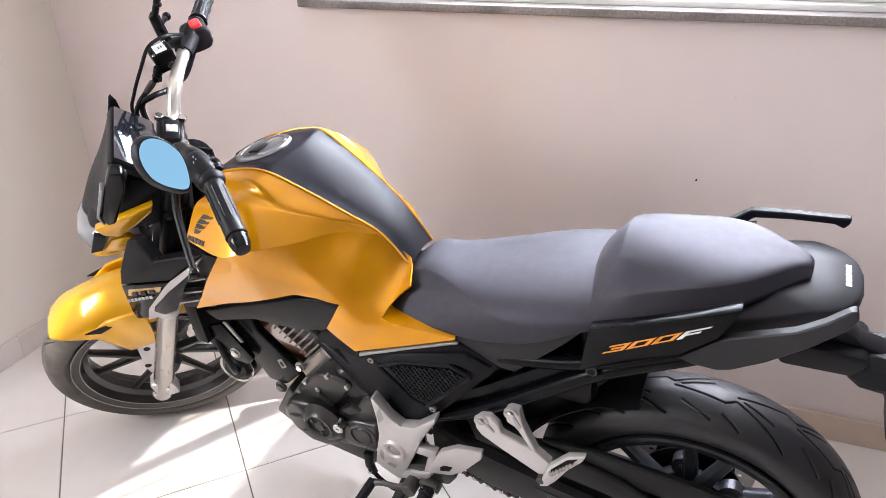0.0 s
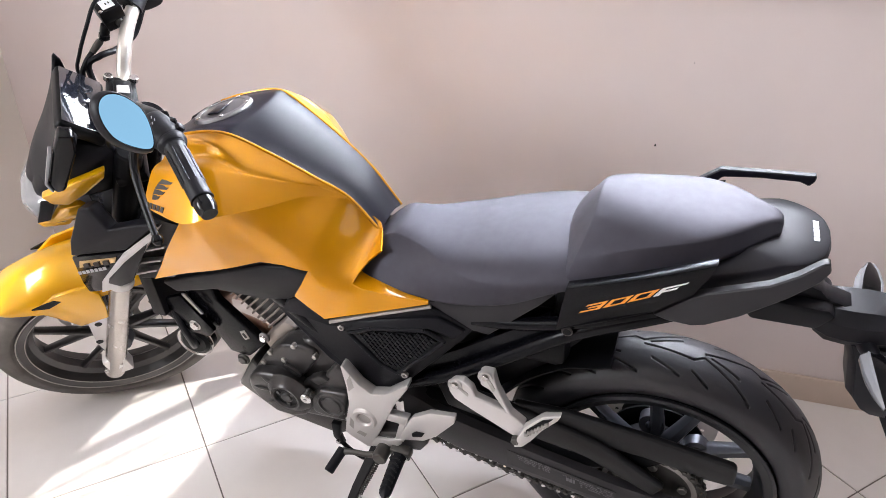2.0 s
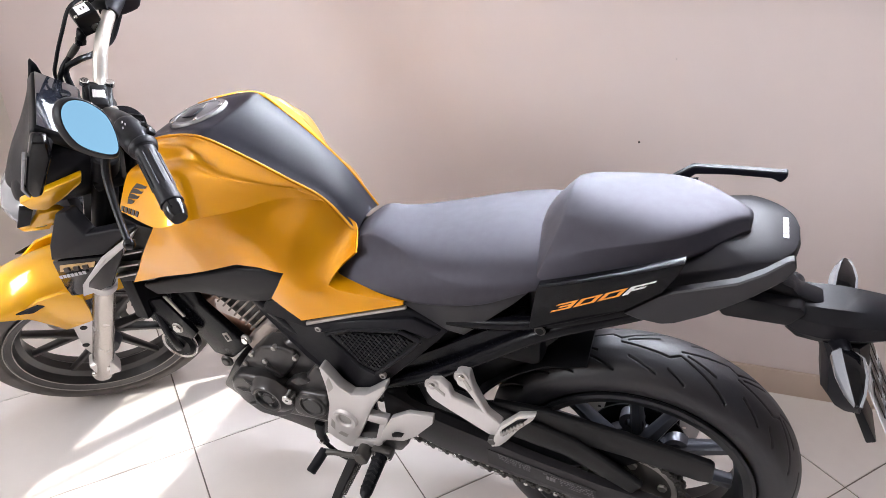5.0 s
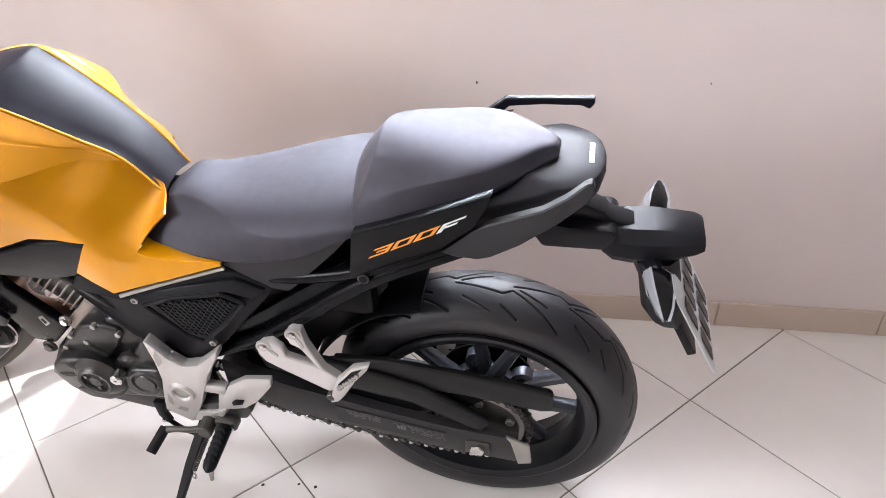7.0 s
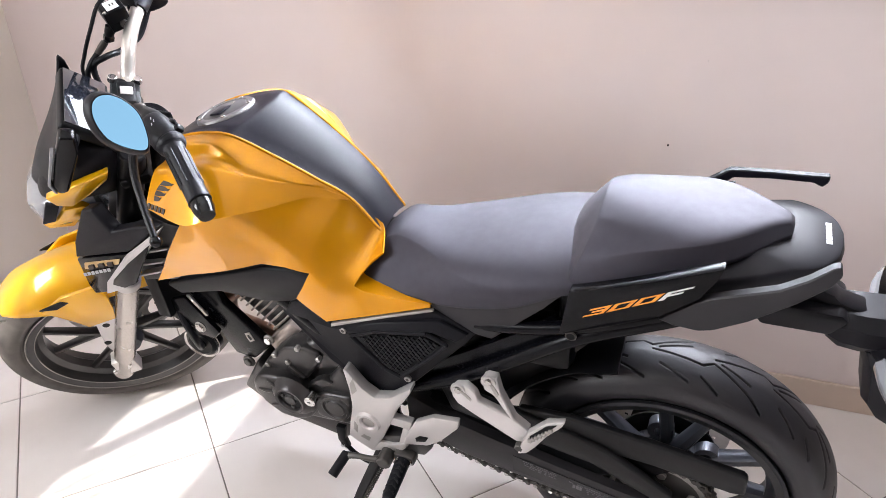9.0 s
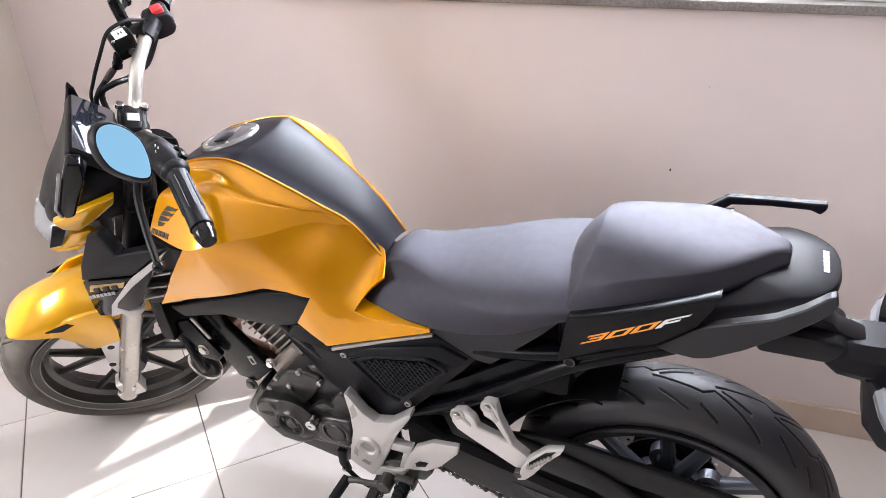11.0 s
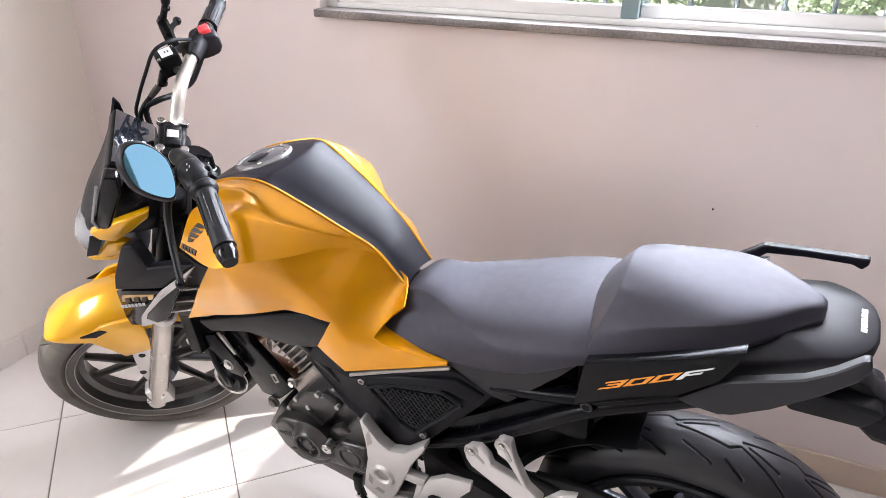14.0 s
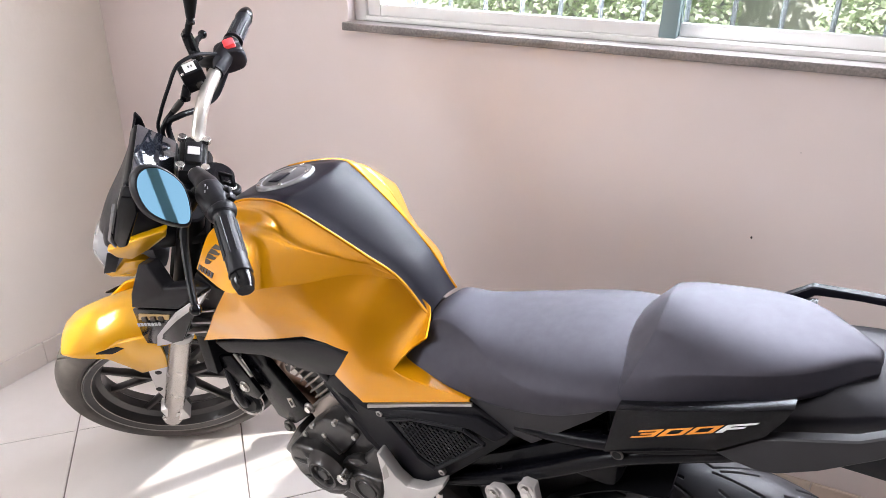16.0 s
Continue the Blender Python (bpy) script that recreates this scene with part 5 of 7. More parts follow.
part("sprocket_cap", bm_lathe([(0.0005, 0.004), (0.020, 0.004), (0.022, 0.001), (0.026, 0.001), (0.028, 0.005), (0.032, 0.004), (0.034, 0.0)], 36, m=Matrix.Translation((0.6400, 0.164, 0.400))), ENGINE, hexa)
bpart("case_step", bm_plate(flat([(0.690, 0.452), (0.662, 0.470), (0.640, 0.462), (0.668, 0.440)], 0.158), 0.02, 0.004), ENGINE, engine)
bpart("case_rib", bm_plate(flat([(0.745, 0.470), (0.712, 0.446), (0.716, 0.440), (0.750, 0.464)], 0.149), 0.02, 0.002), ENGINE, engine)
for x, z in ((0.717, 0.5243), (0.6712, 0.509), (0.750, 0.4755), (0.8038, 0.452), (0.780, 0.487)):
    bpart("case_bolt", bm_cyl((x, 0.135, z), (x, 0.1465, z), 0.0062, 6), CAST, engine)
# cylinder with cooling fins, leaning forward
axis = Vector((0.72, 0, 0.69)).normalized()
across = Vector((-axis.z, 0, axis.x))
base = Vector((0.790, 0.0, 0.466))
bpart("cylinder", bm_plate([base + across * 0.055 + Vector((0, 0.060, 0)), base - across * 0.030 + Vector((0, 0.060, 0)), base - across * 0.030 + axis * 0.22 + Vector((0, 0.060, 0)), base + across * 0.055 + axis * 0.22 + Vector((0, 0.060, 0))], 0.14, 0.01), ENGINE, engine)
for k in range(14):
    c = base + axis * (0.020 + 0.0155 * k)
    pts = [c + across * a + Vector((0, b, 0)) for a, b in ((0.052, 0.050), (0.036, 0.072), (-0.020, 0.072), (-0.038, 0.056), (-0.038, -0.066), (-0.020, -0.086), (0.044, -0.086), (0.064, -0.066))]
    bpart("cooling_fin", bm_plate(pts, 0.004, 0.001, 1, way=axis), FIN, engine)
bpart("cylinder_base", bm_plate([base + across * 0.07 + Vector((0, 0.090, 0)), base - across * 0.05 + Vector((0, 0.090, 0)), base - across * 0.04 + axis * 0.03 + Vector((0, 0.090, 0)), base + across * 0.06 + axis * 0.03 + Vector((0, 0.090, 0))], 0.2, 0.006), FIN, engine)
bpart("exhaust_pipe", bm_tube([(0.90, 0.04, 0.57), (0.955, 0.045, 0.520), (0.975, 0.03, 0.44), (0.955, -0.02, 0.36), (0.86, -0.06, 0.275), (0.70, -0.10, 0.25), (0.50, -0.13, 0.27)], 0.021, 16), HEADPIPE, None, "heat-tinted exhaust header pipe")
bpart("silencer", bm_tube([(0.50, -0.13, 0.27), (0.42, -0.155, 0.28), (0.30, -0.185, 0.30), (0.15, -0.20, 0.32), (0.05, -0.205, 0.335)], [0.025, 0.038, 0.045, 0.045, 0.036], 20), MATTE, None, "black exhaust silencer")
bpart("belly_guard", bm_plate([(0.885, 0.095, 0.385), (0.945, 0.095, 0.285), (0.860, 0.095, 0.222), (0.690, 0.095, 0.195), (0.62, 0.095, 0.25), (0.74, 0.095, 0.275), (0.835, 0.095, 0.325)], 0.19, 0.008, 3), ENGINE, None, "dark grey guard under the engine")

# ---- frame down tube with its brackets, horn
TUBE = [(1.017, 0.564), (0.934, 0.598), (0.929, 0.551), (0.832, 0.448), (0.887, 0.392), (0.935, 0.396)]
for y in (0.095, -0.073):
    bpart("down_tube", bm_plate(flat(TUBE, y), 0.022, 0.006, 3), FRAME_MAT, frame_part)
bpart("tube_edge", bm_plate(flat([(1.021, 0.566), (1.008, 0.580), (0.921, 0.613), (0.929, 0.600)], 0.099), 0.026, 0.002), CAST, frame_part)
bpart("tube_slot", bm_plate(flat([(0.891, 0.471), (0.877, 0.478), (0.869, 0.456), (0.883, 0.447)], 0.0965), 0.003, 0.001), CAST, frame_part)
bpart("tube_slot_hole", bm_plate(flat([(0.886, 0.467), (0.880, 0.471), (0.874, 0.459), (0.880, 0.454)], 0.0970), 0.002, 0), BLACK, frame_part)
bpart("front_bracket", bm_plate(flat([(1.110, 0.515), (1.008, 0.560), (0.943, 0.475), (0.960, 0.452), (1.008, 0.452), (1.052, 0.482)], 0.115), 0.012, 0.003), FRAME_MAT, frame_part)
bpart("bracket_edge", bm_plate(flat([(0.999, 0.569), (0.989, 0.571), (0.955, 0.523), (0.963, 0.519)], 0.1165), 0.004, 0.001), CAST, frame_part)
for x, y, z, r in ((0.992, 0.113, 0.478, 0.011), (0.905, 0.095, 0.380, 0.011), (0.826, 0.098, 0.474, 0.009)):
    bolt = bpart("frame_bolt", bm_cyl((x, y - 0.006, z), (x, y + 0.008, z), r, 6), DARKSTEEL if z < 0.4 else STEEL, frame_part)
    bpart("bolt_washer", bm_cyl((x, y - 0.004, z), (x, y + 0.003, z), r * 1.4, 20), CAST if z > 0.4 else DARKSTEEL, frame_part)
horn_m = Matrix.Translation((1.056, 0.070, 0.372)) @ Matrix.Rotation(radians(6), 4, "Z")
horn = bpart("horn", bm_lathe([(0.0005, 0.012), (0.010, 0.014), (0.014, 0.008), (0.030, 0.010), (0.038, 0.004), (0.042, -0.02), (0.0005, -0.02)], 40, m=horn_m), BLACK, None, "round black horn with a chrome rim")
bpart("horn_rim", bm_lathe([(0.0400, 0.005), (0.044, 0.008), (0.046, 0.003), (0.043, -0.003)], 40, m=horn_m, closed=True), STEEL, horn)
bpart("radiator", bm_box(1.05, 1.085, -0.14, 0.13, 0.50, 0.74, 0.004), BLACK, None, "black radiator core")
bpart("hose", bm_tube([(1.055, 0.10, 0.53), (1.03, 0.115, 0.47), (1.03, 0.105, 0.41), (1.05, 0.085, 0.37)], 0.009, 10), RUBBER, None, "black rubber hose")

# ---- silver pivot plate with the rider's peg
PLATE_MAIN = [(0.5930, 0.541), (0.5870, 0.5400), (0.558, 0.498), (0.534, 0.481), (0.502, 0.4915), (0.454, 0.5361), (0.455, 0.5236), (0.490, 0.4625), (0.5037, 0.429), (0.534, 0.357), (0.563, 0.308), (0.597, 0.327), (0.612, 0.339), (0.6034, 0.381), (0.590, 0.435), (0.588, 0.485)]
piv = bpart("pivot_plate", bm_plate(flat(PLATE_MAIN, 0.176), 0.024, 0.0022, 2), ALU, None, "silver cast alloy pivot plate")
bpart("plate_foot", bm_plate(flat([(0.597, 0.327), (0.5526, 0.343), (0.512, 0.3474), (0.478, 0.366), (0.4858, 0.345), (0.496, 0.334), (0.563, 0.3077)], 0.1745), 0.020, 0.002, 2), ALU, piv)
bpart("plate_strut", bm_plate(flat([(0.507, 0.433), (0.462, 0.4335), (0.470, 0.4100), (0.512, 0.4100)], 0.1735), 0.016, 0.002, 2), ALU, piv)
bpart("plate_post", bm_plate(flat([(0.478, 0.432), (0.4630, 0.430), (0.480, 0.352), (0.501, 0.348)], 0.1725), 0.015, 0.002, 2), ALU, piv)
heel = bpart("heel_guard", bm_plate(flat([(0.4700, 0.411), (0.448, 0.4546), (0.4114, 0.4817), (0.3591, 0.491), (0.3624, 0.4695), (0.4003, 0.4177), (0.4287, 0.3923), (0.482, 0.3751)], 0.184), 0.012, 0.002, 2), ALU, piv, "silver heel guard with a slot")
bpart("guard_slot", bm_plate(flat([(0.453, 0.4064), (0.4423, 0.4173), (0.424, 0.4196), (0.4314, 0.4039), (0.4518, 0.3963)], 0.1852), 0.006, 0.0012), BLACK, heel)
bpart("pivot_boss", bm_lathe([(0.014, 0.002), (0.018, 0.006), (0.024, 0.006), (0.027, 0.0)], 32, m=Matrix.Translation((0.5585, 0.176, 0.403)), closed=True), ALU, piv)
bpart("pivot_bolt", bm_cyl((0.5585, 0.16, 0.403), (0.5585, 0.1775, 0.403), 0.0145, 20), CAST, piv)
# pocket shading laid on as darker, nearly flush plates; nothing is hollowed out
for pts in ([(0.5748, 0.5224), (0.5705, 0.4893), (0.5840, 0.4733), (0.5842, 0.5038)], [(0.592, 0.392), (0.586, 0.380), (0.590, 0.356), (0.598, 0.366)], [(0.585, 0.347), (0.566, 0.340), (0.560, 0.352), (0.576, 0.357)]):
    bpart("plate_pocket_shade", bm_plate(flat(pts, 0.1763), 0.004, 0.0), CAST, piv)
# rider peg and shift lever
rings = []
for k in range(15):
    f = k / 14
    y = 0.188 + 0.100 * f
    r = 0.0155 - 0.003 * f
    if f > 0.84:
        r *= math.sqrt(max(0.02, 1 - ((f - 0.84) / 0.165) ** 2))
    c = Vector((0.486 - 0.010 * f, y, 0.325 + 0.004 * f))
    rings.append([c + Vector((math.cos(a) * r, 0, (0.78 if math.sin(a) > 0 else 0.95) * math.sin(a) * r)) for a in [2 * math.pi * j / 18 for j in range(18)]])
peg = bpart("rider_peg", bm_loft(rings), RUBBER, None, "black ribbed rubber rider peg")
for k in range(6):
    c = Vector((0.485 - 0.0013 * k, 0.200 + 0.0125 * k, 0.3375))
    bm = bm_plate([c + Vector((-0.011, 0.004, -0.001)), c + Vector((0, -0.002, 0.001)), c + Vector((0.011, 0.004, -0.001)), c + Vector((0.011, 0.008, -0.001)), c + Vector((0, 0.003, 0.001)), c + Vector((-0.011, 0.008, -0.001))], 0.004, 0.0008, way=(0, 0, -1))
    bpart("peg_rib", bm, SATIN, peg)
bpart("peg_feeler", bm_cyl((0.4765, 0.276, 0.318), (0.4765, 0.284, 0.296), 0.0055, 12, r2=0.0035), CAST, peg, "pale steel peg feeler bolt")
hinge = bpart("peg_hinge", bm_box(0.464, 0.508, 0.160, 0.188, 0.312, 0.338, 0.006), DARKSTEEL, peg, "steel peg hinge")
for x in (0.468, 0.482, 0.497):
    bpart("hinge_spring", bm_cyl((x - 0.004, 0.193, 0.335), (x + 0.006, 0.193, 0.318), 0.0034, 10), STEEL, hinge)
bpart("peg_bracket", bm_plate(flat([(0.556, 0.352), (0.500, 0.372), (0.440, 0.392), (0.428, 0.362), (0.446, 0.332), (0.505, 0.318), (0.550, 0.325)], 0.168), 0.03, 0.005, 2), ENGINE, peg)
lever = bpart("shift_lever", bm_tube([(0.525, 0.19, 0.318), (0.55, 0.20, 0.318), (0.582, 0.205, 0.320), (0.606, 0.208, 0.316)], [0.009, 0.0065, 0.006, 0.008], 10), DARKSTEEL, None, "black steel shift lever")
bpart("link_clevis", bm_plate(flat([(0.662, 0.318), (0.640, 0.318), (0.646, 0.280), (0.640, 0.252), (0.652, 0.248), (0.664, 0.272)], 0.152), 0.012, 0.002), BLACK, lever)
bpart("link_pin", bm_cyl((0.652, 0.150, 0.262), (0.652, 0.158, 0.262), 0.005, 8), STEEL, lever)
bpart("link_rod", bm_tube([(0.650, 0.148, 0.258), (0.625, 0.150, 0.236), (0.590, 0.156, 0.232), (0.550, 0.165, 0.262)], 0.005, 8), BLACK, lever)
bpart("lever_rubber", bm_cyl((0.606, 0.203, 0.318), (0.618, 0.252, 0.300), 0.0105, 14), RUBBER, lever)
bpart("lever_pivot", bm_cyl((0.525, 0.14, 0.318), (0.525, 0.205, 0.318), 0.016, 16), DARKSTEEL, lever)
bpart("shift_rod", bm_tube([(0.525, 0.15, 0.312), (0.575, 0.150, 0.322), (0.622, 0.148, 0.350)], 0.005, 8), STEEL, lever)

# ---- side stand
stand_way = (Vector((0.643, 0.285, 0.060)) - Vector((0.573, 0.170, 0.238))).normalized()
across = stand_way.cross(Vector((0.25, 0.80, 0.55))).normalized()
facing = across.cross(stand_way).normalized()
rings = []
for p, w, d in (((0.548, 0.130, 0.300), 0.015, 0.007), ((0.573, 0.170, 0.238), 0.0125, 0.007), ((0.592, 0.203, 0.188), 0.0115, 0.0065), ((0.617, 0.248, 0.112), 0.0082, 0.006), ((0.634, 0.274, 0.076), 0.0078, 0.006), ((0.650, 0.290, 0.062), 0.016, 0.005)):
    p = Vector(p)
    rings.append([p + across * u * w + facing * v * d for u, v in ((-1, -0.5), (-0.8, -1), (0.8, -1), (1, -0.5), (1, 0.5), (0.8, 1), (-0.8, 1), (-1, 0.5))])
stand = bpart("side_stand", bm_loft(rings), SATIN, None, "black steel side stand, folded out")
bpart("stand_foot", bm_plate([(0.700, 0.270, 0.0505), (0.662, 0.330, 0.060), (0.615, 0.322, 0.0585), (0.606, 0.285, 0.0525), (0.640, 0.262, 0.049)], 0.005, 0.001, way=(0, 0.16, 0.987)), CAST, stand, "flat steel stand foot")
tang = bpart("stand_tang", bm_tube([(0.618, 0.252, 0.112), (0.640, 0.260, 0.108), (0.667, 0.270, 0.101)], [0.0042, 0.0036, 0.0036], 10), FRAME_MAT, stand)
bpart("tang_ball", bm_lathe([(0.0005, -0.0062), (0.0035, -0.0052), (0.0058, -0.002), (0.0058, 0.002), (0.0035, 0.0052), (0.0005, 0.0062)], 14, m=Matrix.Translation((0.668, 0.270, 0.101))), FRAME_MAT, tang)
bpart("spring_hook", bm_tube([(0.584, 0.212, 0.180), (0.578, 0.217, 0.170), (0.580, 0.219, 0.163), (0.588, 0.217, 0.165)], 0.0022, 8), STEEL, stand)
spring = []
for k in range(90):
    f = k / 89
    c = Vector((0.545, 0.172, 0.265)).lerp(Vector((0.582, 0.212, 0.180)), f)
    a = 2 * math.pi * 15 * f
    spring.append(c + 0.0042 * (math.cos(a) * Vector((0.9, 0, 0.4)) + math.sin(a) * Vector((0, 0.9, 0.3))))
bpart("stand_spring", bm_tube(spring, 0.0014, 6, along=270), DARKSTEEL, stand)

# ---- pillion peg hanger
J = Vector((0.240, 0.195, 0.495))
ARM_LOW = [(0.3733, 0.172, 0.5623), (0.3663, 0.1693, 0.5708), (0.3475, 0.1678, 0.5754), (0.3291, 0.1711, 0.5651), (0.3221, 0.1756, 0.551), (0.258, 0.1805, 0.5365), (0.2305, 0.188, 0.5118), (0.2374, 0.1944, 0.492), (0.2544, 0.1927, 0.4972), (0.3293, 0.1839, 0.525), (0.3592, 0.180, 0.5372), (0.3705, 0.1763, 0.5487)]
ARM_HIGH = [(0.3196, 0.1613, 0.5958), (0.3112, 0.1593, 0.6021), (0.2933, 0.1593, 0.6023), (0.284, 0.1672, 0.5774), (0.2555, 0.1805, 0.5355), (0.2281, 0.1851, 0.5209), (0.233, 0.1917, 0.5004), (0.2673, 0.1793, 0.5392), (0.2955, 0.1697, 0.5696), (0.3132, 0.1677, 0.5757)]
hanger = bpart("peg_hanger", bm_plate(ARM_LOW, 0.016, 0.0018, 1), ALU, None, "silver forked pillion peg hanger")
bpart("hanger_arm", bm_plate(ARM_HIGH, 0.018, 0.0018, 1), ALU, hanger)
for a in (Vector((0.3609, 0.1718, 0.5629)), Vector((0.3069, 0.1625, 0.5923))):
    cup = bpart("bolt_recess", bm_lathe([(0.0095, -0.004), (0.0105, 0.001), (0.0135, 0.001), (0.0145, -0.004)], 24, m=Matrix.Translation(a), closed=True), ALU, hanger)
    bpart("hanger_bolt", bm_cyl(a + Vector((0, -0.006, 0)), a + Vector((0, 0.003, 0)), 0.0070, 8), STEEL, hanger)
# shade of the oval recess below each bolt, put on as a darker plate
for a, b in ((Vector((0.3609, 0.1718, 0.5629)), Vector((0.245, 0.1935, 0.497))), (Vector((0.3069, 0.1625, 0.5923)), Vector((0.236, 0.192, 0.504)))):
    d = (b - a).normalized()
    n = d.cross(Vector((0, 1, 0))).cross(d).normalized()
    n = n if n.y > 0 else -n
    c = d.cross(n)
    ring = [a + d * (0.010 + 0.014 * (1 if math.cos(t) > 0 else 0) + 0.0055 * math.cos(t)) + c * 0.0055 * math.sin(t) + n * 0.0001 for t in [2 * math.pi * k / 20 for k in range(20)]]
    bpart("arm_pocket_shade", bm_plate(ring, 0.004, 0, way=-n), CAST, hanger)
bpart("joint_bolt", bm_cyl(J + Vector((0.0, 0.000, 0)), J + Vector((0.0, 0.012, 0)), 0.0085, 6), DARKSTEEL, hanger)
ppeg = bpart("pillion_peg", bm_plate([(0.236, 0.207, 0.508), (0.224, 0.206, 0.542), (0.193, 0.205, 0.580), (0.163, 0.204, 0.590), (0.168, 0.205, 0.577), (0.192, 0.206, 0.545), (0.212, 0.207, 0.508), (0.226, 0.207, 0.488), (0.242, 0.207, 0.480)], 0.014, 0.003), ALU, None, "folded silver pillion peg")
bpart("peg_pad", bm_plate([(0.220, 0.2085, 0.538), (0.193, 0.2075, 0.573), (0.176, 0.207, 0.582), (0.197, 0.2075, 0.553), (0.218, 0.2085, 0.522)], 0.002, 0.0), BLACK, ppeg)
for k in range(7):
    f = 0.16 + 0.11 * k
    c = Vector((0.228, 0.209, 0.520)).lerp(Vector((0.176, 0.207, 0.576)), f)
    bpart("peg_tooth", bm_box(c.x - 0.0035, c.x + 0.0035, c.y - 0.004, c.y + 0.003, c.z - 0.004, c.z + 0.004, 0.001, 1), CAST, ppeg)

# ---- rear plate holder, indicators, number plate
BOX8 = ((-1, -0.35), (-0.75, -1), (0.75, -1), (1, -0.35), (0.92, 0.45), (0.55, 1), (-0.55, 1), (-0.92, 0.45))
holder = bpart("plate_holder", bm_loft([[Vector((x, u * w, zc + v * h)) for u, v in BOX8] for x, w, zc, h in ((-0.182, 0.044, 0.750, 0.018), (-0.200, 0.050, 0.749, 0.028), (-0.228, 0.053, 0.749, 0.029), (-0.252, 0.053, 0.751, 0.029), (-0.285, 0.050, 0.754, 0.026), (-0.320, 0.045, 0.759, 0.018), (-0.331, 0.040, 0.760, 0.010))]), HOLDER, None, "black plastic number plate holder")
bpart("holder_neck", bm_plate([(-0.060, 0.022, 0.812), (-0.115, 0.022, 0.813), (-0.154, 0.022, 0.809), (-0.180, 0.022, 0.799), (-0.193, 0.022, 0.786), (-0.242, 0.022, 0.774), (-0.246, 0.022, 0.760), (-0.206, 0.022, 0.764), (-0.139, 0.022, 0.764), (-0.060, 0.022, 0.780)], 0.044, 0.007, 2), HOLDER, holder)
bpart("holder_box", bm_plate([(-0.020, 0.046, 0.790), (-0.045, 0.046, 0.768), (-0.0775, 0.046, 0.757), (-0.0895, 0.046, 0.739), (-0.186, 0.046, 0.742), (-0.2055, 0.046, 0.7735), (-0.193, 0.046, 0.783), (-0.122, 0.046, 0.783), (-0.06, 0.046, 0.800)], 0.092, 0.007, 2), HOLDER, holder)
bpart("holder_stem", bm_loft([[Vector((x0 + (x1 - x0) * u, s * w, z)) for u, s in ((0, -0.6), (0.15, -1), (0.8, -1), (1, -0.6), (1, 0.6), (0.8, 1), (0.15, 1), (0, 0.6))] for x0, x1, z, w in ((-0.226, -0.300, 0.726, 0.046), (-0.244, -0.310, 0.688, 0.046), (-0.258, -0.320, 0.620, 0.046), (-0.276, -0.325, 0.598, 0.045), (-0.296, -0.330, 0.584, 0.040))]), HOLDER, holder)
bpart("plate_bracket", bm_plate([(-0.300, 0.034, 0.610), (-0.312, 0.034, 0.612), (-0.366, 0.034, 0.520), (-0.352, 0.034, 0.512)], 0.068, 0.003), BLACK, holder)
for sgn, dip in ((1, -0.013), (-1, 0.010)):
    ind = bpart("indicator", bm_tube([(-0.255, sgn * 0.040, 0.732), (-0.260, sgn * 0.060, 0.731), (-0.262, sgn * 0.072, 0.730)], [0.015, 0.013, 0.013], 12), HOLDER, None, "rear indicator with a clear lens")
    blade = ((0.064, 0.012, 0.010), (0.074, 0.020, 0.015), (0.105, 0.019, 0.014), (0.135, 0.012, 0.009), (0.155, 0.004, 0.003))
    for name, ring, material, label in (("indicator_body", ((-1, -0.2), (-0.6, -1), (0.42, -1), (0.42, 1), (-0.4, 1), (-1, 0.5)), GLOSS, ""), ("indicator_lens", ((0.44, -1), (0.7, -1), (1, -0.2), (1, 0.5), (0.65, 1), (0.44, 1)), LENS, "clear plastic indicator lens")):
        bpart(name, bm_loft([[Vector((-0.262 - 0.013 * (y - 0.06) / 0.1 + u * w, sgn * y, 0.730 + dip * (y - 0.06) / 0.1 + v * h)) for u, v in ring] for y, w, h in blade]), material, ind, label)
    bpart("lens_strip", bm_loft([[Vector((-0.262 - 0.013 * (y - 0.06) / 0.1 - w * 0.98 + u * 0.004, sgn * y, 0.730 + dip * (y - 0.06) / 0.1 + 0.15 * h + v * h * 0.35)) for u, v in ((-1, -1), (1, -1), (1, 1), (-1, 1))] for y, w, h in blade]), LENS, ind)
tilt = Matrix.Translation((-0.304, 0.0, 0.688)) @ Matrix.Rotation(radians(29), 4, "Y")
bm = bm_plate([tilt @ Vector(p) for p in ((0, 0.095, 0.02), (0, -0.095, 0.02), (0, -0.098, 0.01), (0, -0.098, -0.165), (0, -0.093, -0.17), (0, 0.093, -0.17), (0, 0.098, -0.165), (0, 0.098, 0.01))], 0.002, 0, way=tilt.to_3x3() @ Vector((-1, 0, 0)))
plate = bpart("number_plate", bm, PLATE, holder, "grey metal number plate with characters as bars")
for row, z in ((4, -0.02), (4, -0.095)):
    for k in range(row):
        y = -0.075 + 0.042 * k
        for face, x in ((1, 0.0015), (-1, -0.0035)):
            o = [tilt @ Vector((x, y, z)), tilt @ Vector((x, y + 0.026, z)), tilt @ Vector((x, y + 0.026, z - 0.055)), tilt @ Vector((x, y, z - 0.055))]
            bpart("plate_bar", bm_plate(o, 0.0015, 0, way=tilt.to_3x3() @ Vector((face, 0, 0))), GREYDECAL if face > 0 else DECAL, plate)

# ================================================================ steered front end
def on_fork(z, off=0.0):
    """x of the fork tubes at a height."""
    return 1.39 - math.tan(RAKE) * (z - 0.293) + off


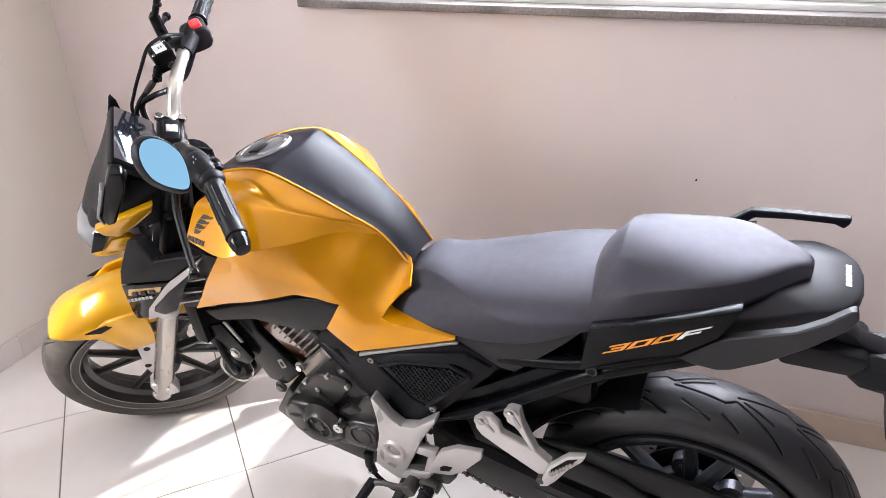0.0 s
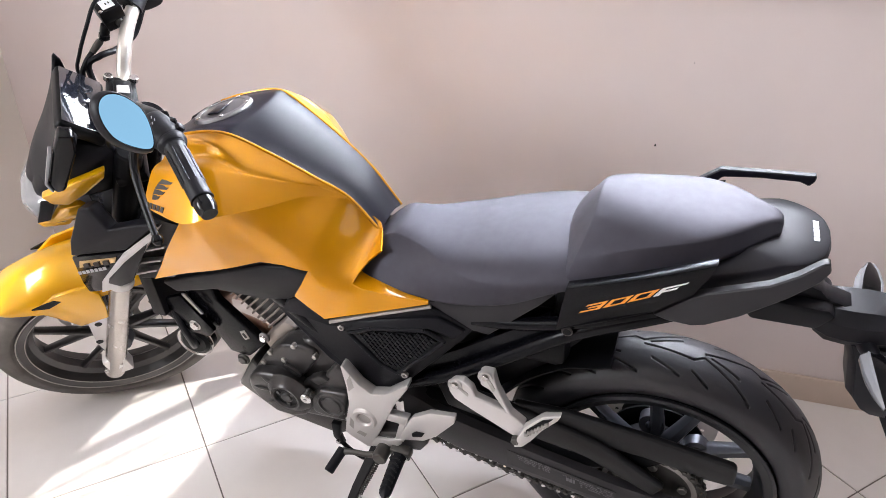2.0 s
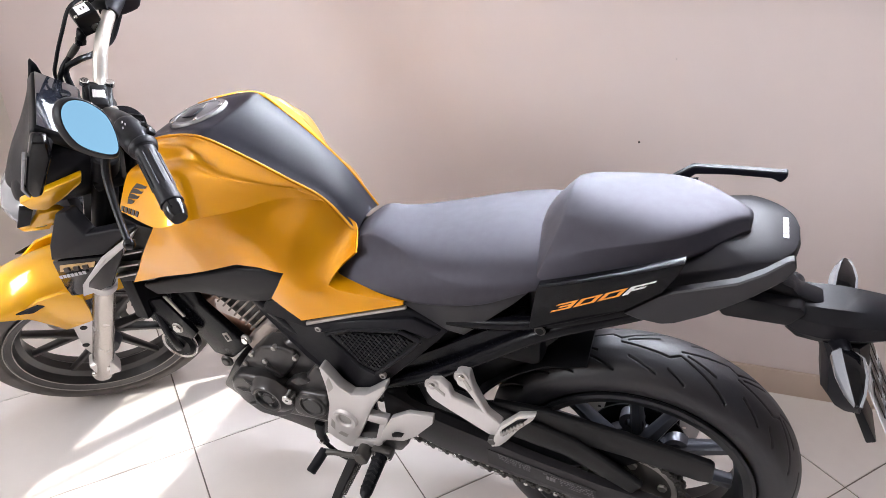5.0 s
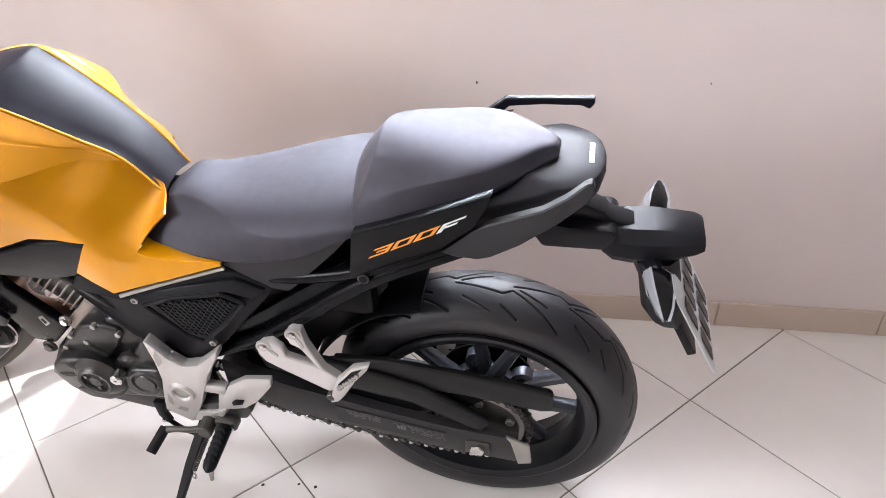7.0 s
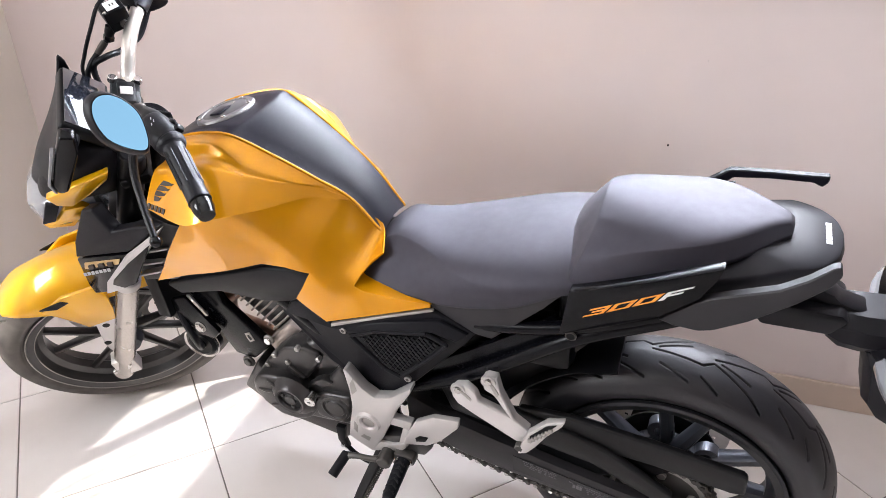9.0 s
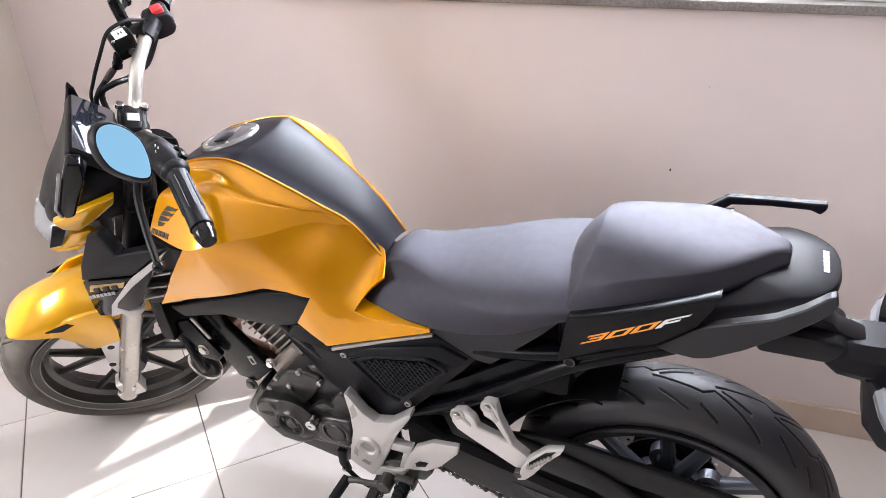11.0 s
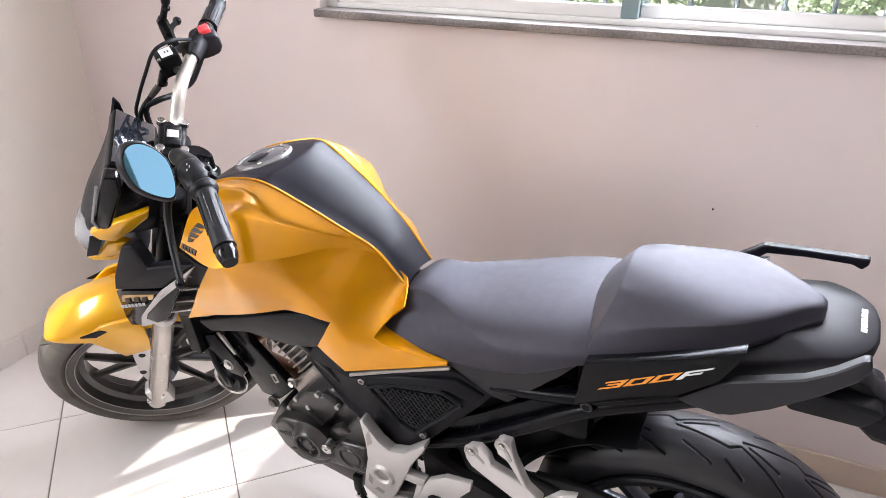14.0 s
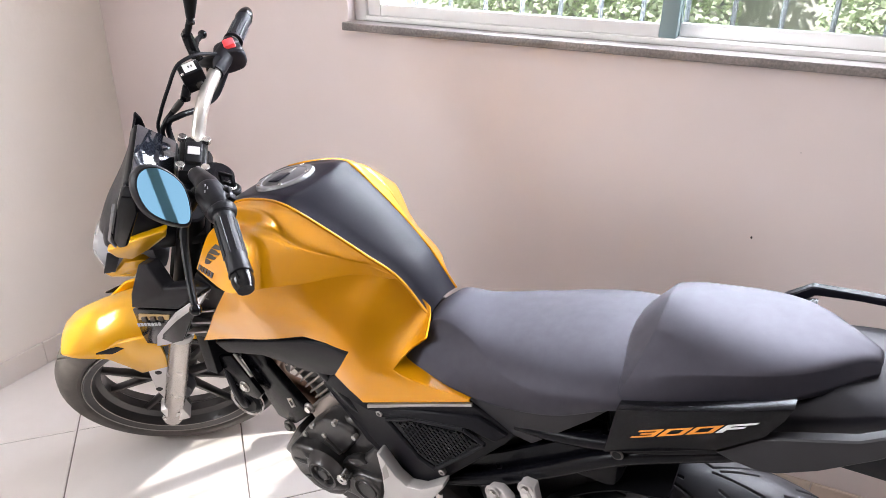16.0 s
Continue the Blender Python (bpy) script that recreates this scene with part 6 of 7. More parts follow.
fork = fpart("front_fork", bm_box(on_fork(0.90) - 0.030, on_fork(0.90) + 0.03, -0.122, 0.122, 0.868, 0.895, 0.008), BLACK, None, "black triple clamp with two fork legs")
fpart("lower_clamp", bm_box(on_fork(0.70) - 0.070, on_fork(0.70) + 0.03, -0.125, 0.125, 0.685, 0.72, 0.008), BLACK, fork)
for sgn in (1, -1):
    y = 0.098 * sgn
    fpart("fork_tube", bm_cyl((on_fork(0.54), y, 0.54), (on_fork(0.935), y, 0.935), 0.0245, 24), BLACK, fork)
    leg = fpart("fork_leg", bm_tube([(on_fork(0.235), y, 0.235), (on_fork(0.30), y, 0.30), (on_fork(0.55), y, 0.55), (on_fork(0.575), y, 0.575)], [0.0245, 0.0250, 0.0250, 0.0265], 24), FORK, fork, "silver fork leg")
    fpart("leg_collar", bm_cyl((on_fork(0.57), y, 0.57), (on_fork(0.595), y, 0.595), 0.0285, 24), ALU, fork)
    fpart("axle_lug", bm_box(1.366, 1.420, y - 0.020, y + 0.020, 0.240, 0.310, 0.006), ALU, fork)
    fpart("axle_end", bm_cyl((1.39, y, 0.282), (1.39, y + 0.024 * sgn, 0.282), 0.013, 6), STEEL, fork)
    fpart("pinch_bolt", bm_cyl((1.418, y + 0.012 * sgn, 0.262), (1.432, y + 0.012 * sgn, 0.262), 0.0065, 12), STEEL, fork)
    stay = fpart("fender_stay", bm_plate([(1.384, y, 0.515), (1.315, y, 0.505), (1.385, y, 0.325), (1.399, y, 0.324), (1.401, y, 0.373), (1.377, y, 0.486)], 0.005 * sgn, 0.002), ALU, fork, "satin alloy fender stay with slots")
    for x, z in ((1.364, 0.448), (1.392, 0.378), (1.345, 0.492)):
        fpart("stay_slot", bm_cyl((x, y - 0.004 * sgn, z), (x, y + 0.0012 * sgn, z), 0.0085, 16), BLACK, stay)
caliper = fpart("brake_caliper", bm_box(1.235, 1.31, -0.105, -0.055, 0.30, 0.40, 0.012), BLACK, None, "black front brake caliper")

# front fender: a sheet over the tyre with side wings
rows = []
for a, rad, wide, sag in ((56, 0.304, 0.048, 0.010), (62, 0.308, 0.066, 0.028), (70, 0.311, 0.076, 0.054), (80, 0.314, 0.083, 0.076), (94, 0.317, 0.086, 0.078), (110, 0.320, 0.082, 0.066), (126, 0.318, 0.070, 0.045)):
    ar = radians(a)
    c = Vector((1.39 + rad * math.cos(ar), 0, 0.293 + rad * math.sin(ar)))
    inward = -Vector((math.cos(ar), 0, math.sin(ar)))
    rows.append([c + Vector((0, s * wide * k, 0)) + inward * sag * d for s, k, d in ((-1, 1.06, 1.0), (-1, 0.98, 0.62), (-1, 0.72, 0.33), (-1, 0.3, 0.08), (1, 0.0, 0.0), (1, 0.3, 0.08), (1, 0.72, 0.33), (1, 0.98, 0.62), (1, 1.06, 1.0))])
fender = fpart("front_fender", bm_surface(rows, 44, 44, 0.004), YELLOW_LIT, None, "glossy yellow front fender")
for sgn in (1, -1):
    wing = [(1.462, 0.086 * sgn, 0.545), (1.400, 0.092 * sgn, 0.585), (1.330, 0.096 * sgn, 0.590), (1.312, 0.102 * sgn, 0.555), (1.318, 0.106 * sgn, 0.512), (1.330, 0.106 * sgn, 0.472), (1.396, 0.100 * sgn, 0.462), (1.415, 0.096 * sgn, 0.492), (1.440, 0.090 * sgn, 0.522)]
    fpart("fender_wing", bm_plate(wing, 0.010 * sgn, 0.003), YELLOW_LIT, fender)
    fpart("fender_slot", bm_plate([(1.458, 0.0905 * sgn, 0.562), (1.405, 0.0940 * sgn, 0.575), (1.392, 0.0950 * sgn, 0.566), (1.425, 0.0925 * sgn, 0.552)], 0.004 * sgn, 0.0), BLACK, fender)

# headlamp cowl, flaps, screen, dash
cowl = fpart("headlamp_cowl", bm_loft([[Vector((x, u * w, zc + v * h)) for u, v in ((-1, -0.4), (-0.65, -1), (0.65, -1), (1, -0.4), (1, 0.35), (0.6, 1), (-0.6, 1), (-1, 0.35))] for x, w, zc, h in ((1.10, 0.080, 0.89, 0.050), (1.15, 0.096, 0.895, 0.065), (1.20, 0.098, 0.895, 0.062), (1.245, 0.090, 0.885, 0.044), (1.275, 0.074, 0.870, 0.030), (1.292, 0.056, 0.860, 0.016))], 24, 32), MATTE, None, "charcoal headlamp cowl")
fpart("headlamp", bm_loft([[Vector((x, u * w, zc + v * h)) for u, v in ((-1, -0.5), (-0.6, -1), (0.6, -1), (1, -0.5), (1, 0.5), (0.7, 1), (-0.7, 1), (-1, 0.5))] for x, w, zc, h in ((1.20, 0.092, 0.820, 0.040), (1.270, 0.092, 0.820, 0.040), (1.308, 0.076, 0.816, 0.036), (1.332, 0.046, 0.812, 0.026))], 16, 24), LENS, cowl, "clear headlamp lens")
for sgn in (1, -1):
    flap = [(1.266, 0.112 * sgn, 0.896), (1.203, 0.120 * sgn, 0.914), (1.136, 0.122 * sgn, 0.926), (1.146, 0.120 * sgn, 0.906), (1.191, 0.118 * sgn, 0.880), (1.234, 0.112 * sgn, 0.858), (1.260, 0.108 * sgn, 0.868)]
    fpart("cowl_flap", bm_plate(flap, 0.018 * sgn, 0.004), YELLOW_LIT, cowl, "yellow cowl side flap")
    chin = [(1.290, 0.096 * sgn, 0.818), (1.257, 0.104 * sgn, 0.849), (1.220, 0.106 * sgn, 0.846), (1.200, 0.106 * sgn, 0.820), (1.248, 0.098 * sgn, 0.806), (1.266, 0.090 * sgn, 0.785), (1.322, 0.066 * sgn, 0.775), (1.322, 0.076 * sgn, 0.800)]
    fpart("cowl_chin", bm_plate(chin, 0.020 * sgn, 0.004), YELLOW_LIT, cowl, "yellow chin piece below the lamp")
    fpart("lamp_bezel", bm_plate([(1.279, 0.102 * sgn, 0.872), (1.256, 0.110 * sgn, 0.866), (1.283, 0.104 * sgn, 0.826), (1.310, 0.098 * sgn, 0.822)], 0.012 * sgn, 0.002), MATTE, cowl)
    if sgn > 0:
        ind = fpart("front_indicator", bm_plate([(x, 0.150, z) for x, z in ((1.160, 1.054), (1.138, 1.043), (1.1493, 1.006), (1.2057, 0.929), (1.2230, 0.931), (1.2220, 0.9546), (1.180, 1.0254))], 0.030, 0.007, 3), GLOSS, None, "black front indicator with a clear edge")
        fpart("indicator_lens", bm_plate([(x, 0.148, z) for x, z in ((1.2235, 0.934), (1.2245, 0.956), (1.186, 1.020), (1.191, 1.022), (1.2290, 0.957), (1.2270, 0.936))], 0.020, 0.001), LENS, ind)
        fpart("indicator_stalk", bm_tube([(1.160, 0.095, 1.000), (1.160, 0.130, 1.010)], 0.010, 12), BLACK, ind)
    else:
        ind = fpart("front_indicator", bm_loft([[Vector((1.188 + a * 0.012 + u * w, -0.118 - 0.03 * a, 0.950 - 0.030 * a + v * h)) for u, v in ((-1, -0.3), (-0.5, -1), (0.5, -1), (1, -0.3), (1, 0.4), (0.5, 1), (-0.5, 1), (-1, 0.4))] for a, w, h in ((0.0, 0.010, 0.010), (0.25, 0.018, 0.020), (0.75, 0.018, 0.022), (1.0, 0.010, 0.012))]), BLACK, None, "black front indicator")
        fpart("indicator_lens", bm_box(1.203, 1.211, -0.150, -0.122, 0.930, 0.952, 0.003), LENS, ind)
rows = [[Vector((x0 + (x1 - x0) * s * s, s * w, z0 + (z1 - z0) * s * s)) for s in (-1, -0.5, 0, 0.5, 1)]
        for x0, z0, x1, w, z1 in ((1.305, 0.872, 1.262, 0.075, 0.882), (1.272, 0.915, 1.245, 0.095, 0.912), (1.240, 0.945, 1.220, 0.102, 0.950), (1.208, 0.978, 1.193, 0.106, 0.990), (1.185, 1.008, 1.172, 0.110, 1.028))]
fpart("fly_screen", bm_surface(rows, 20, 30, 0.004), MATTE, None, "smoked black fly screen")
for sgn in (1, -1):
    fpart("screen_tip", bm_plate([(1.172, 0.108 * sgn, 1.030), (1.166, 0.106 * sgn, 1.036), (1.161, 0.104 * sgn, 1.020), (1.163, 0.104 * sgn, 0.996), (1.192, 0.106 * sgn, 0.990)], 0.005 * sgn, 0.002), MATTE, bpy.data.objects["fly_screen"])
dash_m = Matrix.Translation((1.146, 0, 0.990)) @ Matrix.Rotation(radians(-50), 4, "Y")
bm = bm_box(-0.048, 0.042, -0.081, 0.081, -0.018, 0.008, 0.007, 3)
bmesh.ops.transform(bm, matrix=dash_m, verts=bm.verts)
dash = fpart("instrument_panel", bm, BLACK, None, "black instrument panel with a glossy screen")
bm = bm_box(-0.040, 0.038, -0.076, 0.076, 0.0085, 0.0105, 0.001)
bmesh.ops.transform(bm, matrix=dash_m, verts=bm.verts)
fpart("display", bm, SCREEN, dash, "glossy black display")

# handlebar, clamps, grips
CL = Matrix.Translation((1.068, 0, 0.984)) @ Matrix.Rotation(radians(-25), 4, "Y")


def clamp_bm(bm):
    bmesh.ops.transform(bm, matrix=CL, verts=bm.verts)
    return bm


clamp = fpart("bar_clamp", clamp_bm(bm_box(-0.026, 0.026, -0.050, 0.050, -0.034, 0.004, 0.008)), BLACK, None, "black handlebar clamp")
fpart("clamp_saddle", clamp_bm(bm_box(-0.016, 0.016, -0.030, 0.030, 0.002, 0.012, 0.005)), BLACK, clamp)
for x in (-0.022, 0.022):
    for y in (-0.040, 0.040):
        fpart("clamp_bolt", clamp_bm(bm_cyl((x, y, 0.000), (x, y, 0.012), 0.0085, 12)), STEEL, clamp)
fpart("clamp_plate", clamp_bm(bm_box(-0.011, 0.011, -0.011, 0.011, 0.0115, 0.0135, 0.001)), ALU, clamp)
HB = [(0.950, 0.392, 1.062), (0.970, 0.290, 1.076), (0.992, 0.215, 1.078), (1.035, 0.125, 1.040), (1.060, 0.055, 0.979), (1.066, 0.0, 0.970), (1.064, -0.052, 0.978), (1.041, -0.100, 1.017), (1.017, -0.180, 1.026), (0.975, -0.275, 1.034), (0.952, -0.368, 1.028)]
bar = fpart("handlebar", bm_tube(HB, 0.0135, 16, along=70), BAR_STEEL, None, "silver tubular handlebar")
for sgn in (1, -1):
    a, b = (Vector((0.973, 0.276, 1.077)), Vector((0.9505, 0.389, 1.063))) if sgn > 0 else (Vector((0.974, -0.276, 1.034)), Vector((0.9525, -0.364, 1.029)))
    grip = fpart("grip", bm_tube([a, a.lerp(b, 0.06), a.lerp(b, 0.5), a.lerp(b, 0.97), b], [0.0205, 0.0172, 0.0168, 0.0175, 0.0185], 20), RUBBER, bar, "black ribbed rubber grip")
    e = b + (b - a).normalized() * 0.004
    fpart("bar_end", bm_tube([e, e + (b - a).normalized() * 0.012, e + (b - a).normalized() * 0.026], [0.0165, 0.0165, 0.0125], 20), GLOSS, bar, "black bar end weight")
    d = (b - a).normalized()
    for k in range(10):
        ang = 2 * math.pi * k / 10
        s = d.orthogonal().normalized()
        o = (math.cos(ang) * s + math.sin(ang) * d.cross(s)) * 0.0172
        fpart("grip_rib", bm_tube([a.lerp(b, 0.12) + o, a.lerp(b, 0.5) + o * 0.985, a.lerp(b, 0.72) + o], 0.0013, 6, along=6), RUBBER, bar)
    # switch housing
    m = Matrix.Translation(Vector((0.984, 0.246, 1.074) if sgn > 0 else (0.986, -0.246, 1.023))) @ Matrix.Rotation(radians(-13 * sgn), 4, "Z")
    bm = bm_loft([[Vector((u * w, y, v * h - 0.004)) for u, v in ((-1, -0.5), (-0.6, -1), (0.6, -1), (1, -0.5), (1, 0.5), (0.6, 1), (-0.6, 1), (-1, 0.5))] for y, w, h in (((-0.036, 0.012, 0.012), (-0.030, 0.016, 0.015), (-0.006, 0.0205, 0.019), (0.006, 0.0205, 0.019), (0.012, 0.016, 0.016)) if sgn > 0 else ((-0.030, 0.019, 0.017), (-0.026, 0.026, 0.022), (0.004, 0.031, 0.025), (0.018, 0.029, 0.024), (0.022, 0.022, 0.020)))], 20, 24)
    bmesh.ops.transform(bm, matrix=m, verts=bm.verts)
    switch = fpart("switch_housing", bm, MATTE if sgn > 0 else TAIL_MAT, bar, "black switch housing")
    if sgn < 0:
        bm = bm_box(-0.012, 0.012, -0.015, 0.013, 0.012, 0.028, 0.005)
        bmesh.ops.transform(bm, matrix=Matrix.Translation((0.978, -0.247, 1.026)) @ Matrix.Rotation(radians(13), 4, "Z"), verts=bm.verts)
        fpart("stop_switch", bm, RED, bar, "red engine stop switch")
    else:
        for yy in (-0.016, 0.0):
            bm = bm_box(-0.022, -0.012, yy - 0.004, yy + 0.004, 0.011, 0.020, 0.002)
            bmesh.ops.transform(bm, matrix=m, verts=bm.verts)
            fpart("switch_button", bm, BLACK, bar)
    # lever with perch
    dz = 0.0 if sgn > 0 else -0.028
    fpart("lever_perch", bm_tube([(1.002, 0.195 * sgn, 1.070 + dz), (1.025, 0.21 * sgn, 1.068 + dz), (1.038, 0.225 * sgn, 1.060 + dz)], [0.016, 0.012, 0.010], 14), BLACK, bar)
    lev = fpart("hand_lever", bm_tube([(1.036, 0.222, 1.062), (1.046, 0.27, 1.050), (1.045, 0.33, 1.030), (1.040, 0.385, 1.012)] if sgn > 0 else [(1.036, -0.222, 1.034), (1.050, -0.250, 1.040), (1.050, -0.290, 1.042), (1.040, -0.315, 1.040)], [0.008, 0.007, 0.006, 0.0055], 10), BLACK, bar, "black hand lever with a ball end")
    bm = bmesh.new()
    bmesh.ops.create_uvsphere(bm, u_segments=16, v_segments=10, radius=0.0095)
    bmesh.ops.translate(bm, verts=bm.verts, vec=(1.039, 0.392, 1.010) if sgn > 0 else (1.039, -0.320, 1.039))
    fpart("lever_ball", bm, GLOSS, bar)
fpart("throttle_sleeve", bm_tube([(1.014, -0.190, 1.027), (0.998, -0.226, 1.030), (0.976, -0.272, 1.034)], [0.0185, 0.0195, 0.0185], 16), MATTE, bar, "black throttle sleeve")
fpart("switch_barrel", bm_tube([(0.998, 0.214, 1.078), (0.994, 0.222, 1.079), (0.984, 0.246, 1.079), (0.979, 0.258, 1.078), (0.978, 0.260, 1.0775)], [0.0215, 0.0240, 0.0245, 0.0245, 0.0225], 28), MATTE, bar)
fpart("grip_flange", bm_tube([(0.9775, 0.2615, 1.0775), (0.9755, 0.2665, 1.077), (0.9735, 0.272, 1.0765), (0.9715, 0.279, 1.0755)], [0.0215, 0.0235, 0.0225, 0.0185], 28), RUBBER, bar)
bm = bm_box(-0.007, 0.007, -0.006, 0.006, 0.0, 0.012, 0.003)
bmesh.ops.transform(bm, matrix=Matrix.Translation((0.962, 0.252, 1.086)) @ Matrix.Rotation(radians(-60), 4, "Y"), verts=bm.verts)
fpart("horn_button", bm, BLACK, bar)
for k in range(3):
    bm = bm_box(-0.0008, 0.0008, -0.0025, 0.0025, 0.0252, 0.0258)
    bmesh.ops.transform(bm, matrix=Matrix.Translation((0.988 - 0.004 * (k % 2), 0.228 + 0.007 * k, 1.079)) @ Matrix.Rotation(radians(10), 4, "Y"), verts=bm.verts)
    fpart("switch_mark", bm, GREYDECAL, bar)
fpart("clutch_collar", bm_tube([(1.031, 0.133, 1.047), (1.012, 0.172, 1.064), (0.998, 0.205, 1.076), (0.985, 0.240, 1.078)], [0.0150, 0.0170, 0.020, 0.021], 16), BLACK, bar)
# reservoir on the far side
bm = bm_box(-0.022, 0.022, -0.027, 0.018, -0.008, 0.018, 0.004)
bm_box(-0.017, 0.020, -0.022, 0.013, -0.028, -0.006, 0.004, bm=bm)
m = Matrix.Translation((1.049, -0.158, 1.050)) @ Matrix.Rotation(radians(18), 4, "Z")
bmesh.ops.transform(bm, matrix=m, verts=bm.verts)
res = fpart("brake_reservoir", bm, BLACK, None, "black brake fluid reservoir")
bm = bm_box(-0.013, 0.011, -0.019, 0.012, 0.0185, 0.0195)
bmesh.ops.transform(bm, matrix=m, verts=bm.verts)
fpart("sight_glass", bm_cyl(m @ Vector((-0.006, 0.012, -0.016)), m @ Vector((-0.006, 0.0165, -0.016)), 0.008, 18), DARKSTEEL, res, "round sight glass")
for x in (-0.017, 0.017):
    fpart("cap_screw", bm_cyl(m @ Vector((x, -0.020 if x < 0 else 0.013, 0.017)), m @ Vector((x, -0.020 if x < 0 else 0.013, 0.0205)), 0.0035, 10), STEEL, res)
fpart("outlet_neck", bm_tube([(1.066, -0.152, 1.032), (1.073, -0.150, 1.022), (1.078, -0.149, 1.013)], [0.010, 0.0095, 0.008], 14), BLACK, res)
fpart("banjo_bolt", bm_cyl((1.076, -0.150, 1.017), (1.082, -0.149, 1.006), 0.0105, 6), GLOSS, res)
fpart("hose_crimp", bm_tube([(1.088, -0.143, 1.009), (1.098, -0.138, 1.003), (1.110, -0.132, 0.996)], [0.0070, 0.0072, 0.0060], 12), DARKSTEEL, res)
fpart("reservoir_label", bm, WHITE, res, "white warning label")
for k in range(2):
    bm = bm_box(-0.007 + 0.006 * k, -0.0045 + 0.006 * k, -0.007, 0.000, 0.0195, 0.0199)
    bmesh.ops.transform(bm, matrix=m, verts=bm.verts)
    fpart("label_bar", bm, DECAL, res)
# ignition lock with its key, ahead of the tank
lock = bpart("ignition_lock", bm_cyl((1.000, 0.018, 0.890), (0.992, 0.018, 0.918), 0.021, 24), BLACK, None, "ignition lock with the key in it")
bpart("lock_face", bm_cyl((0.992, 0.018, 0.916), (0.991, 0.018, 0.921), 0.013, 20), STEEL, lock)
bm = bm_box(0.974, 1.012, 0.017, 0.023, 0.942, 0.949, 0.002)
bm_box(0.974, 1.012, 0.017, 0.023, 0.922, 0.930, 0.002, bm=bm)
bm_box(0.974, 0.981, 0.0172, 0.0228, 0.928, 0.944, bm=bm)
bm_box(1.005, 1.012, 0.0172, 0.0228, 0.928, 0.944, bm=bm)
bpart("key_head", bm, BLACK, lock)
bpart("key_blade", bm_box(0.987, 0.990, 0.014, 0.022, 0.918, 0.933), STEEL, lock)
# cables
for pts, r in (([(1.005, -0.225, 1.045), (1.022, -0.170, 1.086), (1.0450, -0.150, 1.094), (1.065, -0.135, 1.090), (1.0914, -0.130, 1.058), (1.131, -0.128, 1.004), (1.153, -0.125, 0.960), (1.135, -0.080, 0.90)], 0.0036),
               ([(1.084, -0.146, 1.010), (1.098, -0.138, 1.003), (1.114, -0.130, 0.994), (1.1314, -0.120, 0.982), (1.146, -0.115, 0.955), (1.13, -0.07, 0.90)], 0.0052),
               ([(0.995, -0.235, 1.005), (1.030, -0.200, 0.970), (1.052, -0.180, 0.966), (1.072, -0.150, 0.976), (1.098, -0.120, 0.992), (1.129, -0.120, 0.973), (1.13, -0.09, 0.90)], 0.0062),
               ([(1.025, 0.205, 1.060), (1.08, 0.16, 1.03), (1.11, 0.10, 0.96), (1.10, 0.06, 0.88)], 0.0045)):
    fpart("control_cable", bm_tube(pts, r, 10, along=30), RUBBER, None, "black control cable")


def mirror_head(centre, normal, tip, long, wide):
    """A drop-shaped mirror: housing shell and glass."""
    n = Vector(normal).normalized()
    t = Vector(tip)
    t = (t - n * t.dot(n)).normalized()
    s = n.cross(t)
    ring = []
    for k in range(36):
        a = 2 * math.pi * k / 36
        taper = 1.0 - 0.40 * max(0.0, math.cos(a)) ** 1.3
        ring.append((long * math.cos(a), wide * math.sin(a) * taper))
    c = Vector(centre)
    shell = [[c + n * o + (t * u + s * v) * k for u, v in ring] for o, k in ((0.001, 0.90), (0.004, 0.935), (0.003, 0.965), (-0.004, 1.03), (-0.012, 1.04), (-0.026, 0.86), (-0.034, 0.5), (-0.036, 0.12))]
    body = bm_loft(shell)
    disc = bmesh.new()
    disc.faces.new([disc.verts.new(c + n * 0.0035 + (t * u + s * v) * 0.90) for u, v in ring])
    return body, disc


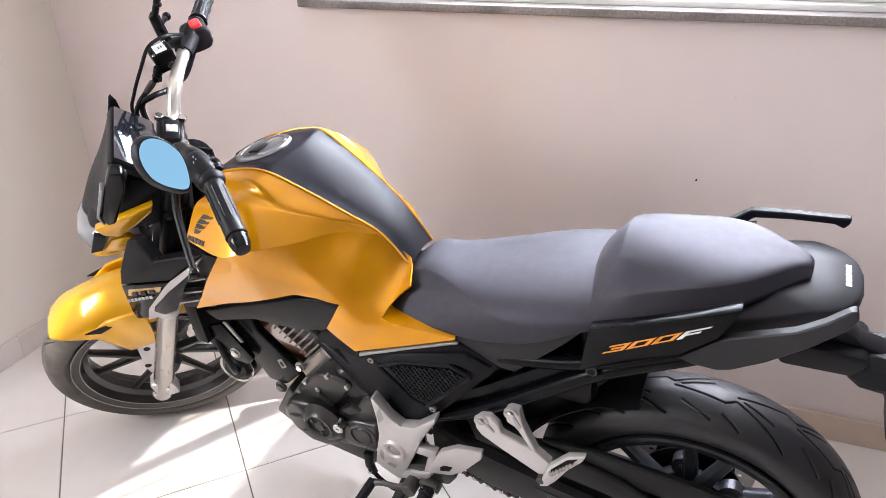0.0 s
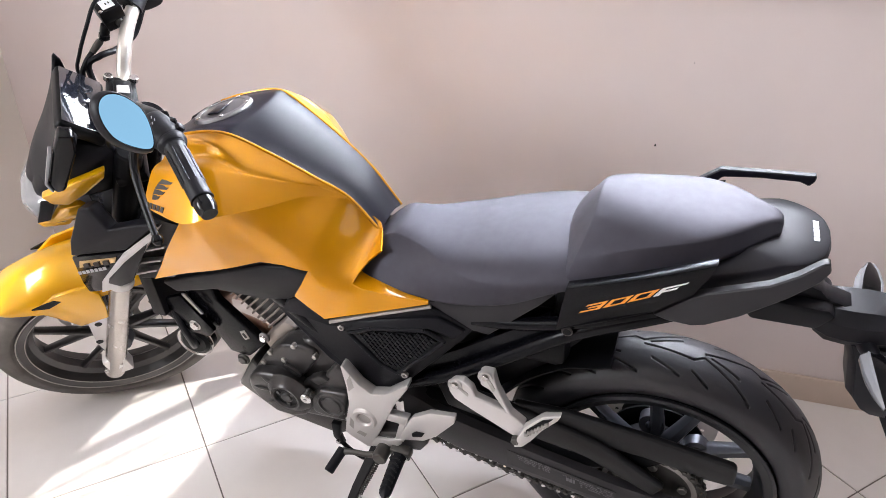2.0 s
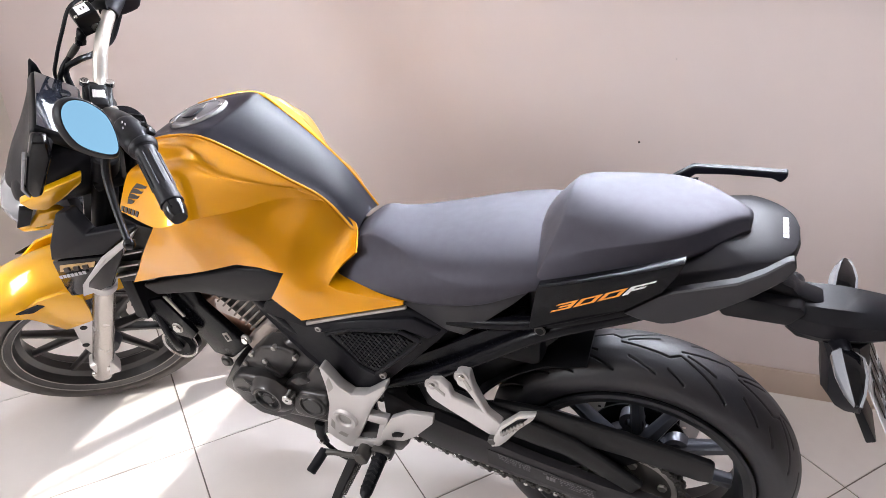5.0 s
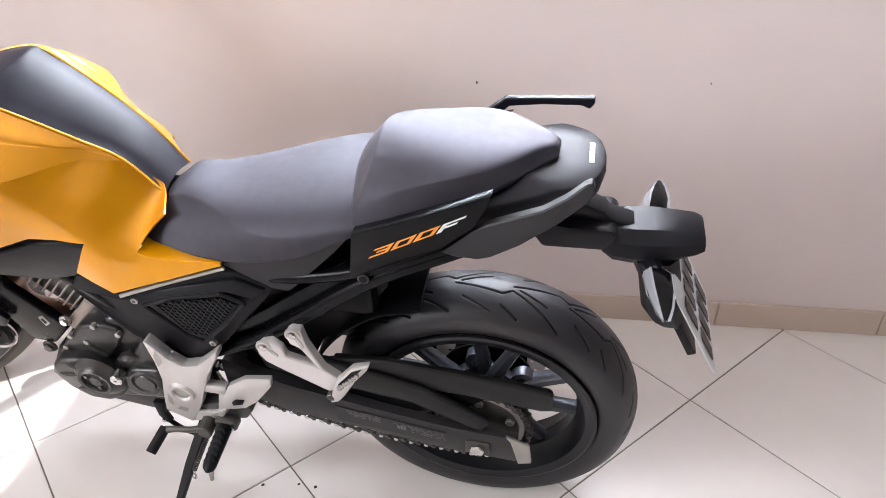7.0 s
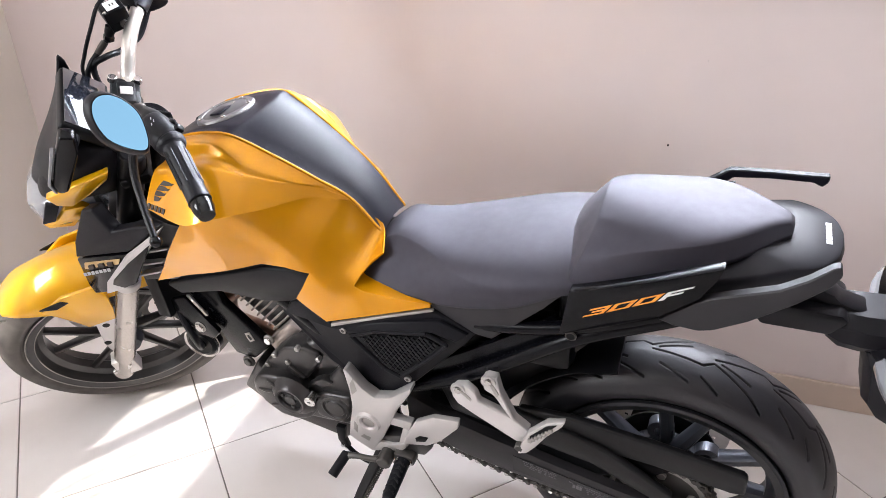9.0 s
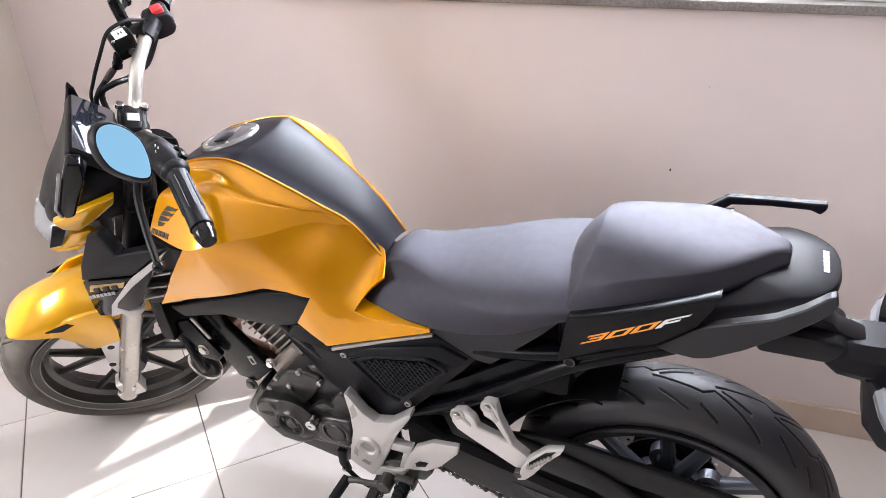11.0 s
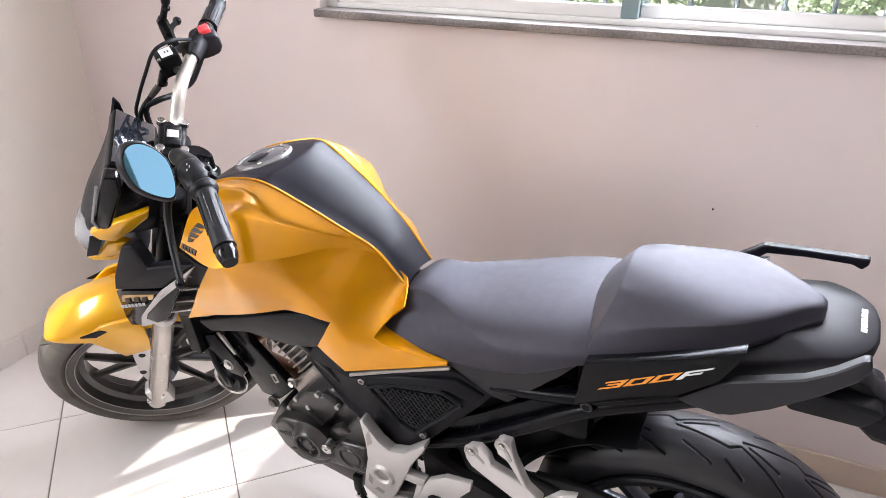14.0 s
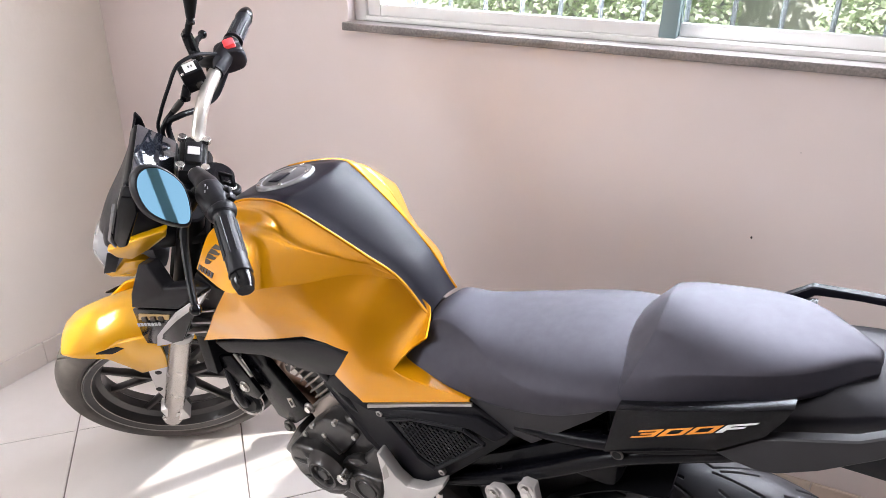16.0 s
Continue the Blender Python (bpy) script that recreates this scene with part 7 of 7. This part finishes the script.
MIRROR_TIP = (-0.378, 0.387, -0.841)
for sgn, centre, normal, tip in ((1, (0.990, 0.383, 1.2345), (-0.597, 0.632, 0.497), MIRROR_TIP), (-1, (0.985, -0.262, 1.262), (-0.95, 0.1, 0.2), (0, -0.9, -0.2))):
    dz = 0.0 if sgn > 0 else -0.022
    body, disc = mirror_head(centre, normal, tip, *((0.0475, 0.0300) if sgn > 0 else (0.044, 0.032)))
    if sgn > 0:
        stem = fpart("mirror", bm_tube([(1.030, 0.212, 1.072), (1.036, 0.220, 1.092), (1.030, 0.26, 1.135), Vector(centre) + Vector((0.01, -0.02, -0.02))], [0.011, 0.009, 0.0075, 0.0095], 12), BLACK, None, "black rear-view mirror on a stem")
    else:
        knuckle, neck = Vector((1.0385, -0.205, 1.110)), Vector((1.0265, -0.207, 1.1223))
        stem = fpart("mirror", bm_tube([(1.0355, -0.193, 1.060), (1.0374, -0.197, 1.077), knuckle, knuckle + Vector((-0.003, 0, 0.004))], [0.0115, 0.0120, 0.0115, 0.0085], 8, along=8), GLOSS, None, "black rear-view mirror on a jointed stem")
        fpart("stem_neck", bm_cyl(knuckle, (1.0186, -0.210, 1.1422), 0.0068, 14), BLACK, stem)
        fpart("stem_collar", bm_cyl((1.0235, -0.2085, 1.130), (1.0205, -0.2095, 1.137), 0.0085, 14), GLOSS, stem)
        fpart("stem_cone", bm_tube([(1.0186, -0.210, 1.1422), (1.0073, -0.216, 1.1734), (0.9926, -0.222, 1.213)], [0.0085, 0.0130, 0.0190], 16), BLACK, stem)
    fpart("mirror_housing", body, MATTE, stem)
    fpart("mirror_glass", disc, MIRROR, stem, "bluish mirror glass", smooth=0)

# ---------------------------------------------------------------- floor tiles
floor = structure("floor", bm_box(XL - 0.02, XR, YF, YB + 0.02, -0.1, -0.0025), GROUT, "beige ceramic floor tiles laid diagonally with dark joints", "floor")
D = 0.3235


def clip(poly, axis, limit, keep_below):
    out = []
    for a, b in zip(poly, poly[1:] + poly[:1]):
        ia, ib = (a[axis] < limit) == keep_below, (b[axis] < limit) == keep_below
        if ia:
            out.append(a)
        if ia != ib:
            f = (limit - a[axis]) / (b[axis] - a[axis])
            out.append((a[0] + f * (b[0] - a[0]), a[1] + f * (b[1] - a[1])))
    return out


def tile_of(poly):
    bm = bmesh.new()
    f = bm.faces.new([bm.verts.new((x, y, 0)) for x, y in poly])
    r = bmesh.ops.extrude_face_region(bm, geom=[f])
    bmesh.ops.translate(bm, verts=[g for g in r["geom"] if isinstance(g, bmesh.types.BMVert)], vec=(0, 0, -0.006))
    top = [e for e in bm.edges if all(abs(v.co.z) < 1e-6 for v in e.verts)]
    bmesh.ops.bevel(bm, geom=top, offset=0.0012, segments=1, affect="EDGES")
    return mesh_of(bm, "tile", TILE, 0)


h = D - 0.0024
whole = [(h, 0), (0, h), (-h, 0), (0, -h)]
tile_mesh = tile_of(whole)
for i in range(-7, 14):
    for j in range(-14, 4):
        if not (i + j) % 2:
            continue
        x, y = 0.224 + D * i, -0.657 + D * j
        poly = whole
        for axis, limit, below in ((0, XL + 0.001 - x, False), (0, XR - 0.001 - x, True), (1, YF + 0.001 - y, False), (1, YB - 0.001 - y, True)):
            poly = clip(poly, axis, limit, below) if poly else poly
        if len(poly) < 3 or max(p[0] for p in poly) - min(p[0] for p in poly) < 0.02 or max(p[1] for p in poly) - min(p[1] for p in poly) < 0.02:
            continue
        ob = new("tile", tile_mesh if poly == whole else tile_of(poly))
        ob.location = (x, y, 0)
        ob.parent = floor

# ---------------------------------------------------------------- dirt on the floor
rng = random.Random(5)
for x, y, r in ((0.178, -0.717, 0.0035), (0.259, -0.706, 0.003), (0.299, -0.710, 0.004), (0.680, -0.710, 0.008), (0.668, -0.706, 0.003), (0.700, -0.722, 0.0025), (0.690, -0.703, 0.0022)):
    bm = bmesh.new()
    bmesh.ops.create_icosphere(bm, subdivisions=2, radius=r)
    for v in bm.verts:
        v.co = Vector((v.co.x * rng.uniform(0.8, 1.3), v.co.y * rng.uniform(0.7, 1.2), max(v.co.z, -0.3 * r) * 0.45 + 0.13 * r))
    tagged(part("dirt_speck", bm, DIRT, at=Matrix.Translation((x, y, 0.0)) @ Matrix.Rotation(rng.uniform(0, 6), 4, "Z")), "small dark crumb of dirt on the floor tiles", "dirt", "crumbs on the floor")

# ---------------------------------------------------------------- folded paper under the stand foot
PAPER = mat("white_paper", (0.80, 0.79, 0.79), 0.7, var=0.03, vscale=60)
bm = bmesh.new()
outline = [(-0.078, -0.925), (0.030, -0.955), (0.088, -0.895), (0.072, -0.846), (0.012, -0.834), (-0.046, -0.818)]
for k in range(3):
    bm_plate([Vector((x + 0.003 * k, y - 0.004 * k * (x + 0.02) * 10, 0.0006 + 0.0016 * k)) for x, y in outline], 0.0014, 0.0003, 1, bm=bm, way=(0, 0, 1))
paper = tagged(part("folded_paper", bm, PAPER), "folded white paper laid under the stand foot", "paper")
for pts, tris in (([(-0.074, -0.905, 0.005), (-0.040, -0.822, 0.010), (-0.034, -0.836, 0.036), (0.000, -0.846, 0.014), (-0.028, -0.900, 0.015), (-0.060, -0.865, 0.022)], ((0, 1, 5), (1, 2, 5), (0, 5, 4), (5, 2, 4), (2, 3, 4))),
                  ([(0.020, -0.852, 0.013), (0.030, -0.836, 0.022), (0.080, -0.848, 0.012), (0.066, -0.876, 0.0065), (0.030, -0.872, 0.014)], ((0, 1, 2), (0, 2, 4), (2, 3, 4)))):
    bm = bmesh.new()
    vs = [bm.verts.new(p) for p in pts]
    faces = [bm.faces.new([vs[i] for i in tri]) for tri in tris]
    bmesh.ops.solidify(bm, geom=faces, thickness=0.0012)
    part("paper_flap", bm, PAPER, paper, smooth=0)
